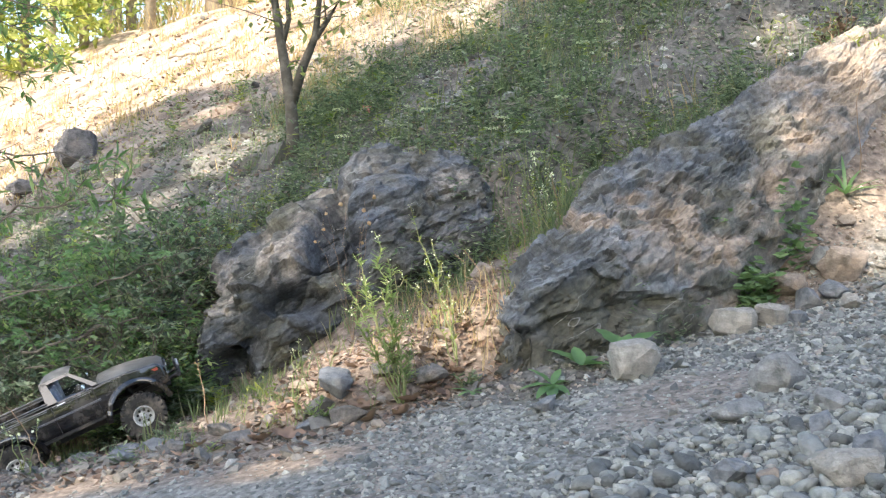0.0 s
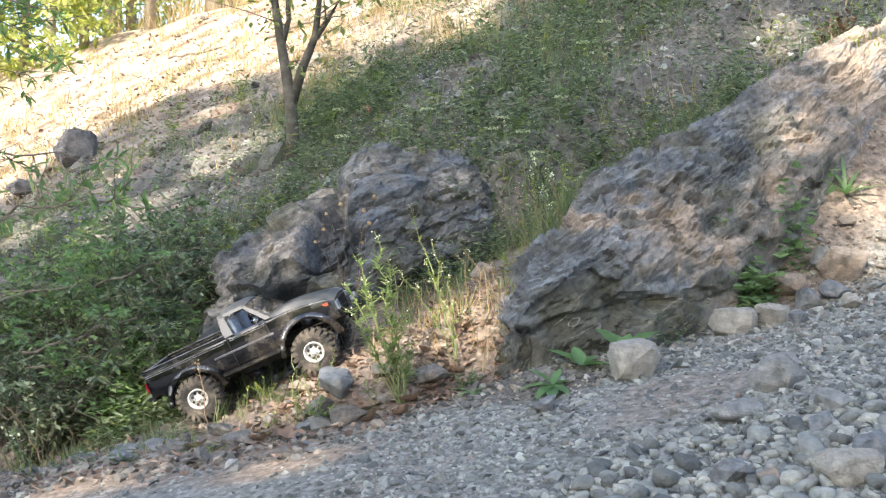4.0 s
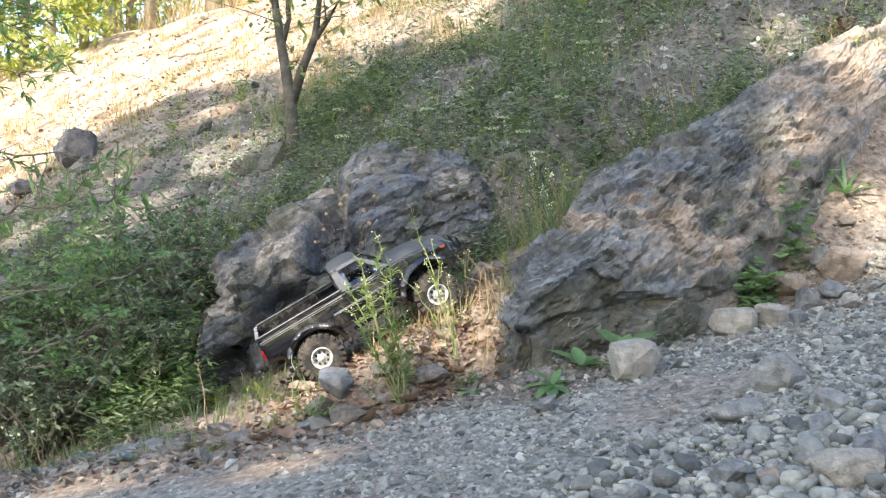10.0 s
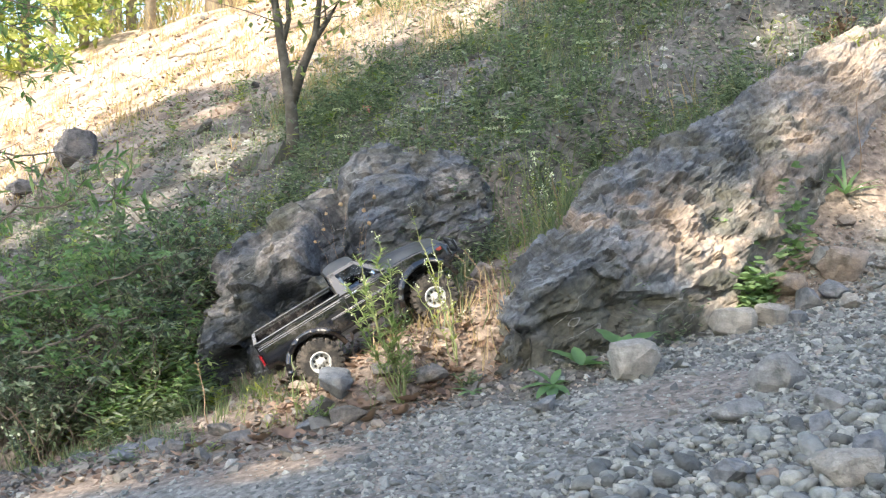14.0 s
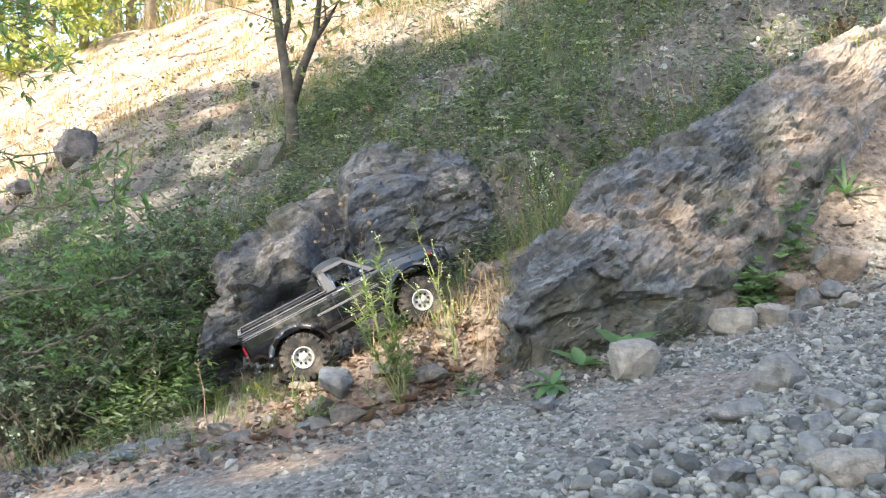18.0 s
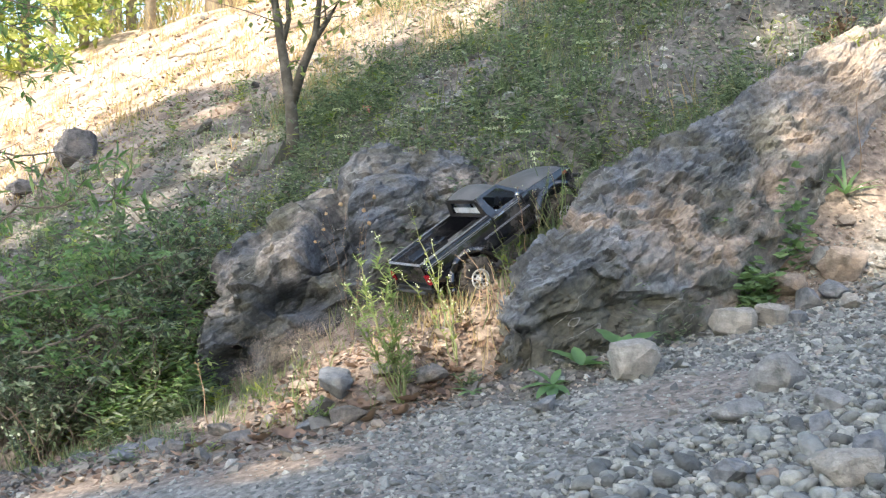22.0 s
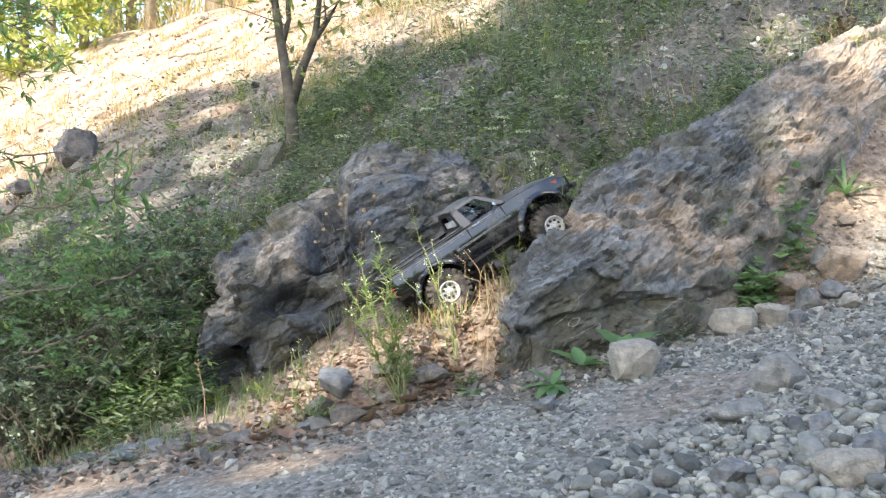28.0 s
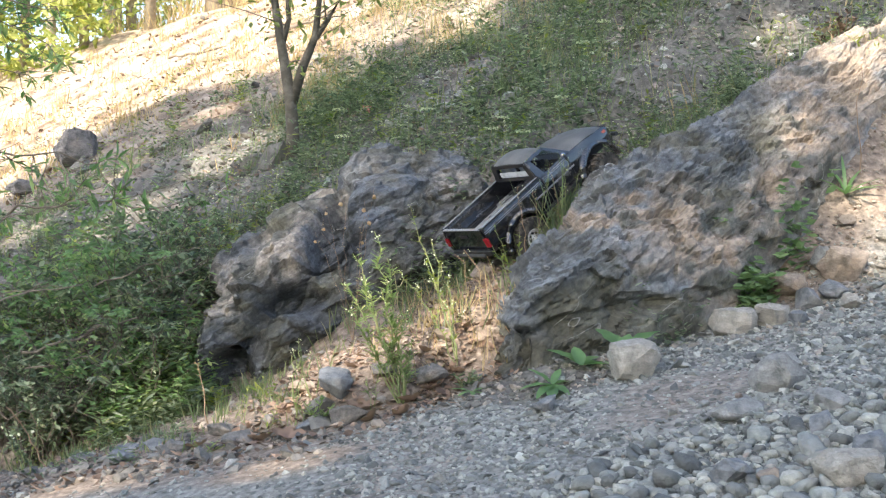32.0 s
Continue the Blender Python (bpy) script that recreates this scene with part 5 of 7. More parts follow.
leafy_branch("branch", "leafy branch arching over the hillside", (-1.5, 3.0, 0.05), (-0.86, 2.95, 0.12), 9, (0.055, 0.014), 1, 16)
leafy_branch("branch", "leafy branch arching over the hillside", (-1.6, 3.1, 0.2), (-1.05, 3.0, 0.28), 8, (0.055, 0.013), 2, 12)
leafy_branch("branch", "leafy branch hanging in from a tree", (-2.0, 3.3, 0.75), (-1.28, 3.3, 0.80), 8, (0.05, 0.015), 3, 16)
leafy_branch("branch", "leafy branch hanging in from a tree", (-2.1, 3.4, 0.9), (-1.25, 3.4, 0.98), 8, (0.05, 0.015), 4, 16)
leafy_branch("branch", "leafy branch hanging in from a tree", (-2.1, 3.4, 0.85), (-1.35, 3.4, 0.70), 10, (0.05, 0.015), 6, 16)
leafy_branch("branch", "leafy branch hanging in from a tree", (-2.1, 3.4, 0.55), (-1.45, 3.4, 0.60), 8, (0.05, 0.015), 5, 10)
for _k, (_a, _b, _r) in enumerate((((-1.2, 2.5, -0.14), (-0.92, 2.54, -0.09), 0.004), ((-1.3, 2.62, -0.12), (-1.0, 2.62, -0.10), 0.003), ((-1.1, 2.46, -0.40), (-0.85, 2.5, -0.42), 0.003),
                                   ((-1.06, 2.50, -0.26), (-0.76, 2.48, -0.17), 0.0055), ((-1.05, 2.5, -0.3), (-0.85, 2.45, -0.26), 0.0025), ((-0.92, 2.62, -0.1), (-0.60, 2.56, 0.02), 0.003), ((-0.9, 2.6, -0.14), (-0.58, 2.54, -0.02), 0.0025),
                                   ((-1.75, 4.0, 0.82), (-1.47, 4.0, 0.70), 0.005), ((-1.3, 2.75, 0.06), (-1.0, 2.8, 0.14), 0.003), ((-0.85, 4.8, 1.02), (-0.5, 4.6, 1.10), 0.012), ((-1.55, 5.62, 1.08), (-1.18, 5.5, 1.12), 0.012), ((-1.5, 5.4, 0.92), (-1.3, 5.5, 1.04), 0.008), ((-1.52, 5.2, 0.78), (-1.35, 5.35, 0.98), 0.007), ((-1.75, 5.6, 0.98), (-1.62, 5.5, 0.94), 0.006))):
    _rs2 = np.random.RandomState(400 + _k)
    _t = thing("fallen_branch", "bare weathered branch lying among the plants", "branch", at=pose(*_a))
    _r = _r * 0.75
    _q = bent((0, 0, 0), np.array(_b) - np.array(_a), 0.0, 0.005, 10, _rs2)
    np_part("limb", *tube(_q, _r, _r * 0.5, 6), TWIG, _t)
    np_part("twig", *tube(bent(_q[5], _q[5] + np.array([0.06, 0.0, 0.05]), 0, 0.003, 5, _rs2), _r * 0.5, _r * 0.2, 5), TWIG, _t)


# ---- countless small growth ----
def hill_green(x, y):
    thick = 0.16 + 0.80 * smooth(-0.22, 0.26, fbm(x * 3.1, y * 3.1, 3, 4, 0.6) + 0.12 * smooth(-0.5, 0.2, x) + 0.45 * smooth(0.1, 0.5, x) * smooth(2.95, 3.2, y - 0.25 * x))
    bare = smooth(4.2, 4.8, y) * smooth(0.2, -0.6, x)
    side = smooth(0.8, 1.1, x) * smooth(2.9, 2.6, y)
    gold = smooth(4.0, 4.3, y) * smooth(0.4, 0.2, x)
    # weeds thinned at two sun patches so that these show brighter
    worn = np.maximum(smooth(1.2, 0.7, np.hypot((x + 0.82) / 0.24, (y - 3.88) / 0.18)), smooth(1.2, 0.7, np.hypot((x + 1.17) / 0.2, (y - 3.66) / 0.15)))
    return thick * (1 - 0.8 * bare) * (1 - 0.6 * gold) * (1 - 0.8 * worn) * (1 - 0.9 * side) * smooth(2.62, 2.85, y)


def scatter_blades(name, n, region, keep, L, W, mat, seed, label, clump=7, r=0.02, bend=0.5):
    rs = np.random.RandomState(seed)
    x, y = rs.uniform(region[0], region[1], n), rs.uniform(region[2], region[3], n)
    ok = rs.rand(n) < keep(x, y)
    x, y = np.repeat(x[ok], clump), np.repeat(y[ok], clump)
    m = len(x)
    k = np.repeat(np.exp(rs.randn(m // clump) * 0.35), clump)
    x, y = x + rs.randn(m) * r, y + rs.randn(m) * r
    P = np.stack([x, y, ground_z(x, y) - 0.004], 1)
    D = np.stack([rs.randn(m) * 0.28, rs.randn(m) * 0.28, np.ones(m)], 1)
    V, F = blades(P, D, L * k * rs.uniform(0.5, 1.2, m), W * rs.uniform(0.7, 1.3, m), rs.uniform(-bend, bend, m), rs)
    return tagged(Soup().add(V, F).put(name, mat), label, "grass", kind="stuff")


def scatter_weeds(name, n, region, keep, height, leaf, mat, seed, label, per=14):
    rs = np.random.RandomState(seed)
    x, y = rs.uniform(region[0], region[1], n), rs.uniform(region[2], region[3], n)
    ok = rs.rand(n) < keep(x, y)
    x, y = np.repeat(x[ok], per), np.repeat(y[ok], per)
    m = len(x)
    hh = np.repeat(height * np.exp(rs.randn(m // per) * 0.45), per)
    lx, ly = np.repeat(rs.randn(m // per) * 0.2, per), np.repeat(rs.randn(m // per) * 0.2, per)
    u = rs.rand(m)
    z0 = ground_z(x, y)
    P = np.stack([x + lx * hh * u + rs.randn(m) * 0.012, y + ly * hh * u + rs.randn(m) * 0.012, z0 + hh * u], 1)
    a = rs.rand(m) * 6.28
    D = np.stack([np.cos(a), np.sin(a), rs.uniform(-0.2, 0.8, m)], 1)
    N = np.stack([rs.randn(m) * 0.3, rs.randn(m) * 0.3, np.ones(m)], 1)
    V, F = leaves(P, D, N, leaf[0] * rs.uniform(0.6, 1.4, m), leaf[1] * rs.uniform(0.6, 1.4, m))
    return tagged(Soup().add(V, F).put(name, mat), label, "weeds", kind="stuff")


HILL = (-2.6, 1.7, 2.6, 5.4)
scatter_weeds("hillside_weeds", 8500, HILL, hill_green, 0.05, (0.016, 0.0062), HERB, 31, "low green weeds covering the hillside")
scatter_weeds("hillside_weeds", 4200, HILL, lambda x, y: hill_green(x, y) * smooth(-0.15, 0.25, fbm(x * 3.5, y * 3.5, 12, 3)), 0.085, (0.032, 0.010), HERB, 32, "taller dark green weeds on the hillside")
scatter_weeds("hillside_weeds", 560, HILL, lambda x, y: 0.15 + 0.85 * hill_green(x, y), 0.11, (0.026, 0.007), YELLOWLEAF, 62, "yellow-green taller weeds on the hillside", 20)
scatter_weeds("hillside_weeds", 260, (-1.35, -0.55, 2.5, 3.3), lambda x, y: 0 * x + 0.7, 0.10, (0.022, 0.007), YELLOWLEAF, 63, "yellow-green weeds between the bushes", 14)
scatter_blades("hillside_grass", 1600, HILL, hill_green, 0.085, 0.0032, GRASS, 33, "green grass growing in tufts on the hillside")
scatter_weeds("hillside_weeds", 420, (-0.9, 1.3, 2.75, 4.2), lambda x, y: 0.3 + 0.7 * hill_green(x, y), 0.16, (0.026, 0.0055), HERB, 71, "tall slender grey-green weeds on the hillside", 22)
scatter_blades("hillside_stalks", 750, (-0.7, 1.4, 2.75, 4.3), lambda x, y: 0.3 + 0.7 * smooth(-0.1, 0.4, fbm(x * 2, y * 2, 8, 2)), 0.15, 0.0022, GRASS, 51, "thin green stalks standing on the hillside", 4, 0.02, 0.25)
scatter_blades("dry_grass", 1500, (-4.2, 1.6, 2.9, 6.8), lambda x, y: 0.12 * (y < 4.2) + 0.75 * smooth(4.3, 5.0, y), 0.085, 0.004, STRAW, 34, "dry straw-coloured grass on the ridge", 8, 0.03)
scatter_blades("dry_grass", 1500, (-3.8, 0.2, 4.3, 6.4), lambda x, y: smooth(-0.2, 0.3, fbm(x * 2.5, y * 2.5, 27, 3)) * smooth(4.3, 4.9, y + 0.4 * np.clip(-x - 1.2, 0, 1)), 0.035, 0.005, STRAW, 64, "short dry grass on the sunlit slope", 9, 0.03)
scatter_blades("dry_grass", 420, (-0.7, 0.45, 3.95, 5.0), lambda x, y: 0.35 + 0.65 * smooth(-0.1, 0.3, fbm(x * 4, y * 4, 35, 2)), 0.075, 0.0032, STRAW, 70, "golden dry grass on the upper hillside", 7, 0.025)
scatter_blades("dry_grass", 600, (-4.5, 0.5, 5.2, 7.6), lambda x, y: smooth(-0.5, 0.0, y - 5.9 + 0.7 * x), 0.20, 0.006, STRAW, 35, "tall dry grass along the ridge", 9, 0.05)
scatter_blades("bank_grass", 260, (-1.1, 0.2, 2.0, 2.5), lambda x, y: 0.25 + 0.75 * smooth(0.1, 0.4, fbm(x * 5, y * 5, 2, 2)) * smooth(2.45, 2.3, y), 0.05, 0.0028, GRASS, 36, "short green grass in tufts on the bank", 7, 0.012)
scatter_blades("bank_grass", 260, (-1.2, -0.4, 2.38, 2.62), lambda x, y: 0 * x + 0.8, 0.036, 0.0024, GRASS, 37, "green grass along the track's edge", 8, 0.02)
scatter_blades("bank_grass", 90, (0.12, 0.42, 2.5, 2.85), lambda x, y: 0 * x + 0.6, 0.09, 0.0028, GRASS, 38, "green grass behind the slab", 7, 0.02)
scatter_weeds("bank_weeds", 150, (-0.22, 0.25, 2.48, 2.75), lambda x, y: smooth(0.0, 0.1, y - 2.52 - 0.45 * np.clip(x, 0, 1)), 0.05, (0.02, 0.007), HERB, 46, "low weeds between the outcrop and the track")
scatter_blades("bank_grass", 90, (-0.30, 0.1, 2.46, 2.62), lambda x, y: 0 * x + 0.7, 0.06, 0.0026, GRASS, 47, "grass at the foot of the outcrop", 7, 0.015)
scatter_weeds("leafy_plant", 60, (0.62, 0.76, 2.19, 2.26), lambda x, y: np.exp(-((x - 0.69) / 0.035) ** 2), 0.085, (0.024, 0.021), ROUNDLEAF, 39, "bushy plant with small rounded leaves beside the slab", 9)
scatter_weeds("leafy_plant", 14, (0.77, 0.83, 2.27, 2.33), lambda x, y: 0 * x + 0.9, 0.17, (0.024, 0.02), ROUNDLEAF, 40, "creeping plant with rounded leaves on the slab", 7)
scatter_blades("bank_grass", 34, (0.22, 0.34, 2.34, 2.40), lambda x, y: 0 * x + 0.8, 0.115, 0.0026, GRASS, 53, "grass and stalks in the gap behind the slab", 6, 0.015)
scatter_weeds("hillside_flowers", 260, (-0.8, 1.3, 2.75, 4.3), lambda x, y: 0 * x + 0.8, 0.10, (0.007, 0.006), PETAL, 54, "tiny pale flowers dotted over the hillside", 5)
scatter_weeds("slab_weeds", 30, (0.34, 0.56, 2.02, 2.08), lambda x, y: 0 * x + 0.6, 0.05, (0.016, 0.006), HERB, 41, "small weeds at the slab's foot", 12)


scatter_weeds("bank_weeds", 170, (-0.86, -0.58, 2.44, 2.62), lambda x, y: 0 * x + 0.8, 0.13, (0.03, 0.009), SHRUB, 72, "leafy green weeds crowding against the outcrop", 14)
scatter_weeds("bank_weeds", 150, (-0.14, 0.24, 2.44, 2.66), lambda x, y: smooth(-0.02, 0.06, y - 2.50 - 0.40 * np.clip(x, 0, 1)), 0.075, (0.024, 0.007), HERB, 73, "weeds and grass between the outcrop and the slab", 14)
scatter_weeds("bank_weeds", 150, (-0.85, -0.56, 2.40, 2.60), lambda x, y: 0 * x + 0.8, 0.06, (0.028, 0.009), HERB, 48, "low weeds at the foot of the outcrop")
scatter_weeds("bank_weeds", 130, (-0.80, -0.58, 2.48, 2.8), lambda x, y: 0 * x + 0.8, 0.08, (0.024, 0.008), HERB, 67, "weeds beside the outcrop")
scatter_weeds("bank_weeds", 160, (-1.15, -0.55, 2.0, 2.4), lambda x, y: 0.12 + 0.5 * smooth(0.15, 0.45, fbm(x * 6, y * 6, 5, 2)), 0.025, (0.02, 0.005), HERB, 49, "small weeds growing in the rubble")


def litter(name, n, region, keep, size, mat, seed, label):
    rs = np.random.RandomState(seed)
    x, y = rs.uniform(region[0], region[1], n), rs.uniform(region[2], region[3], n)
    ok = rs.rand(n) < keep(x, y)
    x, y = x[ok], y[ok]
    m = len(x)
    a = rs.rand(m) * 6.28
    P = np.stack([x, y, ground_z(x, y) + 0.004 + 0.006 * rs.rand(m)], 1)
    D = np.stack([np.cos(a), np.sin(a), rs.randn(m) * 0.35], 1)
    N = np.stack([rs.randn(m) * 0.6, rs.randn(m) * 0.6 - 0.2, np.ones(m)], 1)
    V, F = leaves(P, D, N, size * rs.uniform(0.4, 1.5, m), size * 0.5 * rs.uniform(0.5, 1.4, m), rs.uniform(-0.25, 0.25, m)[:, None], rs.uniform(-0.3, 0.3, m)[:, None])
    return tagged(Soup().add(V, F).put(name, mat), label, "leaf litter", kind="stuff")


litter("leaf_litter", 1000, (-0.42, 0.2, 1.95, 2.35), lambda x, y: smooth(0.8, 1.2, np.hypot((x - 0.18) / 0.15, (y - 1.92) / 0.15)) * 0.3 + 0.7 * smooth(-0.2, 0.3, fbm(x * 6, y * 6, 16, 2)), 0.024, LITTER, 52, "dry brown leaves lying thick on the bank")
litter("leaf_litter", 2000, (-0.95, 0.25, 1.90, 2.45), lambda x, y: smooth(0.8, 1.2, np.hypot((x - 0.18) / 0.15, (y - 1.92) / 0.15)) * (0.25 + 0.75 * smooth(-0.1, 0.4, fbm(x * 5, y * 5, 6, 2))) * (0.35 + 0.65 * smooth(-0.5, -0.2, x)), 0.016, LITTER, 42, "dry brown leaf litter on the bank")
litter("leaf_litter", 12000, (-2.4, 1.6, 2.6, 5.4), lambda x, y: 0.25 + 0.6 * smooth(-0.1, 0.35, fbm(x * 2.5, y * 2.5, 23, 3)), 0.021, LITTER, 43, "dry brown leaves scattered over the hillside")
litter("leaf_litter", 420, (-1.0, 0.05, 1.70, 2.0), lambda x, y: 0.75 * smooth(-0.03, 0.05, y - np.interp(x, (-1, -0.68, -0.3, -0.1, 0.05), (1.92, 1.85, 1.75, 1.84, 1.95))), 0.02, LITTER, 65, "dry brown leaves along the gravel's edge")
litter("leaf_litter", 3500, (-3.8, 0.3, 4.3, 6.6), lambda x, y: 0.2 + 0.7 * smooth(-0.1, 0.3, fbm(x * 3, y * 3, 29, 3)), 0.03, LITTER, 66, "dead leaves scattered on the sunlit slope")
litter("leaf_litter", 3200, (-0.36, 0.19, 1.98, 2.42), lambda x, y: 0.25 + 0.75 * smooth(-0.1, 0.3, fbm(x * 7, y * 7, 31, 2)), 0.015, LITTER, 68, "broken dry tan leaves heaped on the bank")
scatter_blades("dry_grass", 130, (-0.14, 0.17, 2.03, 2.42), lambda x, y: 0.3 + 0.7 * smooth(-0.1, 0.3, fbm(x * 8, y * 8, 33, 2)), 0.06, 0.0022, STRAW, 69, "dry straw grass on the sunlit bank", 7, 0.012)
litter("leaf_litter", 160, (0.7, 1.2, 2.25, 2.7), lambda x, y: 0.6 + 0 * x, 0.012, LITTER, 44, "dry leaves and chips on the soil")


def dead_leaf(x, y, size, head, seed):
    """A curled, lobed dead leaf."""
    rs = np.random.RandomState(seed)
    n = 15
    V, F = [], []
    for i in range(n):
        s = i / (n - 1)
        w = size * 0.36 * math.sin(math.pi * (0.03 + 0.94 * s)) * (0.55 + 0.45 * abs(math.sin(s * 9.5)))
        zc = size * (0.22 * (2 * s - 1) ** 2 + 0.03 * rs.randn() * 0.3)
        for v in (-1, -0.5, 0, 0.5, 1):
            V.append((size * (s - 0.5), w * v * 0.9, zc + 0.5 * w * v * v + 0.02 * size * rs.randn() * 0.4))
        if i:
            for k in range(4):
                p = 5 * i + k
                F += [(p - 5, p - 4, p + 1), (p - 5, p + 1, p)]
    ob = np_part("dead_leaf", V, F, LITTER, shade=True)
    ob.matrix_world = pose(x, y, gz(x, y) + 0.004, rs.randn() * 14, rs.randn() * 14, head)
    return tagged(ob, "curled brown dead oak leaf lying on the bank", "leaf", "dead leaves on the bank")


for _k, (_x, _y, _s, _h) in enumerate(((-0.16, 1.99, 0.075, 20), (-0.30, 1.93, 0.07, 10), (-0.14, 1.94, 0.06, 120), (-0.06, 1.99, 0.07, 40), (-0.02, 2.02, 0.06, 200), (-0.36, 1.97, 0.055, 30), (-0.10, 2.04, 0.06, 80), (0.02, 2.06, 0.055, 150), (-0.5, 2.02, 0.05, 15), (-0.42, 2.0, 0.05, 60),
                                      (-0.08, 1.92, 0.06, 300), (-0.19, 2.14, 0.05, 10), (-0.04, 2.12, 0.05, 70), (0.05, 2.16, 0.05, 120), (-0.33, 2.1, 0.045, 200))):
    dead_leaf(_x, _y, _s, _h, 500 + _k)

# ---- trees ----
def sapling():
    rs = np.random.RandomState(5)
    bx, by = -0.535, 3.55
    t = thing("sapling", "slender forked tree with grey-brown bark on the hillside", "tree", at=pose(bx, by, gz(bx, by) - 0.02))
    w0 = gz(bx, by) - 0.02
    def at(px, z):
        return (px - bx, 0.0, z - w0)
    np_part("trunk", *tube([(0, 0, 0), at(-0.535, 0.40), at(-0.545, 0.54), at(-0.575, 0.72), at(-0.60, 0.88), at(-0.64, 1.2), at(-0.72, 1.7)], [0.030, 0.024, 0.021, 0.017, 0.014, 0.010, 0.006], 0, 10), BARK, t, shade=True)
    limbs = ((at(-0.54, 0.52), at(-0.575, 0.72), at(-0.60, 0.88), at(-0.64, 1.2), at(-0.72, 1.7)), (at(-0.54, 0.52), at(-0.50, 0.65), at(-0.455, 0.76), at(-0.44, 0.9), at(-0.42, 1.6)),
             (at(-0.455, 0.75), at(-0.41, 0.82), at(-0.35, 0.92), at(-0.28, 1.3)), (at(-0.575, 0.72), at(-0.55, 0.82), at(-0.56, 1.0), at(-0.5, 1.5)))
    ls = Soup()
    for k, q in enumerate(limbs):
        q = np.array(q)
        if k:
            np_part("limb", *tube(q, np.linspace((0.021, 0.020, 0.011, 0.011)[k], 0.006, len(q)), 0, 8), BARK, t, shade=True)
        for j in range(9):
            u = rs.uniform(0.25, 1)
            p = np.array([np.interp(u, np.linspace(0, 1, len(q)), q[:, c]) for c in range(3)])
            w = bent(p, p + rs.randn(3) * np.array([0.14, 0.14, 0.05]) + (0, 0, 0.04), 0, 0.004, 5, rs)
            if j < 6:
                np_part("twig", *tube(w, 0.003, 0.001, 4), TWIG, t)
            m = 12 if p[2] + w0 > 0.85 else 4
            P = w[rs.randint(1, 5, m)] + rs.randn(m, 3) * 0.02
            D = rs.randn(m, 3) + (0, 0, -0.3)
            ls.add(*leaves(P, D, np.stack([rs.randn(m) * 0.4, rs.randn(m) * 0.4, np.ones(m)], 1), 0.04 * rs.uniform(0.6, 1.3, m), 0.018))
    ls.put("crown", CANOPY, t)


sapling()


def ridge_tree(x, y, h, r, crown, low, seed, n, size, label):
    """A tree with tapered trunk, limbs, and a crown of many leaves in clumps with gaps."""
    rs = np.random.RandomState(seed)
    z0 = gz(x, y)
    t = thing("tree", label, "tree", "trees on the ridge", at=pose(x, y, z0 - 0.05))
    np_part("trunk", *tube([(0, 0, 0), (0.02, 0, h * 0.3), (-0.02, 0.02, h * 0.6), (0.02, 0, h)], np.array([1.2, 1.0, 0.7, 0.2]) * r, 0, 10), PALEBARK, t, shade=True)
    ls = Soup()
    for k in range(max(8, int(n / 70))):
        zz = rs.uniform(low, h)
        a = rs.rand() * 6.28
        d = crown * rs.uniform(0.25, 1.0)
        c = np.array([d * math.cos(a), d * math.sin(a), zz])
        if k < 9:
            np_part("limb", *tube(bent((0, 0, max(0.1, zz - 0.3 * d)), c, 0.05, 0.02, 6, rs), r * 0.35, r * 0.08, 5), PALEBARK, t)
        m = 70
        P = c + rs.randn(m, 3) * np.array([0.3, 0.3, 0.2]) * crown * 0.6
        P[:, 2] = np.maximum(P[:, 2], 0.05)
        D = rs.randn(m, 3) + (0, 0, -0.4)
        ls.add(*leaves(P, D, rs.randn(m, 3) + (0, -0.5, 0.8), size * rs.uniform(0.6, 1.3, m), size * 0.5))
    ls.put("crown", SUNLEAF, t)
    return t


for _k, (_x, _y, _h, _r, _c, _lo, _n) in enumerate((
    (-2.15, 7.3, 3.4, 0.035, 0.8, 0.9, 900), (-1.55, 6.9, 3.6, 0.085, 0.8, 1.6, 900), (-3.2, 7.6, 3.2, 0.03, 0.9, 0.1, 2600), (-2.7, 8.6, 3.6, 0.04, 1.0, 0.1, 2600), (-3.9, 8.6, 3.6, 0.045, 1.1, 0.1, 2600),
    (-1.9, 9.2, 4.2, 0.045, 1.0, 0.2, 1800), (-1.0, 8.6, 4.0, 0.07, 0.9, 0.3, 1500), (-4.6, 7.4, 3.2, 0.03, 1.0, 0.0, 2200), (-2.6, 7.2, 2.4, 0.03, 0.5, 0.1, 900), (-0.6, 7.4, 3.5, 0.07, 0.8, 0.9, 900), (-0.1, 9.2, 4.2, 0.08, 1.1, 0.2, 1800), (-5.2, 9.0, 4.0, 0.08, 1.3, 0.0, 2600), (-3.5, 10.5, 4.5, 0.09, 1.4, 0.0, 2600), (-2.2, 11.0, 4.5, 0.09, 1.4, 0.0, 2600), (-1.0, 11.0, 4.5, 0.09, 1.4, 0.0, 2200), (-3.3, 7.0, 2.2, 0.03, 0.6, 0.0, 1600), (-2.75, 6.95, 1.6, 0.03, 0.5, 0.0, 1300), (-3.8, 7.2, 2.6, 0.03, 0.7, 0.0, 1800))):
    ridge_tree(_x, _y, _h, _r, _c, _lo, 700 + _k, _n, 0.075, "sunlit tree with yellow-green leaves on the ridge")

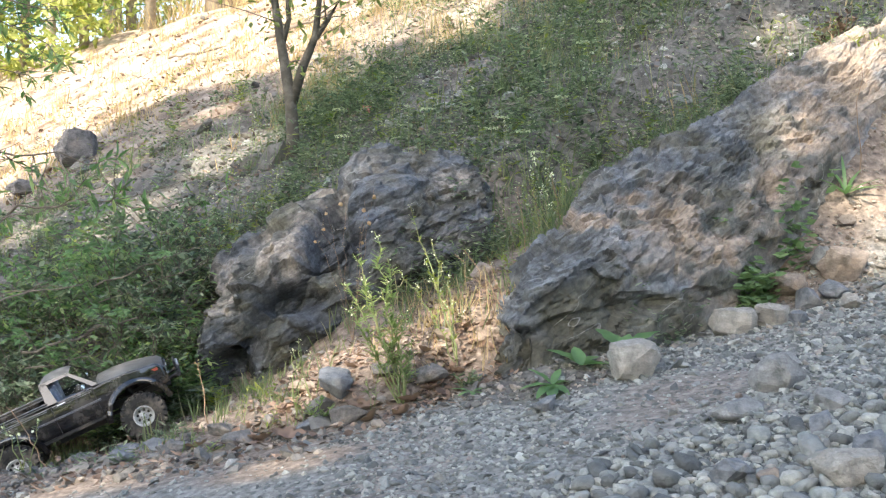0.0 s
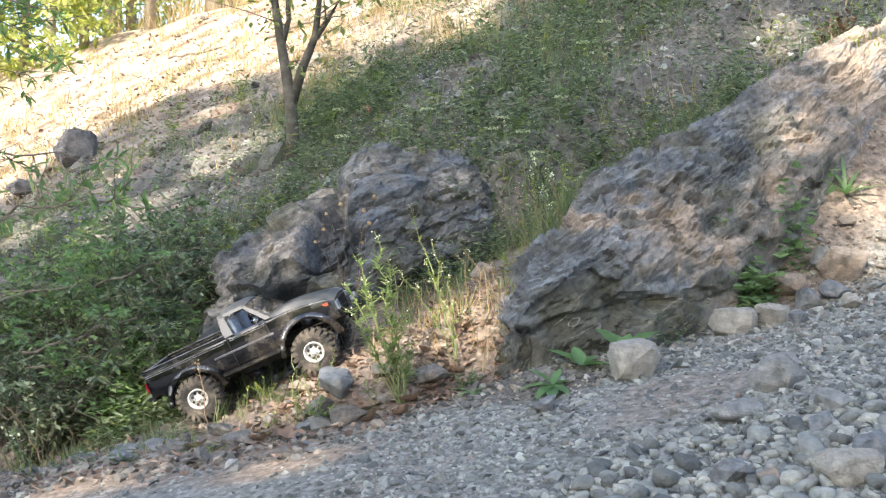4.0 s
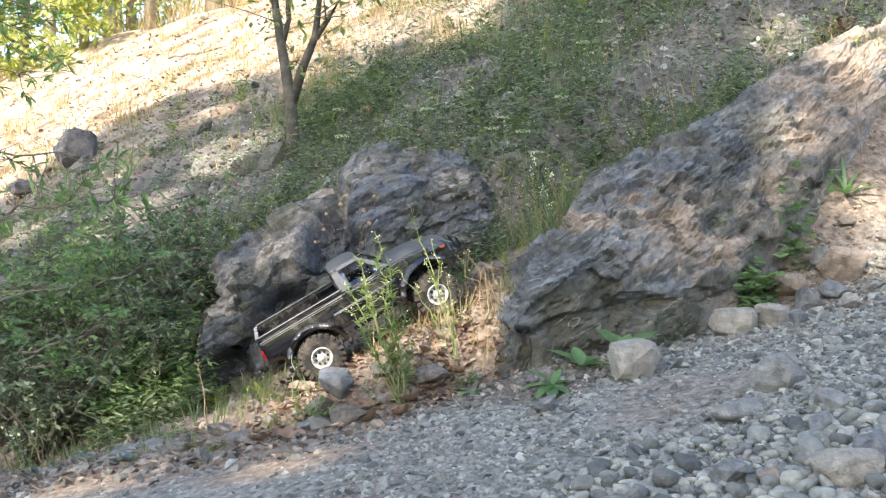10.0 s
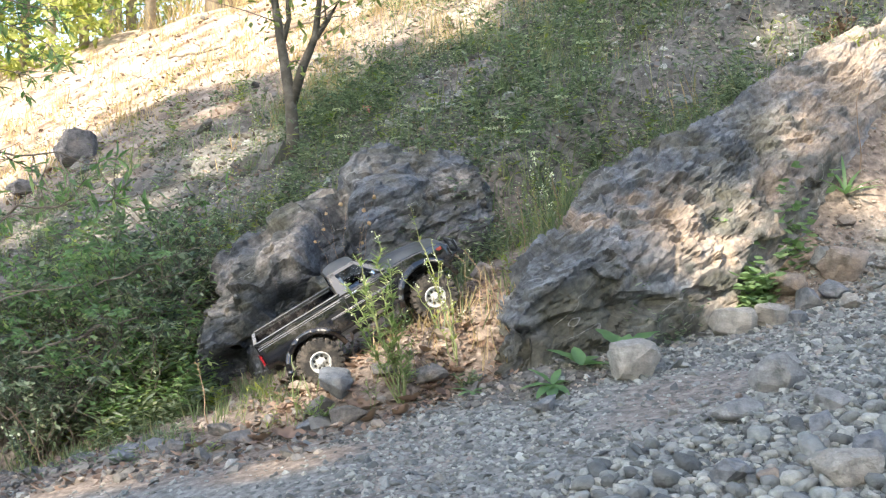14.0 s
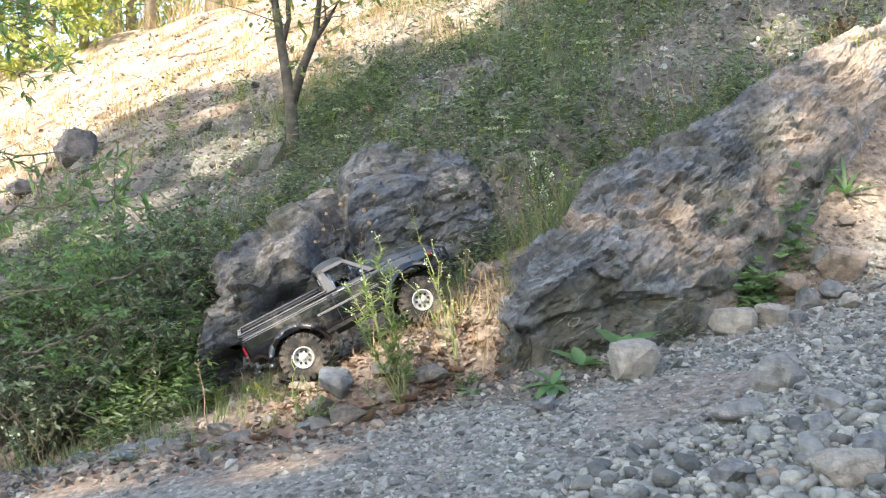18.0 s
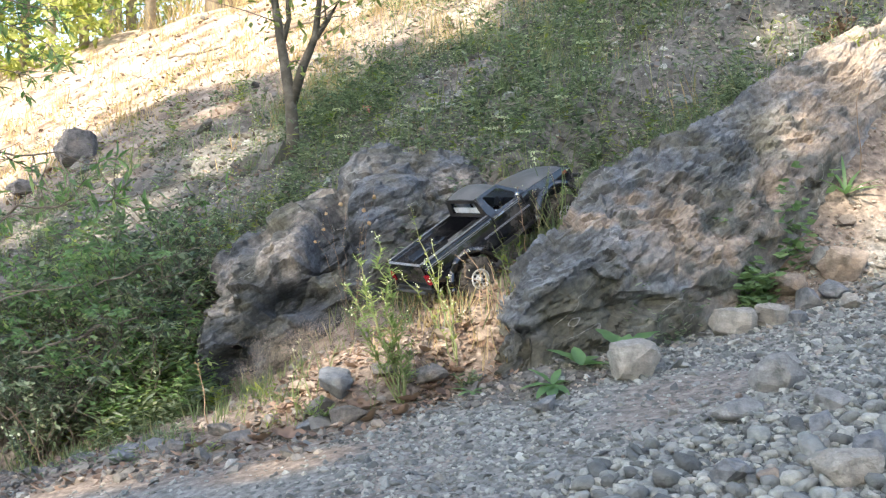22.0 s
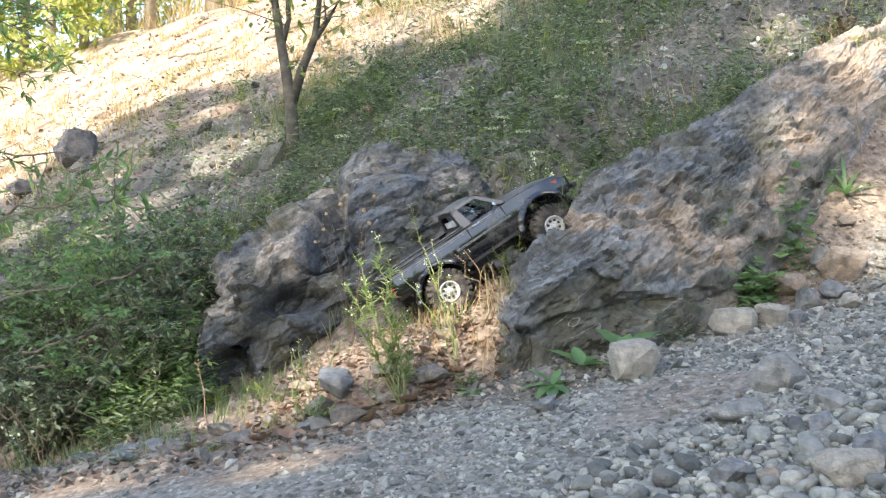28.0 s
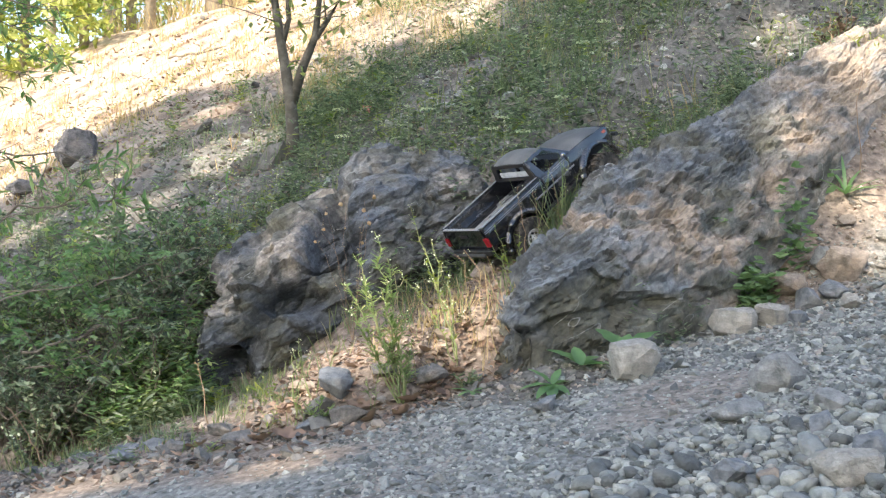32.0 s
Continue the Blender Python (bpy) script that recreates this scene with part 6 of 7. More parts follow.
# ---- loose stones ----
def shard(seed, n=13, flat=0.6):
    """An angular chip: the hull of a few points."""
    rs = np.random.RandomState(seed)
    bm = bmesh.new()
    for p in unit(rs.randn(n, 3)) * rs.uniform(0.75, 1.1, (n, 1)) * np.array([1.0, rs.uniform(0.6, 0.95), flat * rs.uniform(0.6, 1.2)]):
        bm.verts.new(p)
    bmesh.ops.convex_hull(bm, input=bm.verts[:])
    bmesh.ops.delete(bm, geom=[v for v in bm.verts if not v.link_faces], context="VERTS")
    bmesh.ops.triangulate(bm, faces=bm.faces[:])
    bm.verts.index_update()
    V, F = np.array([v.co[:] for v in bm.verts]), np.array([[v.index for v in f.verts] for f in bm.faces])
    bm.free()
    return V, F


def cobble(seed, n=22, flat=0.68):
    """A water-worn pebble: the hull of evenly spread points, a little squared."""
    rs = np.random.RandomState(seed)
    k = np.arange(n) + 0.5
    ph, th = np.arccos(1 - 2 * k / n), np.pi * (1 + 5 ** 0.5) * k
    u = np.stack([np.cos(th) * np.sin(ph), np.sin(th) * np.sin(ph), np.cos(ph)], 1) + rs.randn(n, 3) * 0.07
    u = np.sign(u) * np.abs(u) ** 0.82 * rs.uniform(0.9, 1.08, (n, 1))
    q = np.array([1.0, rs.uniform(0.62, 0.95), flat * rs.uniform(0.75, 1.15)])
    bm = bmesh.new()
    for p in u @ turn_z(rs.rand() * 6.28).T * q:
        bm.verts.new(p)
    bmesh.ops.convex_hull(bm, input=bm.verts[:])
    bmesh.ops.delete(bm, geom=[v for v in bm.verts if not v.link_faces], context="VERTS")
    bmesh.ops.triangulate(bm, faces=bm.faces[:])
    bm.verts.index_update()
    V, F = np.array([v.co[:] for v in bm.verts]), np.array([[v.index for v in f.verts] for f in bm.faces])
    bm.free()
    return V, F


def broken(seed, flat, blocky=False):
    """A larger broken stone: a hull with its flat faces pitted and its edges worn."""
    rs = np.random.RandomState(seed)
    bm = bmesh.new()
    corners = unit(rs.randn(15, 3)) * rs.uniform(0.85, 1.1, (15, 1))
    if blocky:
        u = unit(rs.randn(30, 3))
        corners = np.sign(u) * np.abs(u) ** 0.62 * rs.uniform(0.78, 0.95, (30, 1))
    for p in corners * np.array([1.0, rs.uniform(0.65, 0.95), flat]):
        bm.verts.new(p)
    bmesh.ops.convex_hull(bm, input=bm.verts[:])
    bmesh.ops.delete(bm, geom=[v for v in bm.verts if not v.link_faces], context="VERTS")
    bmesh.ops.bevel(bm, geom=bm.edges[:], offset=0.05, segments=1, affect="EDGES", clamp_overlap=True)
    bmesh.ops.triangulate(bm, faces=bm.faces[:])
    bmesh.ops.subdivide_edges(bm, edges=bm.edges[:], cuts=3, use_grid_fill=True)
    bmesh.ops.triangulate(bm, faces=bm.faces[:])
    bm.verts.index_update()
    V, F = np.array([v.co[:] for v in bm.verts]), np.array([[v.index for v in f.verts] for f in bm.faces])
    bm.free()
    o = rs.rand(3) * 30
    d = 0.085 * fbm(V[:, 0] * 2.5 + o[0], V[:, 1] * 2.5 + o[1], V[:, 2] * 2.5, 3) + 0.022 * fbm(V[:, 0] * 11, V[:, 1] * 11 + o[2], V[:, 2] * 11, 3)
    return V * (1 + d[:, None]), F


def place_stone(name, mat, label, x, y, size, seed, turn=0.0, flat=0.75, sink=0.3, blocky=False, group=""):
    V, F = broken(seed, flat, blocky)
    V = V * (size / 2) @ turn_z(turn).T
    ob = np_part(name, V, F, mat, shade=False)
    h = V[:, 2].min()
    ob.location = (x, y, float(ground_z(x, y)) - h * (1 - sink))
    return tagged(ob, label, "stone", group)


for _x, _y, _s, _m, _sd, _fl, _tn, _lb in (
    (0.352, 1.84, 0.112, PALE_STONE, 4, 0.85, 0.3, "pale rounded boulder resting on the gravel"),
    (0.60, 2.06, 0.115, PALE_STONE, 5, 0.65, 0.1, "pale blocky stone at the foot of the slab"),
    (0.69, 2.09, 0.085, PALE_STONE, 6, 0.7, 0.8, "pinkish pale stone beside the pale blocky stone"),
    (0.78, 2.25, 0.105, TAN_STONE, 8, 0.7, 0.5, "brownish stone below the leafy plant"),
    (0.905, 2.25, 0.125, TAN_STONE, 9, 0.75, 0.2, "large orange-tan rock lying on the soil"),
    (0.875, 2.29, 0.08, GREY_STONE, 36, 0.8, 1.2, "dark brown broken stone against the slab"),
    (0.86, 2.19, 0.09, BLUE_STONE, 10, 0.6, 1.0, "blue-grey flat stone on the gravel"),
    (0.80, 2.19, 0.085, BLUE_STONE, 11, 0.65, 2.0, "small grey stone on the gravel"),
    (1.03, 2.22, 0.08, TAN_STONE, 12, 0.7, 0.4, "tan stone on the slope"),
    (1.045, 2.32, 0.08, PALE_STONE, 13, 0.6, 0.9, "pale stone on the sunlit soil"),
    (1.0, 2.15, 0.07, PALE_STONE, 33, 0.8, 0.9, "pale stone at the edge of the gravel"),
    (0.72, 2.01, 0.055, BLUE_STONE, 37, 0.7, 0.4, "small grey stone before the blocky stone"),
    (0.86, 2.1, 0.06, PALE_STONE, 38, 0.7, 1.4, "small pale stone on the gravel slope"),
    (0.537, 1.60, 0.115, GREY_STONE, 14, 0.8, 0.2, "half-buried grey block in the gravel"),
    (0.44, 1.49, 0.125, GREY_STONE, 15, 0.3, 0.5, "long grey flat stone in the gravel"),
    (0.59, 1.72, 0.09, GREY_STONE, 39, 0.4, 0.5, "half-buried grey stone in the gravel"),
    (0.56, 1.45, 0.085, GREY_STONE, 40, 0.55, 1.5, "flat dark grey stone in the gravel"),
    (0.465, 1.14, 0.085, PALE_STONE, 43, 0.7, 0.3, "pale rounded stone among gravel"),
    (0.35, 1.2, 0.06, BLUE_STONE, 17, 0.8, 0.2, "dark grey rounded stone among gravel"),
    (0.39, 1.17, 0.048, TAN_STONE, 18, 0.7, 0.9, "reddish stone among gravel"),
    (0.52, 1.22, 0.075, BLUE_STONE, 41, 0.6, 0.9, "blue-grey flat stone among gravel"),
    (0.51, 1.34, 0.055, BLUE_STONE, 42, 0.8, 0.9, "dark grey angular stone among gravel"),
    (0.175, 1.74, 0.06, BLUE_STONE, 19, 0.7, 0.3, "grey stone near the broad-leaved plant"),
    (-0.225, 2.07, 0.105, BLUE_STONE, 52, 0.75, 0.9, "blue-grey angular stone on the bank"),
    (-0.185, 1.96, 0.085, RUSTY, 21, 0.6, 0.3, "brown-grey flat stone on the leafy bank"),
    (-0.27, 1.98, 0.06, BLUE_STONE, 22, 0.5, 1.2, "grey stone on the leafy bank"),
    (-0.69, 2.2, 0.08, BLUE_STONE, 23, 0.4, 0.1, "grey slab stone beside the track"),
    (-0.60, 2.10, 0.075, BLUE_STONE, 24, 0.4, 0.5, "grey stone beside the track"),
    (-0.78, 2.16, 0.085, RUSTY, 34, 0.5, 0.9, "grey flat stone below the track"),
    (-0.55, 2.03, 0.08, RUSTY, 53, 0.4, 0.4, "brown-grey flat stone in the dusty bank"),
    (-0.40, 1.98, 0.09, RUSTY, 54, 0.4, 0.1, "flat brown stone lying on the bank"),
    (-0.36, 2.06, 0.06, RUSTY, 55, 0.6, 1.1, "brown-grey angular stone on the bank"),
    (-0.66, 2.03, 0.07, BLUE_STONE, 56, 0.45, 0.2, "dark grey flat stone at the edge of the gravel"),
    (-0.85, 2.06, 0.06, RUSTY, 57, 0.5, 0.7, "brownish stone at the edge of the gravel"),
    (-0.12, 2.08, 0.075, RUSTY, 58, 0.55, 0.6, "brown broken stone under the tall weed"),
    (-0.30, 2.16, 0.07, TAN_STONE, 59, 0.5, 0.2, "tan stone in the sunlit bank"),
    (-0.46, 2.08, 0.07, RUSTY, 35, 0.55, 0.2, "small grey stone below the track"),
    (-0.03, 2.05, 0.09, RUSTY, 25, 0.6, 0.8, "grey stone under dead leaves"),
    (0.0, 2.14, 0.06, TAN_STONE, 26, 0.7, 0.8, "tan stone on the bank"),
    (0.10, 2.42, 0.075, TAN_STONE, 27, 0.7, 0.3, "tan stone in the track"),
    (0.30, 2.50, 0.05, TAN_STONE, 28, 0.8, 0.3, "orange-tan stone behind the slab"),
    (-1.66, 4.50, 0.21, DARK_STONE, 29, 1.0, 0.3, "grey boulder on the hillside"),
    (-1.87, 4.46, 0.17, DARK_STONE, 30, 0.6, 0.6, "grey half-buried rock on the hillside"),
    (0.02, 3.02, 0.12, BLUE_STONE, 31, 0.35, 0.3, "flat grey stone on top of the outcrop"),
):
    o = place_stone("stone", _m, _lb, _x, _y, _s, _sd, _tn, _fl, 0.45 if _m in (GREY_STONE, RUSTY) else 0.3, _sd in (4, 5, 6, 8, 9, 43, 29))
    if _sd == 31:
        o.location.z = 0.285
RS = np.random.RandomState(11)
PEBBLES = [smooth_shade(mesh_np("pebble", *cobble(100 + k, 20 + 2 * (k % 7), 0.72)), k % 3 > 0) for k in range(14)]
for _p in PEBBLES:
    _p.materials.append(PEBBLE)
# pebbles close at hand, one by one
def bed(x, y):
    """Where the coarse pebbles lie thick."""
    return smooth(0.09, -0.09, y - 1.30 - 0.22 * (x - 0.1) + 0.05 * fbm(x * 8, y * 8, 2, 2)) * smooth(-0.12, 0.2, x)


_n = 0
while _n < 300:
    _x, _y = RS.uniform(-0.1, 0.75), RS.uniform(1.02, 1.6)
    if abs(_x) > 0.47 * _y or RS.rand() > 0.05 + 0.95 * float(bed(_x, _y)):
        continue
    _s = 0.0060 * math.exp(RS.randn() * 0.32)
    _o = new("pebble", PEBBLES[RS.randint(14)])
    _o.parent = ground
    _o.matrix_basis = pose(_x, _y, float(ground_z(_x, _y)) + _s * 0.7, RS.randn() * 18, RS.randn() * 18, RS.uniform(0, 360)) @ Matrix.Diagonal((_s, _s * 0.9, _s * 0.8, 1))
    _n += 1


def scatter_stones(name, n, region, size, keep, seed, mat, label, category, sink=0.2, worn=False):
    """Countless stones as one mesh. region: x0, x1, y0, y1; keep(x, y) gives the odds."""
    rs = np.random.RandomState(seed)
    shapes = [cobble(200 + k, 20 + k % 7) if worn else shard(200 + k, 12 + k % 6) for k in range(16)]
    x, y = rs.uniform(region[0], region[1], n), rs.uniform(region[2], region[3], n)
    ok = rs.rand(n) < keep(x, y)
    x, y = x[ok], y[ok]
    s = size * np.exp(rs.randn(len(x)) * 0.5)
    z = ground_z(x, y)
    a = rs.rand(len(x)) * 6.28
    k = rs.randint(0, 16, len(x))
    soup = Soup()
    for q in range(16):
        w = np.where(k == q)[0]
        V0, F0 = shapes[q]
        c, sn = np.cos(a[w])[:, None], np.sin(a[w])[:, None]
        tx = rs.randn(len(w))[:, None] * 0.3
        vx, vy = V0[None, :, 0] * c - V0[None, :, 1] * sn, V0[None, :, 0] * sn + V0[None, :, 1] * c
        vz = V0[None, :, 2] + tx * V0[None, :, 0]
        V = np.stack([vx, vy, vz], -1) * s[w][:, None, None]
        V = V + np.stack([x[w], y[w], z[w] + sink * s[w]], 1)[:, None]
        F = F0[None] + len(V0) * np.arange(len(w))[:, None, None]
        soup.add(V.reshape(-1, 3), F.reshape(-1, 3))
    ob = soup.put(name, mat, shade=worn)
    return tagged(ob, label, category, kind="stuff")


def in_gravel(x, y):
    # fewer stones on the two streaks that are tinted as sunlit
    dusty = np.maximum(smooth(1.2, 0.7, np.hypot((x + 0.28) / 0.17, (y - 1.74) / 0.07)), smooth(1.2, 0.7, np.hypot((x + 0.68) / 0.13, (y - 1.88) / 0.07)))
    edge = np.interp(x, (-1, -0.68, -0.3, -0.1, 0.1, 0.5, 1), (1.98, 1.91, 1.81, 1.88, 1.98, 2.12, 2.3))
    return smooth(0.12, -0.08, y - edge) * (1 - 0.8 * dusty) * (np.abs(x) < 0.5 * y + 0.1) * (1 - 0.75 * smooth(1.25, 0.6, np.hypot((x - 0.40) / 0.16, (y - 1.66 - 0.4 * (x - 0.4)) / 0.14))) * (1 - 0.9 * smooth(1.25, 0.7, np.hypot((x - 0.17) / 0.13, (y - 1.93) / 0.13))) * (0.2 + 0.8 * smooth(-0.55, 0.35, x + 0.3 * vnoise(x * 4, y * 4, 1)))


scatter_stones("gravel", 45000, (-1.1, 1.15, 0.95, 2.4), 0.0042, in_gravel, 21, GRAVEL, "loose grey gravel of mixed sizes", "gravel", 0.0)
scatter_stones("gravel", 9000, (-0.6, 1.15, 0.95, 2.3), 0.0056, lambda x, y: in_gravel(x, y) * (0.25 + 0.75 * smooth(-0.1, 0.45, x + 0.8 * (1.3 - y))), 22, GRAVEL, "coarse grey gravel stones", "gravel", 0.15)
scatter_stones("gravel", 13000, (-0.15, 0.75, 0.98, 1.6), 0.0043, bed, 61, GRAVEL, "pebbles lying thick over one another", "gravel", 0.7, True)
scatter_stones("rubble", 3000, (0.65, 1.35, 2.15, 2.8), 0.0045, lambda x, y: 0.8 + 0 * x, 26, CHIPS, "stone chips on the soil slope", "rubble")
scatter_stones("rubble", 380, (-1.1, 0.2, 1.86, 2.25), 0.012, lambda x, y: 0.6 * (1 - 0.75 * smooth(-0.35, -0.2, x)) * smooth(1.84, 1.95, y - 0.08 * x), 27, RUBBLE, "angular rubble at the foot of the bank", "rubble", 0.1)
scatter_stones("rubble", 600, (0.02, 0.36, 1.84, 2.0), 0.0045, lambda x, y: smooth(1.2, 0.8, np.hypot((x - 0.18) / 0.16, (y - 1.92) / 0.12)), 34, RUBBLE, "stone crumbs on the dark earth at the slab's foot", "rubble")
scatter_stones("rubble", 4200, (-1.1, 1.2, 1.88, 2.6), 0.0055, lambda x, y: 0.7 * (1 - 0.85 * smooth(-0.35, -0.2, x) * smooth(0.2, 0.15, x)) * smooth(1.88, 2.0, y) * (1 - 0.7 * smooth(2.2, 2.4, y)) * (1 - smooth(1.25, 0.8, np.hypot((x - 0.18) / 0.15, (y - 1.92) / 0.15))), 23, RUBBLE, "small rubble lying on the bank", "rubble")
scatter_stones("rubble", 16000, (-1.9, 1.5, 2.6, 4.7), 0.0068, lambda x, y: (0.45 + 0.55 * smooth(0.1, 0.5, fbm(x * 1.5, y * 1.5, 9, 3))) * (1 - 0.8 * smooth(3.95, 4.2, y)), 24, RUBBLE, "scattered stones on the hillside", "rubble")

scatter_stones("rubble", 5500, (-1.6, 1.5, 2.65, 4.4), 0.010, lambda x, y: (0.3 + 0.7 * smooth(0.0, 0.4, fbm(x * 2.2, y * 2.2, 14, 3))) * (1 - 0.8 * smooth(3.9, 4.15, y)), 28, GRAVEL, "grey stones showing through the hillside weeds", "rubble", 0.0)
scatter_stones("rubble", 1300, (-3.6, 0.4, 4.2, 6.6), 0.008, lambda x, y: 0.2 + 0.8 * smooth(-0.1, 0.4, fbm(x * 2, y * 2, 17, 3)), 29, RUBBLE, "stones and clods on the sunlit slope below the ridge", "rubble", 0.1)
scatter_stones("rubble", 1300, (0.55, 1.5, 2.75, 3.7), 0.008, lambda x, y: 0.15 + 0.85 * smooth(-0.2, 0.3, fbm(x * 3, y * 3, 18, 3)), 30, RUBBLE, "grey stones on the bare slope above the slab", "rubble", 0.1)
scatter_stones("rubble", 420, (-1.7, 1.5, 2.75, 4.6), 0.022, lambda x, y: 0.2 + 0.8 * smooth(-0.1, 0.4, fbm(x * 2, y * 2, 19, 3)), 31, RUBBLE, "larger stones among the hillside weeds", "rubble", 0.0)
scatter_stones("rubble", 700, (-1.0, 0.05, 1.70, 2.0), 0.007, lambda x, y: 0.8 * smooth(-0.03, 0.04, y - np.interp(x, (-1, -0.68, -0.3, -0.1, 0.05), (1.92, 1.85, 1.75, 1.84, 1.95))), 32, RUBBLE, "stones and crumbs along the gravel's edge", "rubble", 0.1)
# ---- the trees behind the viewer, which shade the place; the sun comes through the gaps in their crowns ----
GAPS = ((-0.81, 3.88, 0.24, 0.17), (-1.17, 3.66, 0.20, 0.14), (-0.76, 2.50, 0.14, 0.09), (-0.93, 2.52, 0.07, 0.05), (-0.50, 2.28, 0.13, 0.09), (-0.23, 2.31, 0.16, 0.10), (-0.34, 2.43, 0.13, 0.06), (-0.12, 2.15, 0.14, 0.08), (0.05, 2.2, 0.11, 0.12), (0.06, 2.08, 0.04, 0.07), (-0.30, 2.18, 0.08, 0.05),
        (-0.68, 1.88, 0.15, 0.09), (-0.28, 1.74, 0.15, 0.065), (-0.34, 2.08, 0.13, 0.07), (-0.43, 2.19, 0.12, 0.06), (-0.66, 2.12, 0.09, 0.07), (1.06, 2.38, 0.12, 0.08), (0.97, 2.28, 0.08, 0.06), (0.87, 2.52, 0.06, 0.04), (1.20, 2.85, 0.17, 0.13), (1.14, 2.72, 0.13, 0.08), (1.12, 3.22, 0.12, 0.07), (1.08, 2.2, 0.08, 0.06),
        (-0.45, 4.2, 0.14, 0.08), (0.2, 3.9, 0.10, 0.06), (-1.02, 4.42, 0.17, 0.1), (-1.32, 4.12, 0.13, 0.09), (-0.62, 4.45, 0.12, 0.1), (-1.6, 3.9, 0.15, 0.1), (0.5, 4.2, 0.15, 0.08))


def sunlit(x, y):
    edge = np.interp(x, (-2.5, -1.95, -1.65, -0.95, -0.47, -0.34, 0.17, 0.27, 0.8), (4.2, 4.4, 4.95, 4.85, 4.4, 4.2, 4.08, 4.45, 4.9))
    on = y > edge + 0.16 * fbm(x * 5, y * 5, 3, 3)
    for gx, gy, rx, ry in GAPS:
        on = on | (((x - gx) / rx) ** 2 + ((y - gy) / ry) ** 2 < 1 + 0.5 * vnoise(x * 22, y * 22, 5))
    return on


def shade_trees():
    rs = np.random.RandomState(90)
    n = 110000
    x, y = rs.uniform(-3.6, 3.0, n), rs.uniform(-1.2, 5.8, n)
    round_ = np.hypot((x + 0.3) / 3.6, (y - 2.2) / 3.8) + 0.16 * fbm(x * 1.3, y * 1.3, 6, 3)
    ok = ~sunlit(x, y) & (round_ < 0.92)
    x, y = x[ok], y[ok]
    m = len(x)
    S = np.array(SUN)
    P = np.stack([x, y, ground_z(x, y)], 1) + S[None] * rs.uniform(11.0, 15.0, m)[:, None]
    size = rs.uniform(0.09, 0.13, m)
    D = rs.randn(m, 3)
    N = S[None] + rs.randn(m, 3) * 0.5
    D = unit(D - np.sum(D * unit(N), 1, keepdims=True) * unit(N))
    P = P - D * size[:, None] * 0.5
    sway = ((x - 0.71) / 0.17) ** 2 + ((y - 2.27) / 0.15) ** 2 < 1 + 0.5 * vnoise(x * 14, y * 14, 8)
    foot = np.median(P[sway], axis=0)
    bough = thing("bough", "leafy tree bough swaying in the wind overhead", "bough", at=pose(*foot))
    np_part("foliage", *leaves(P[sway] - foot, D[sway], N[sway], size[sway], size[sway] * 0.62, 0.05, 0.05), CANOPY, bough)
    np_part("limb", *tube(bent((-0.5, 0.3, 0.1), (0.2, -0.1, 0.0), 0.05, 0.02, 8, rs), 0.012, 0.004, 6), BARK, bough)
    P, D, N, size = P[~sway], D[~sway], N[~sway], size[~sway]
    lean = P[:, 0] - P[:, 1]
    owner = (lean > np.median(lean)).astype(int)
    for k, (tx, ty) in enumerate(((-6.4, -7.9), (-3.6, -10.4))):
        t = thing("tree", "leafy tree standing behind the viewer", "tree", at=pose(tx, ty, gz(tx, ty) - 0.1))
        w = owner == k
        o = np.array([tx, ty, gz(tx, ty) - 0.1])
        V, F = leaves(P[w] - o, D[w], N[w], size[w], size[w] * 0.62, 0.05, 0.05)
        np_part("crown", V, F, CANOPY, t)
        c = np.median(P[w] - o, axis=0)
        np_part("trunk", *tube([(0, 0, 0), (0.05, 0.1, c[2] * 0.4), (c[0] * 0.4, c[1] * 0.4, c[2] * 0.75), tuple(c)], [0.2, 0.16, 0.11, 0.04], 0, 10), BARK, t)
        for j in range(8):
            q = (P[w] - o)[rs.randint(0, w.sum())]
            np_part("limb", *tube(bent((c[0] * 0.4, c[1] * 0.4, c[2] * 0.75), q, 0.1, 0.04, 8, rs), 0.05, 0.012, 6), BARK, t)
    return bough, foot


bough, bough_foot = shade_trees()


def reflection_leaves():
    """Unseen leaves added behind the viewer like a wood's edge, to darken reflections."""
    rs = np.random.RandomState(91)
    n = 9000
    a = rs.uniform(-2.75, -0.35, n)
    d = rs.uniform(7.5, 9.5, n)
    x, y = d * np.cos(a), d * np.sin(a)
    top = 2.6 + 1.1 * fbm(a * 5, 0 * a, 3, 3)
    z = ground_z(x, y) + rs.rand(n) * top
    V, F = leaves(np.stack([x, y, z], 1), rs.randn(n, 3), rs.randn(n, 3), 0.30 * rs.uniform(0.6, 1.3, n), 0.2)
    return tagged(Soup().add(V, F).put("reflection_leaves", CANOPY), "unseen screen of green leaves behind the viewer, darkening reflections", "woods", kind="stuff")


reflection_leaves()


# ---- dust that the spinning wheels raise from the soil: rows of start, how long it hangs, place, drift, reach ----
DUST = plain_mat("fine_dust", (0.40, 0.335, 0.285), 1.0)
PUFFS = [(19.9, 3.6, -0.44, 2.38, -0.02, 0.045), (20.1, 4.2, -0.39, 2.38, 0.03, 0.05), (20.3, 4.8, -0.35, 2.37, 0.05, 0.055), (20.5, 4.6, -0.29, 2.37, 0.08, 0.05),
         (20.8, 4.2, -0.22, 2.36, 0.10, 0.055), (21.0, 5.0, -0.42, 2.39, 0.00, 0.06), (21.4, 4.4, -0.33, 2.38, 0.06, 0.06)]


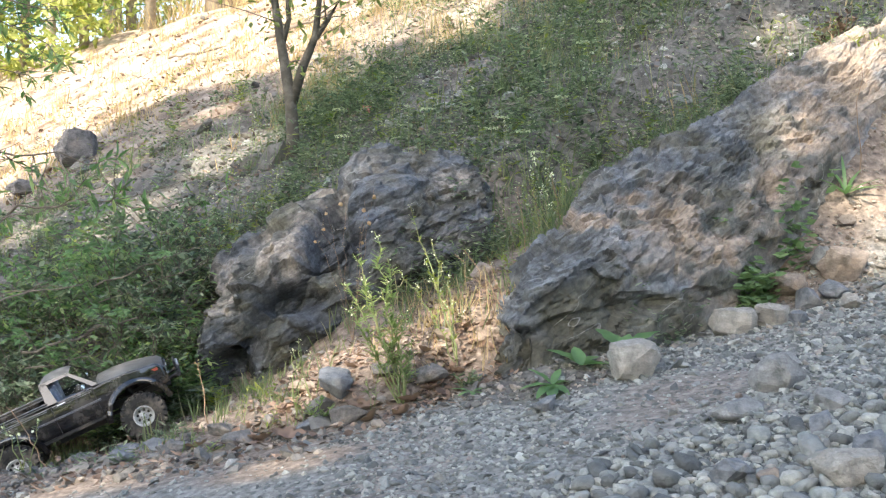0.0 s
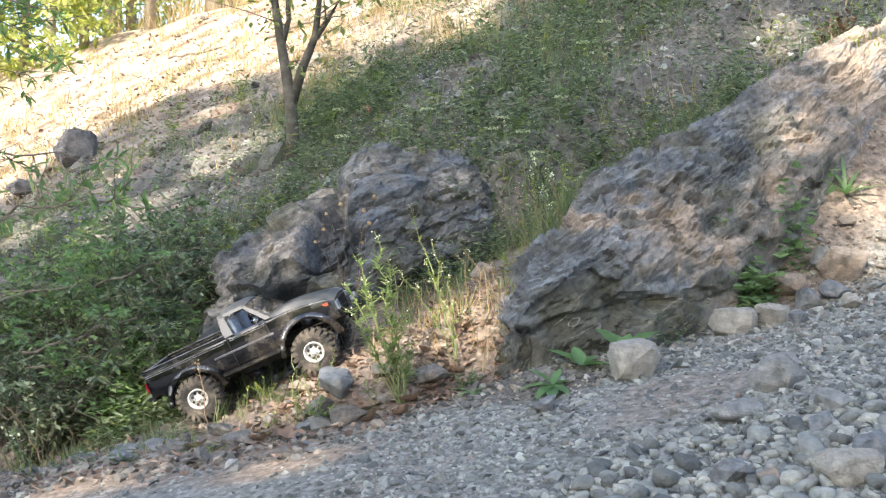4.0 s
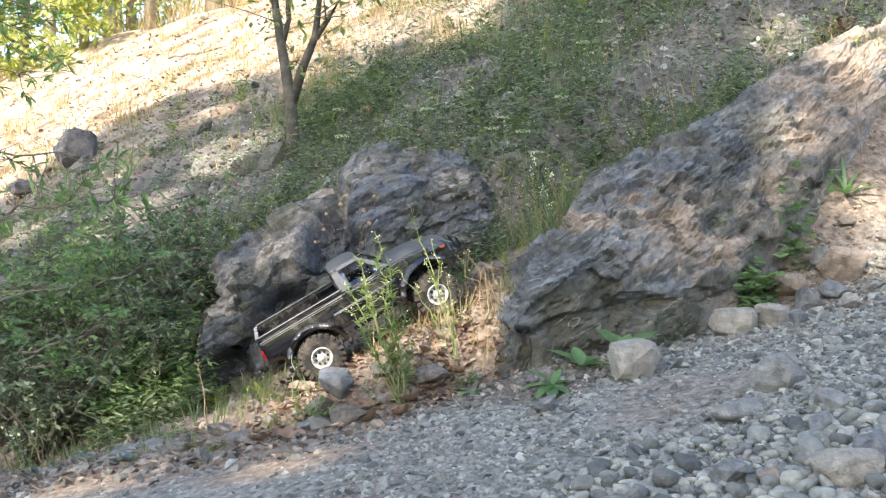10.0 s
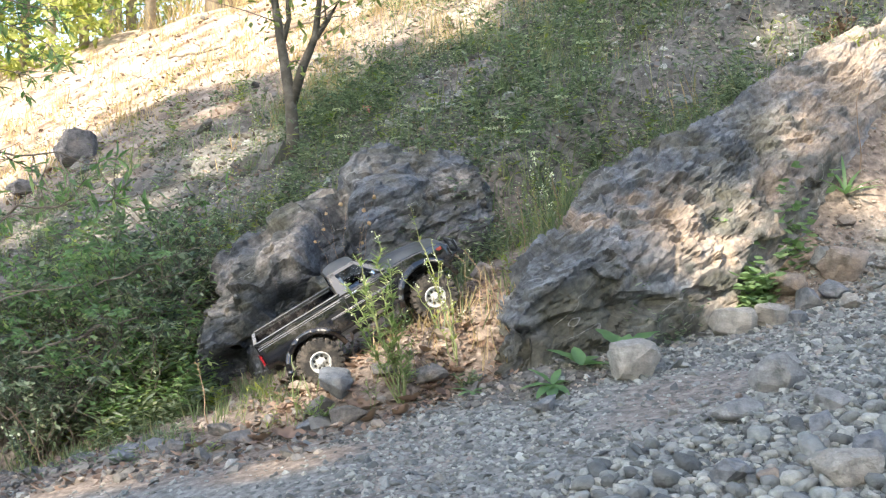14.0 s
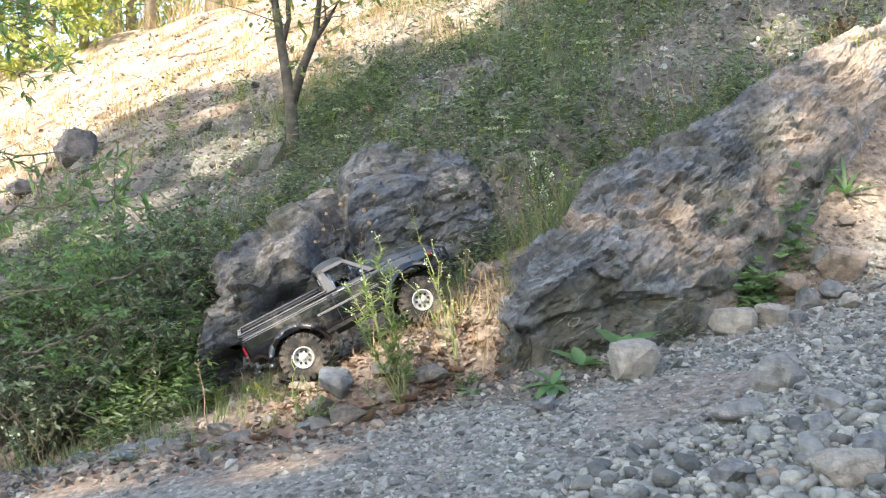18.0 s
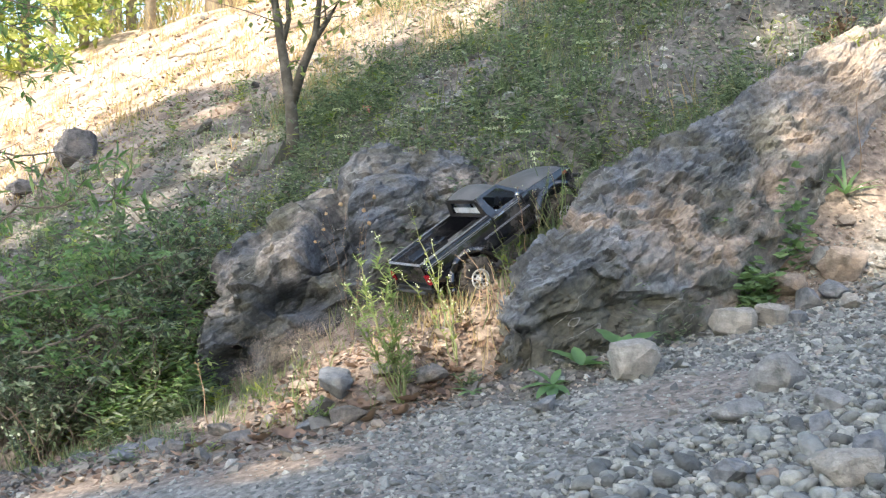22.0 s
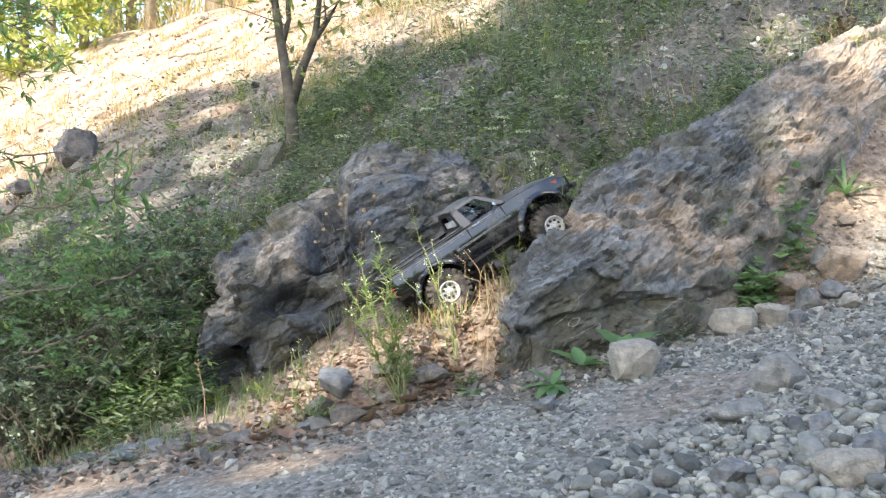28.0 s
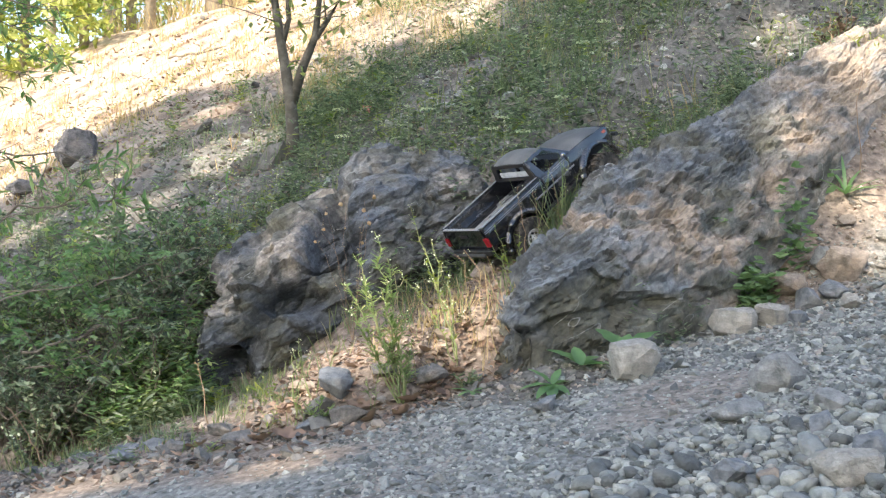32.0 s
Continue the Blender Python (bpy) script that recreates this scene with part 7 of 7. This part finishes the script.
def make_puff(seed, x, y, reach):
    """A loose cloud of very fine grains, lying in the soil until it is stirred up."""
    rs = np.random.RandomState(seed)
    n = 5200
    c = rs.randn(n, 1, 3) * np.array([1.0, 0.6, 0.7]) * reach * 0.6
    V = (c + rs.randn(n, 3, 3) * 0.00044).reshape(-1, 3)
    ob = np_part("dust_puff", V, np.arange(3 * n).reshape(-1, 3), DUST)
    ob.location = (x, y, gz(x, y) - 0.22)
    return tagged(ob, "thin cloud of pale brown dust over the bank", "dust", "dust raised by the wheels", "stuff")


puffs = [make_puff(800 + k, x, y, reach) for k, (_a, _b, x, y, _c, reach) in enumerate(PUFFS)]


# ---- what moves: the truck climbs in tries, its wheels turning with its way ----
TRUCK_WAY = [
    (0, -0.839, 2.329, -0.430, 16.2, 24.0, 1.4), (0.5, -0.802, 2.342, -0.417, 7.9, 24.1, 0.4),
    (1, -0.706, 2.378, -0.404, 14.0, 23.7, -2.5), (1.5, -0.632, 2.371, -0.373, 10.7, 23.7, -4.0),
    (2, -0.585, 2.352, -0.349, 8.2, 23.4, -1.5), (2.5, -0.540, 2.379, -0.316, 2.1, 23.7, 5.0),
    (3, -0.520, 2.381, -0.316, 3.6, 25.3, 2.4), (3.5, -0.473, 2.361, -0.293, -2.3, 24.8, 8.7),
    (5.5, -0.256, 2.259, -0.220, -8.9, 24.5, 2.5), (6, -0.237, 2.259, -0.201, 2.8, 24.2, 6.0),
    (7, -0.211, 2.265, -0.190, 5.3, 27.1, 6.2), (8, -0.171, 2.251, -0.160, 7.8, 29.4, 6.0),
    (9, -0.158, 2.280, -0.150, 7.3, 29.6, 6.4), (11, -0.160, 2.270, -0.164, 10.7, 31.5, 5.8),
    (12, -0.160, 2.269, -0.164, 10.6, 32.0, 5.6), (13, -0.164, 2.285, -0.166, 10.6, 31.7, 5.9),
    (14, -0.164, 2.276, -0.167, 10.1, 31.2, 4.7), (16.5, -0.164, 2.276, -0.168, 10.1, 31.2, 4.7),
    (17, -0.165, 2.277, -0.170, 10.7, 30.5, 3.3), (18, -0.195, 2.274, -0.171, 11.5, 27.2, 0.7),
    (18.5, -0.241, 2.291, -0.183, 9.5, 24.8, 4.5), (19, -0.359, 2.309, -0.247, 12.7, 25.8, 3.7),
    (19.5, -0.259, 2.271, -0.206, 14.1, 27.7, 3.7), (20, -0.164, 2.309, -0.159, 10.3, 25.3, 5.2),
    (20.5, 0.062, 2.300, -0.080, 16.2, 37.4, -6.0), (21, 0.110, 2.508, 0.012, 26.0, 32.1, 0.3),
    (21.5, 0.133, 2.453, 0.013, 27.8, 32.9, 1.5), (22, 0.137, 2.438, 0.011, 29.0, 33.7, 2.8),
    (23, 0.133, 2.443, 0.010, 29.8, 34.3, 2.6), (24, 0.133, 2.439, 0.010, 29.3, 33.9, 1.6),
    (25, -0.008, 2.436, -0.068, 30.9, 34.3, -4.1), (25.5, -0.014, 2.505, -0.073, 28.8, 33.9, -0.8),
    (27.5, 0.090, 2.340, -0.045, 20.0, 34.0, -5.0), (28, 0.112, 2.350, -0.026, 14.1, 33.0, -3.6),
    (28.5, 0.131, 2.377, 0.006, 24.0, 35.3, 0.3), (29, 0.143, 2.417, 0.012, 28.6, 32.5, 2.3),
    (29.5, 0.144, 2.422, 0.010, 27.7, 33.8, 1.8), (30, 0.244, 2.474, 0.082, 16.4, 32.8, 5.1),
    (31, 0.282, 2.479, 0.110, 24.9, 32.8, 5.8), (32, 0.261, 2.531, 0.110, 32.4, 37.7, 0.5),
]


# how far the bough swings aside, in metres, letting the sun onto the slab
SWAY = [(0, 0.0), (8.3, 0.0), (9.3, 0.11), (10.3, 0.0), (11.6, 0.0), (12.4, 0.12), (13.4, 0.30), (14.4, 0.12), (16.5, 0.05), (17.5, 0.02), (18.1, 0.08), (18.7, 0.18), (19.5, 0.08), (20.5, 0.03), (22.0, 0.0), (32.0, 0.0)]


def motions():
    """Rows: seconds, place, heading, nose up, lean to its right."""
    walk(bough, [(t, pose(bough_foot[0] + d, bough_foot[1] - 0.4 * d, bough_foot[2] - 0.1 * d)) for t, d in SWAY])
    walk(truck, [(t, pose(x, y, z, lean, -nose, head)) for t, x, y, z, head, nose, lean in TRUCK_WAY])
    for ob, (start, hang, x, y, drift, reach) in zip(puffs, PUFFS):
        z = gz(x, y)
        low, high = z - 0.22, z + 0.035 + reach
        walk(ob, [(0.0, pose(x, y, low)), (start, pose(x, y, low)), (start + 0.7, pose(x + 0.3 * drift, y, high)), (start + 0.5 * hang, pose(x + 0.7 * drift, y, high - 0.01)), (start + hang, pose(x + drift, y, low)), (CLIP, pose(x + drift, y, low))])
    way = np.array(TRUCK_WAY)
    ts = np.arange(0, CLIP + 0.01, 0.1)
    p = np.stack([np.interp(ts, way[:, 0], way[:, k]) for k in (1, 2, 3)], 1)
    head, nose = [np.radians(np.interp(ts, way[:, 0], way[:, k])) for k in (4, 5)]
    ahead = np.stack([np.cos(head) * np.cos(nose), np.sin(head) * np.cos(nose), np.sin(nose)], 1)
    step = np.concatenate([[0], np.sum(np.diff(p, axis=0) * ahead[1:], 1)])
    spin = np.degrees(np.cumsum(step) / R_WHEEL)
    for w in truck_wheels:
        x, y, z = w.location
        walk(w, [(float(t), pose(x, y, z, 0, float(a), 0)) for t, a in zip(ts, spin)])


motions()
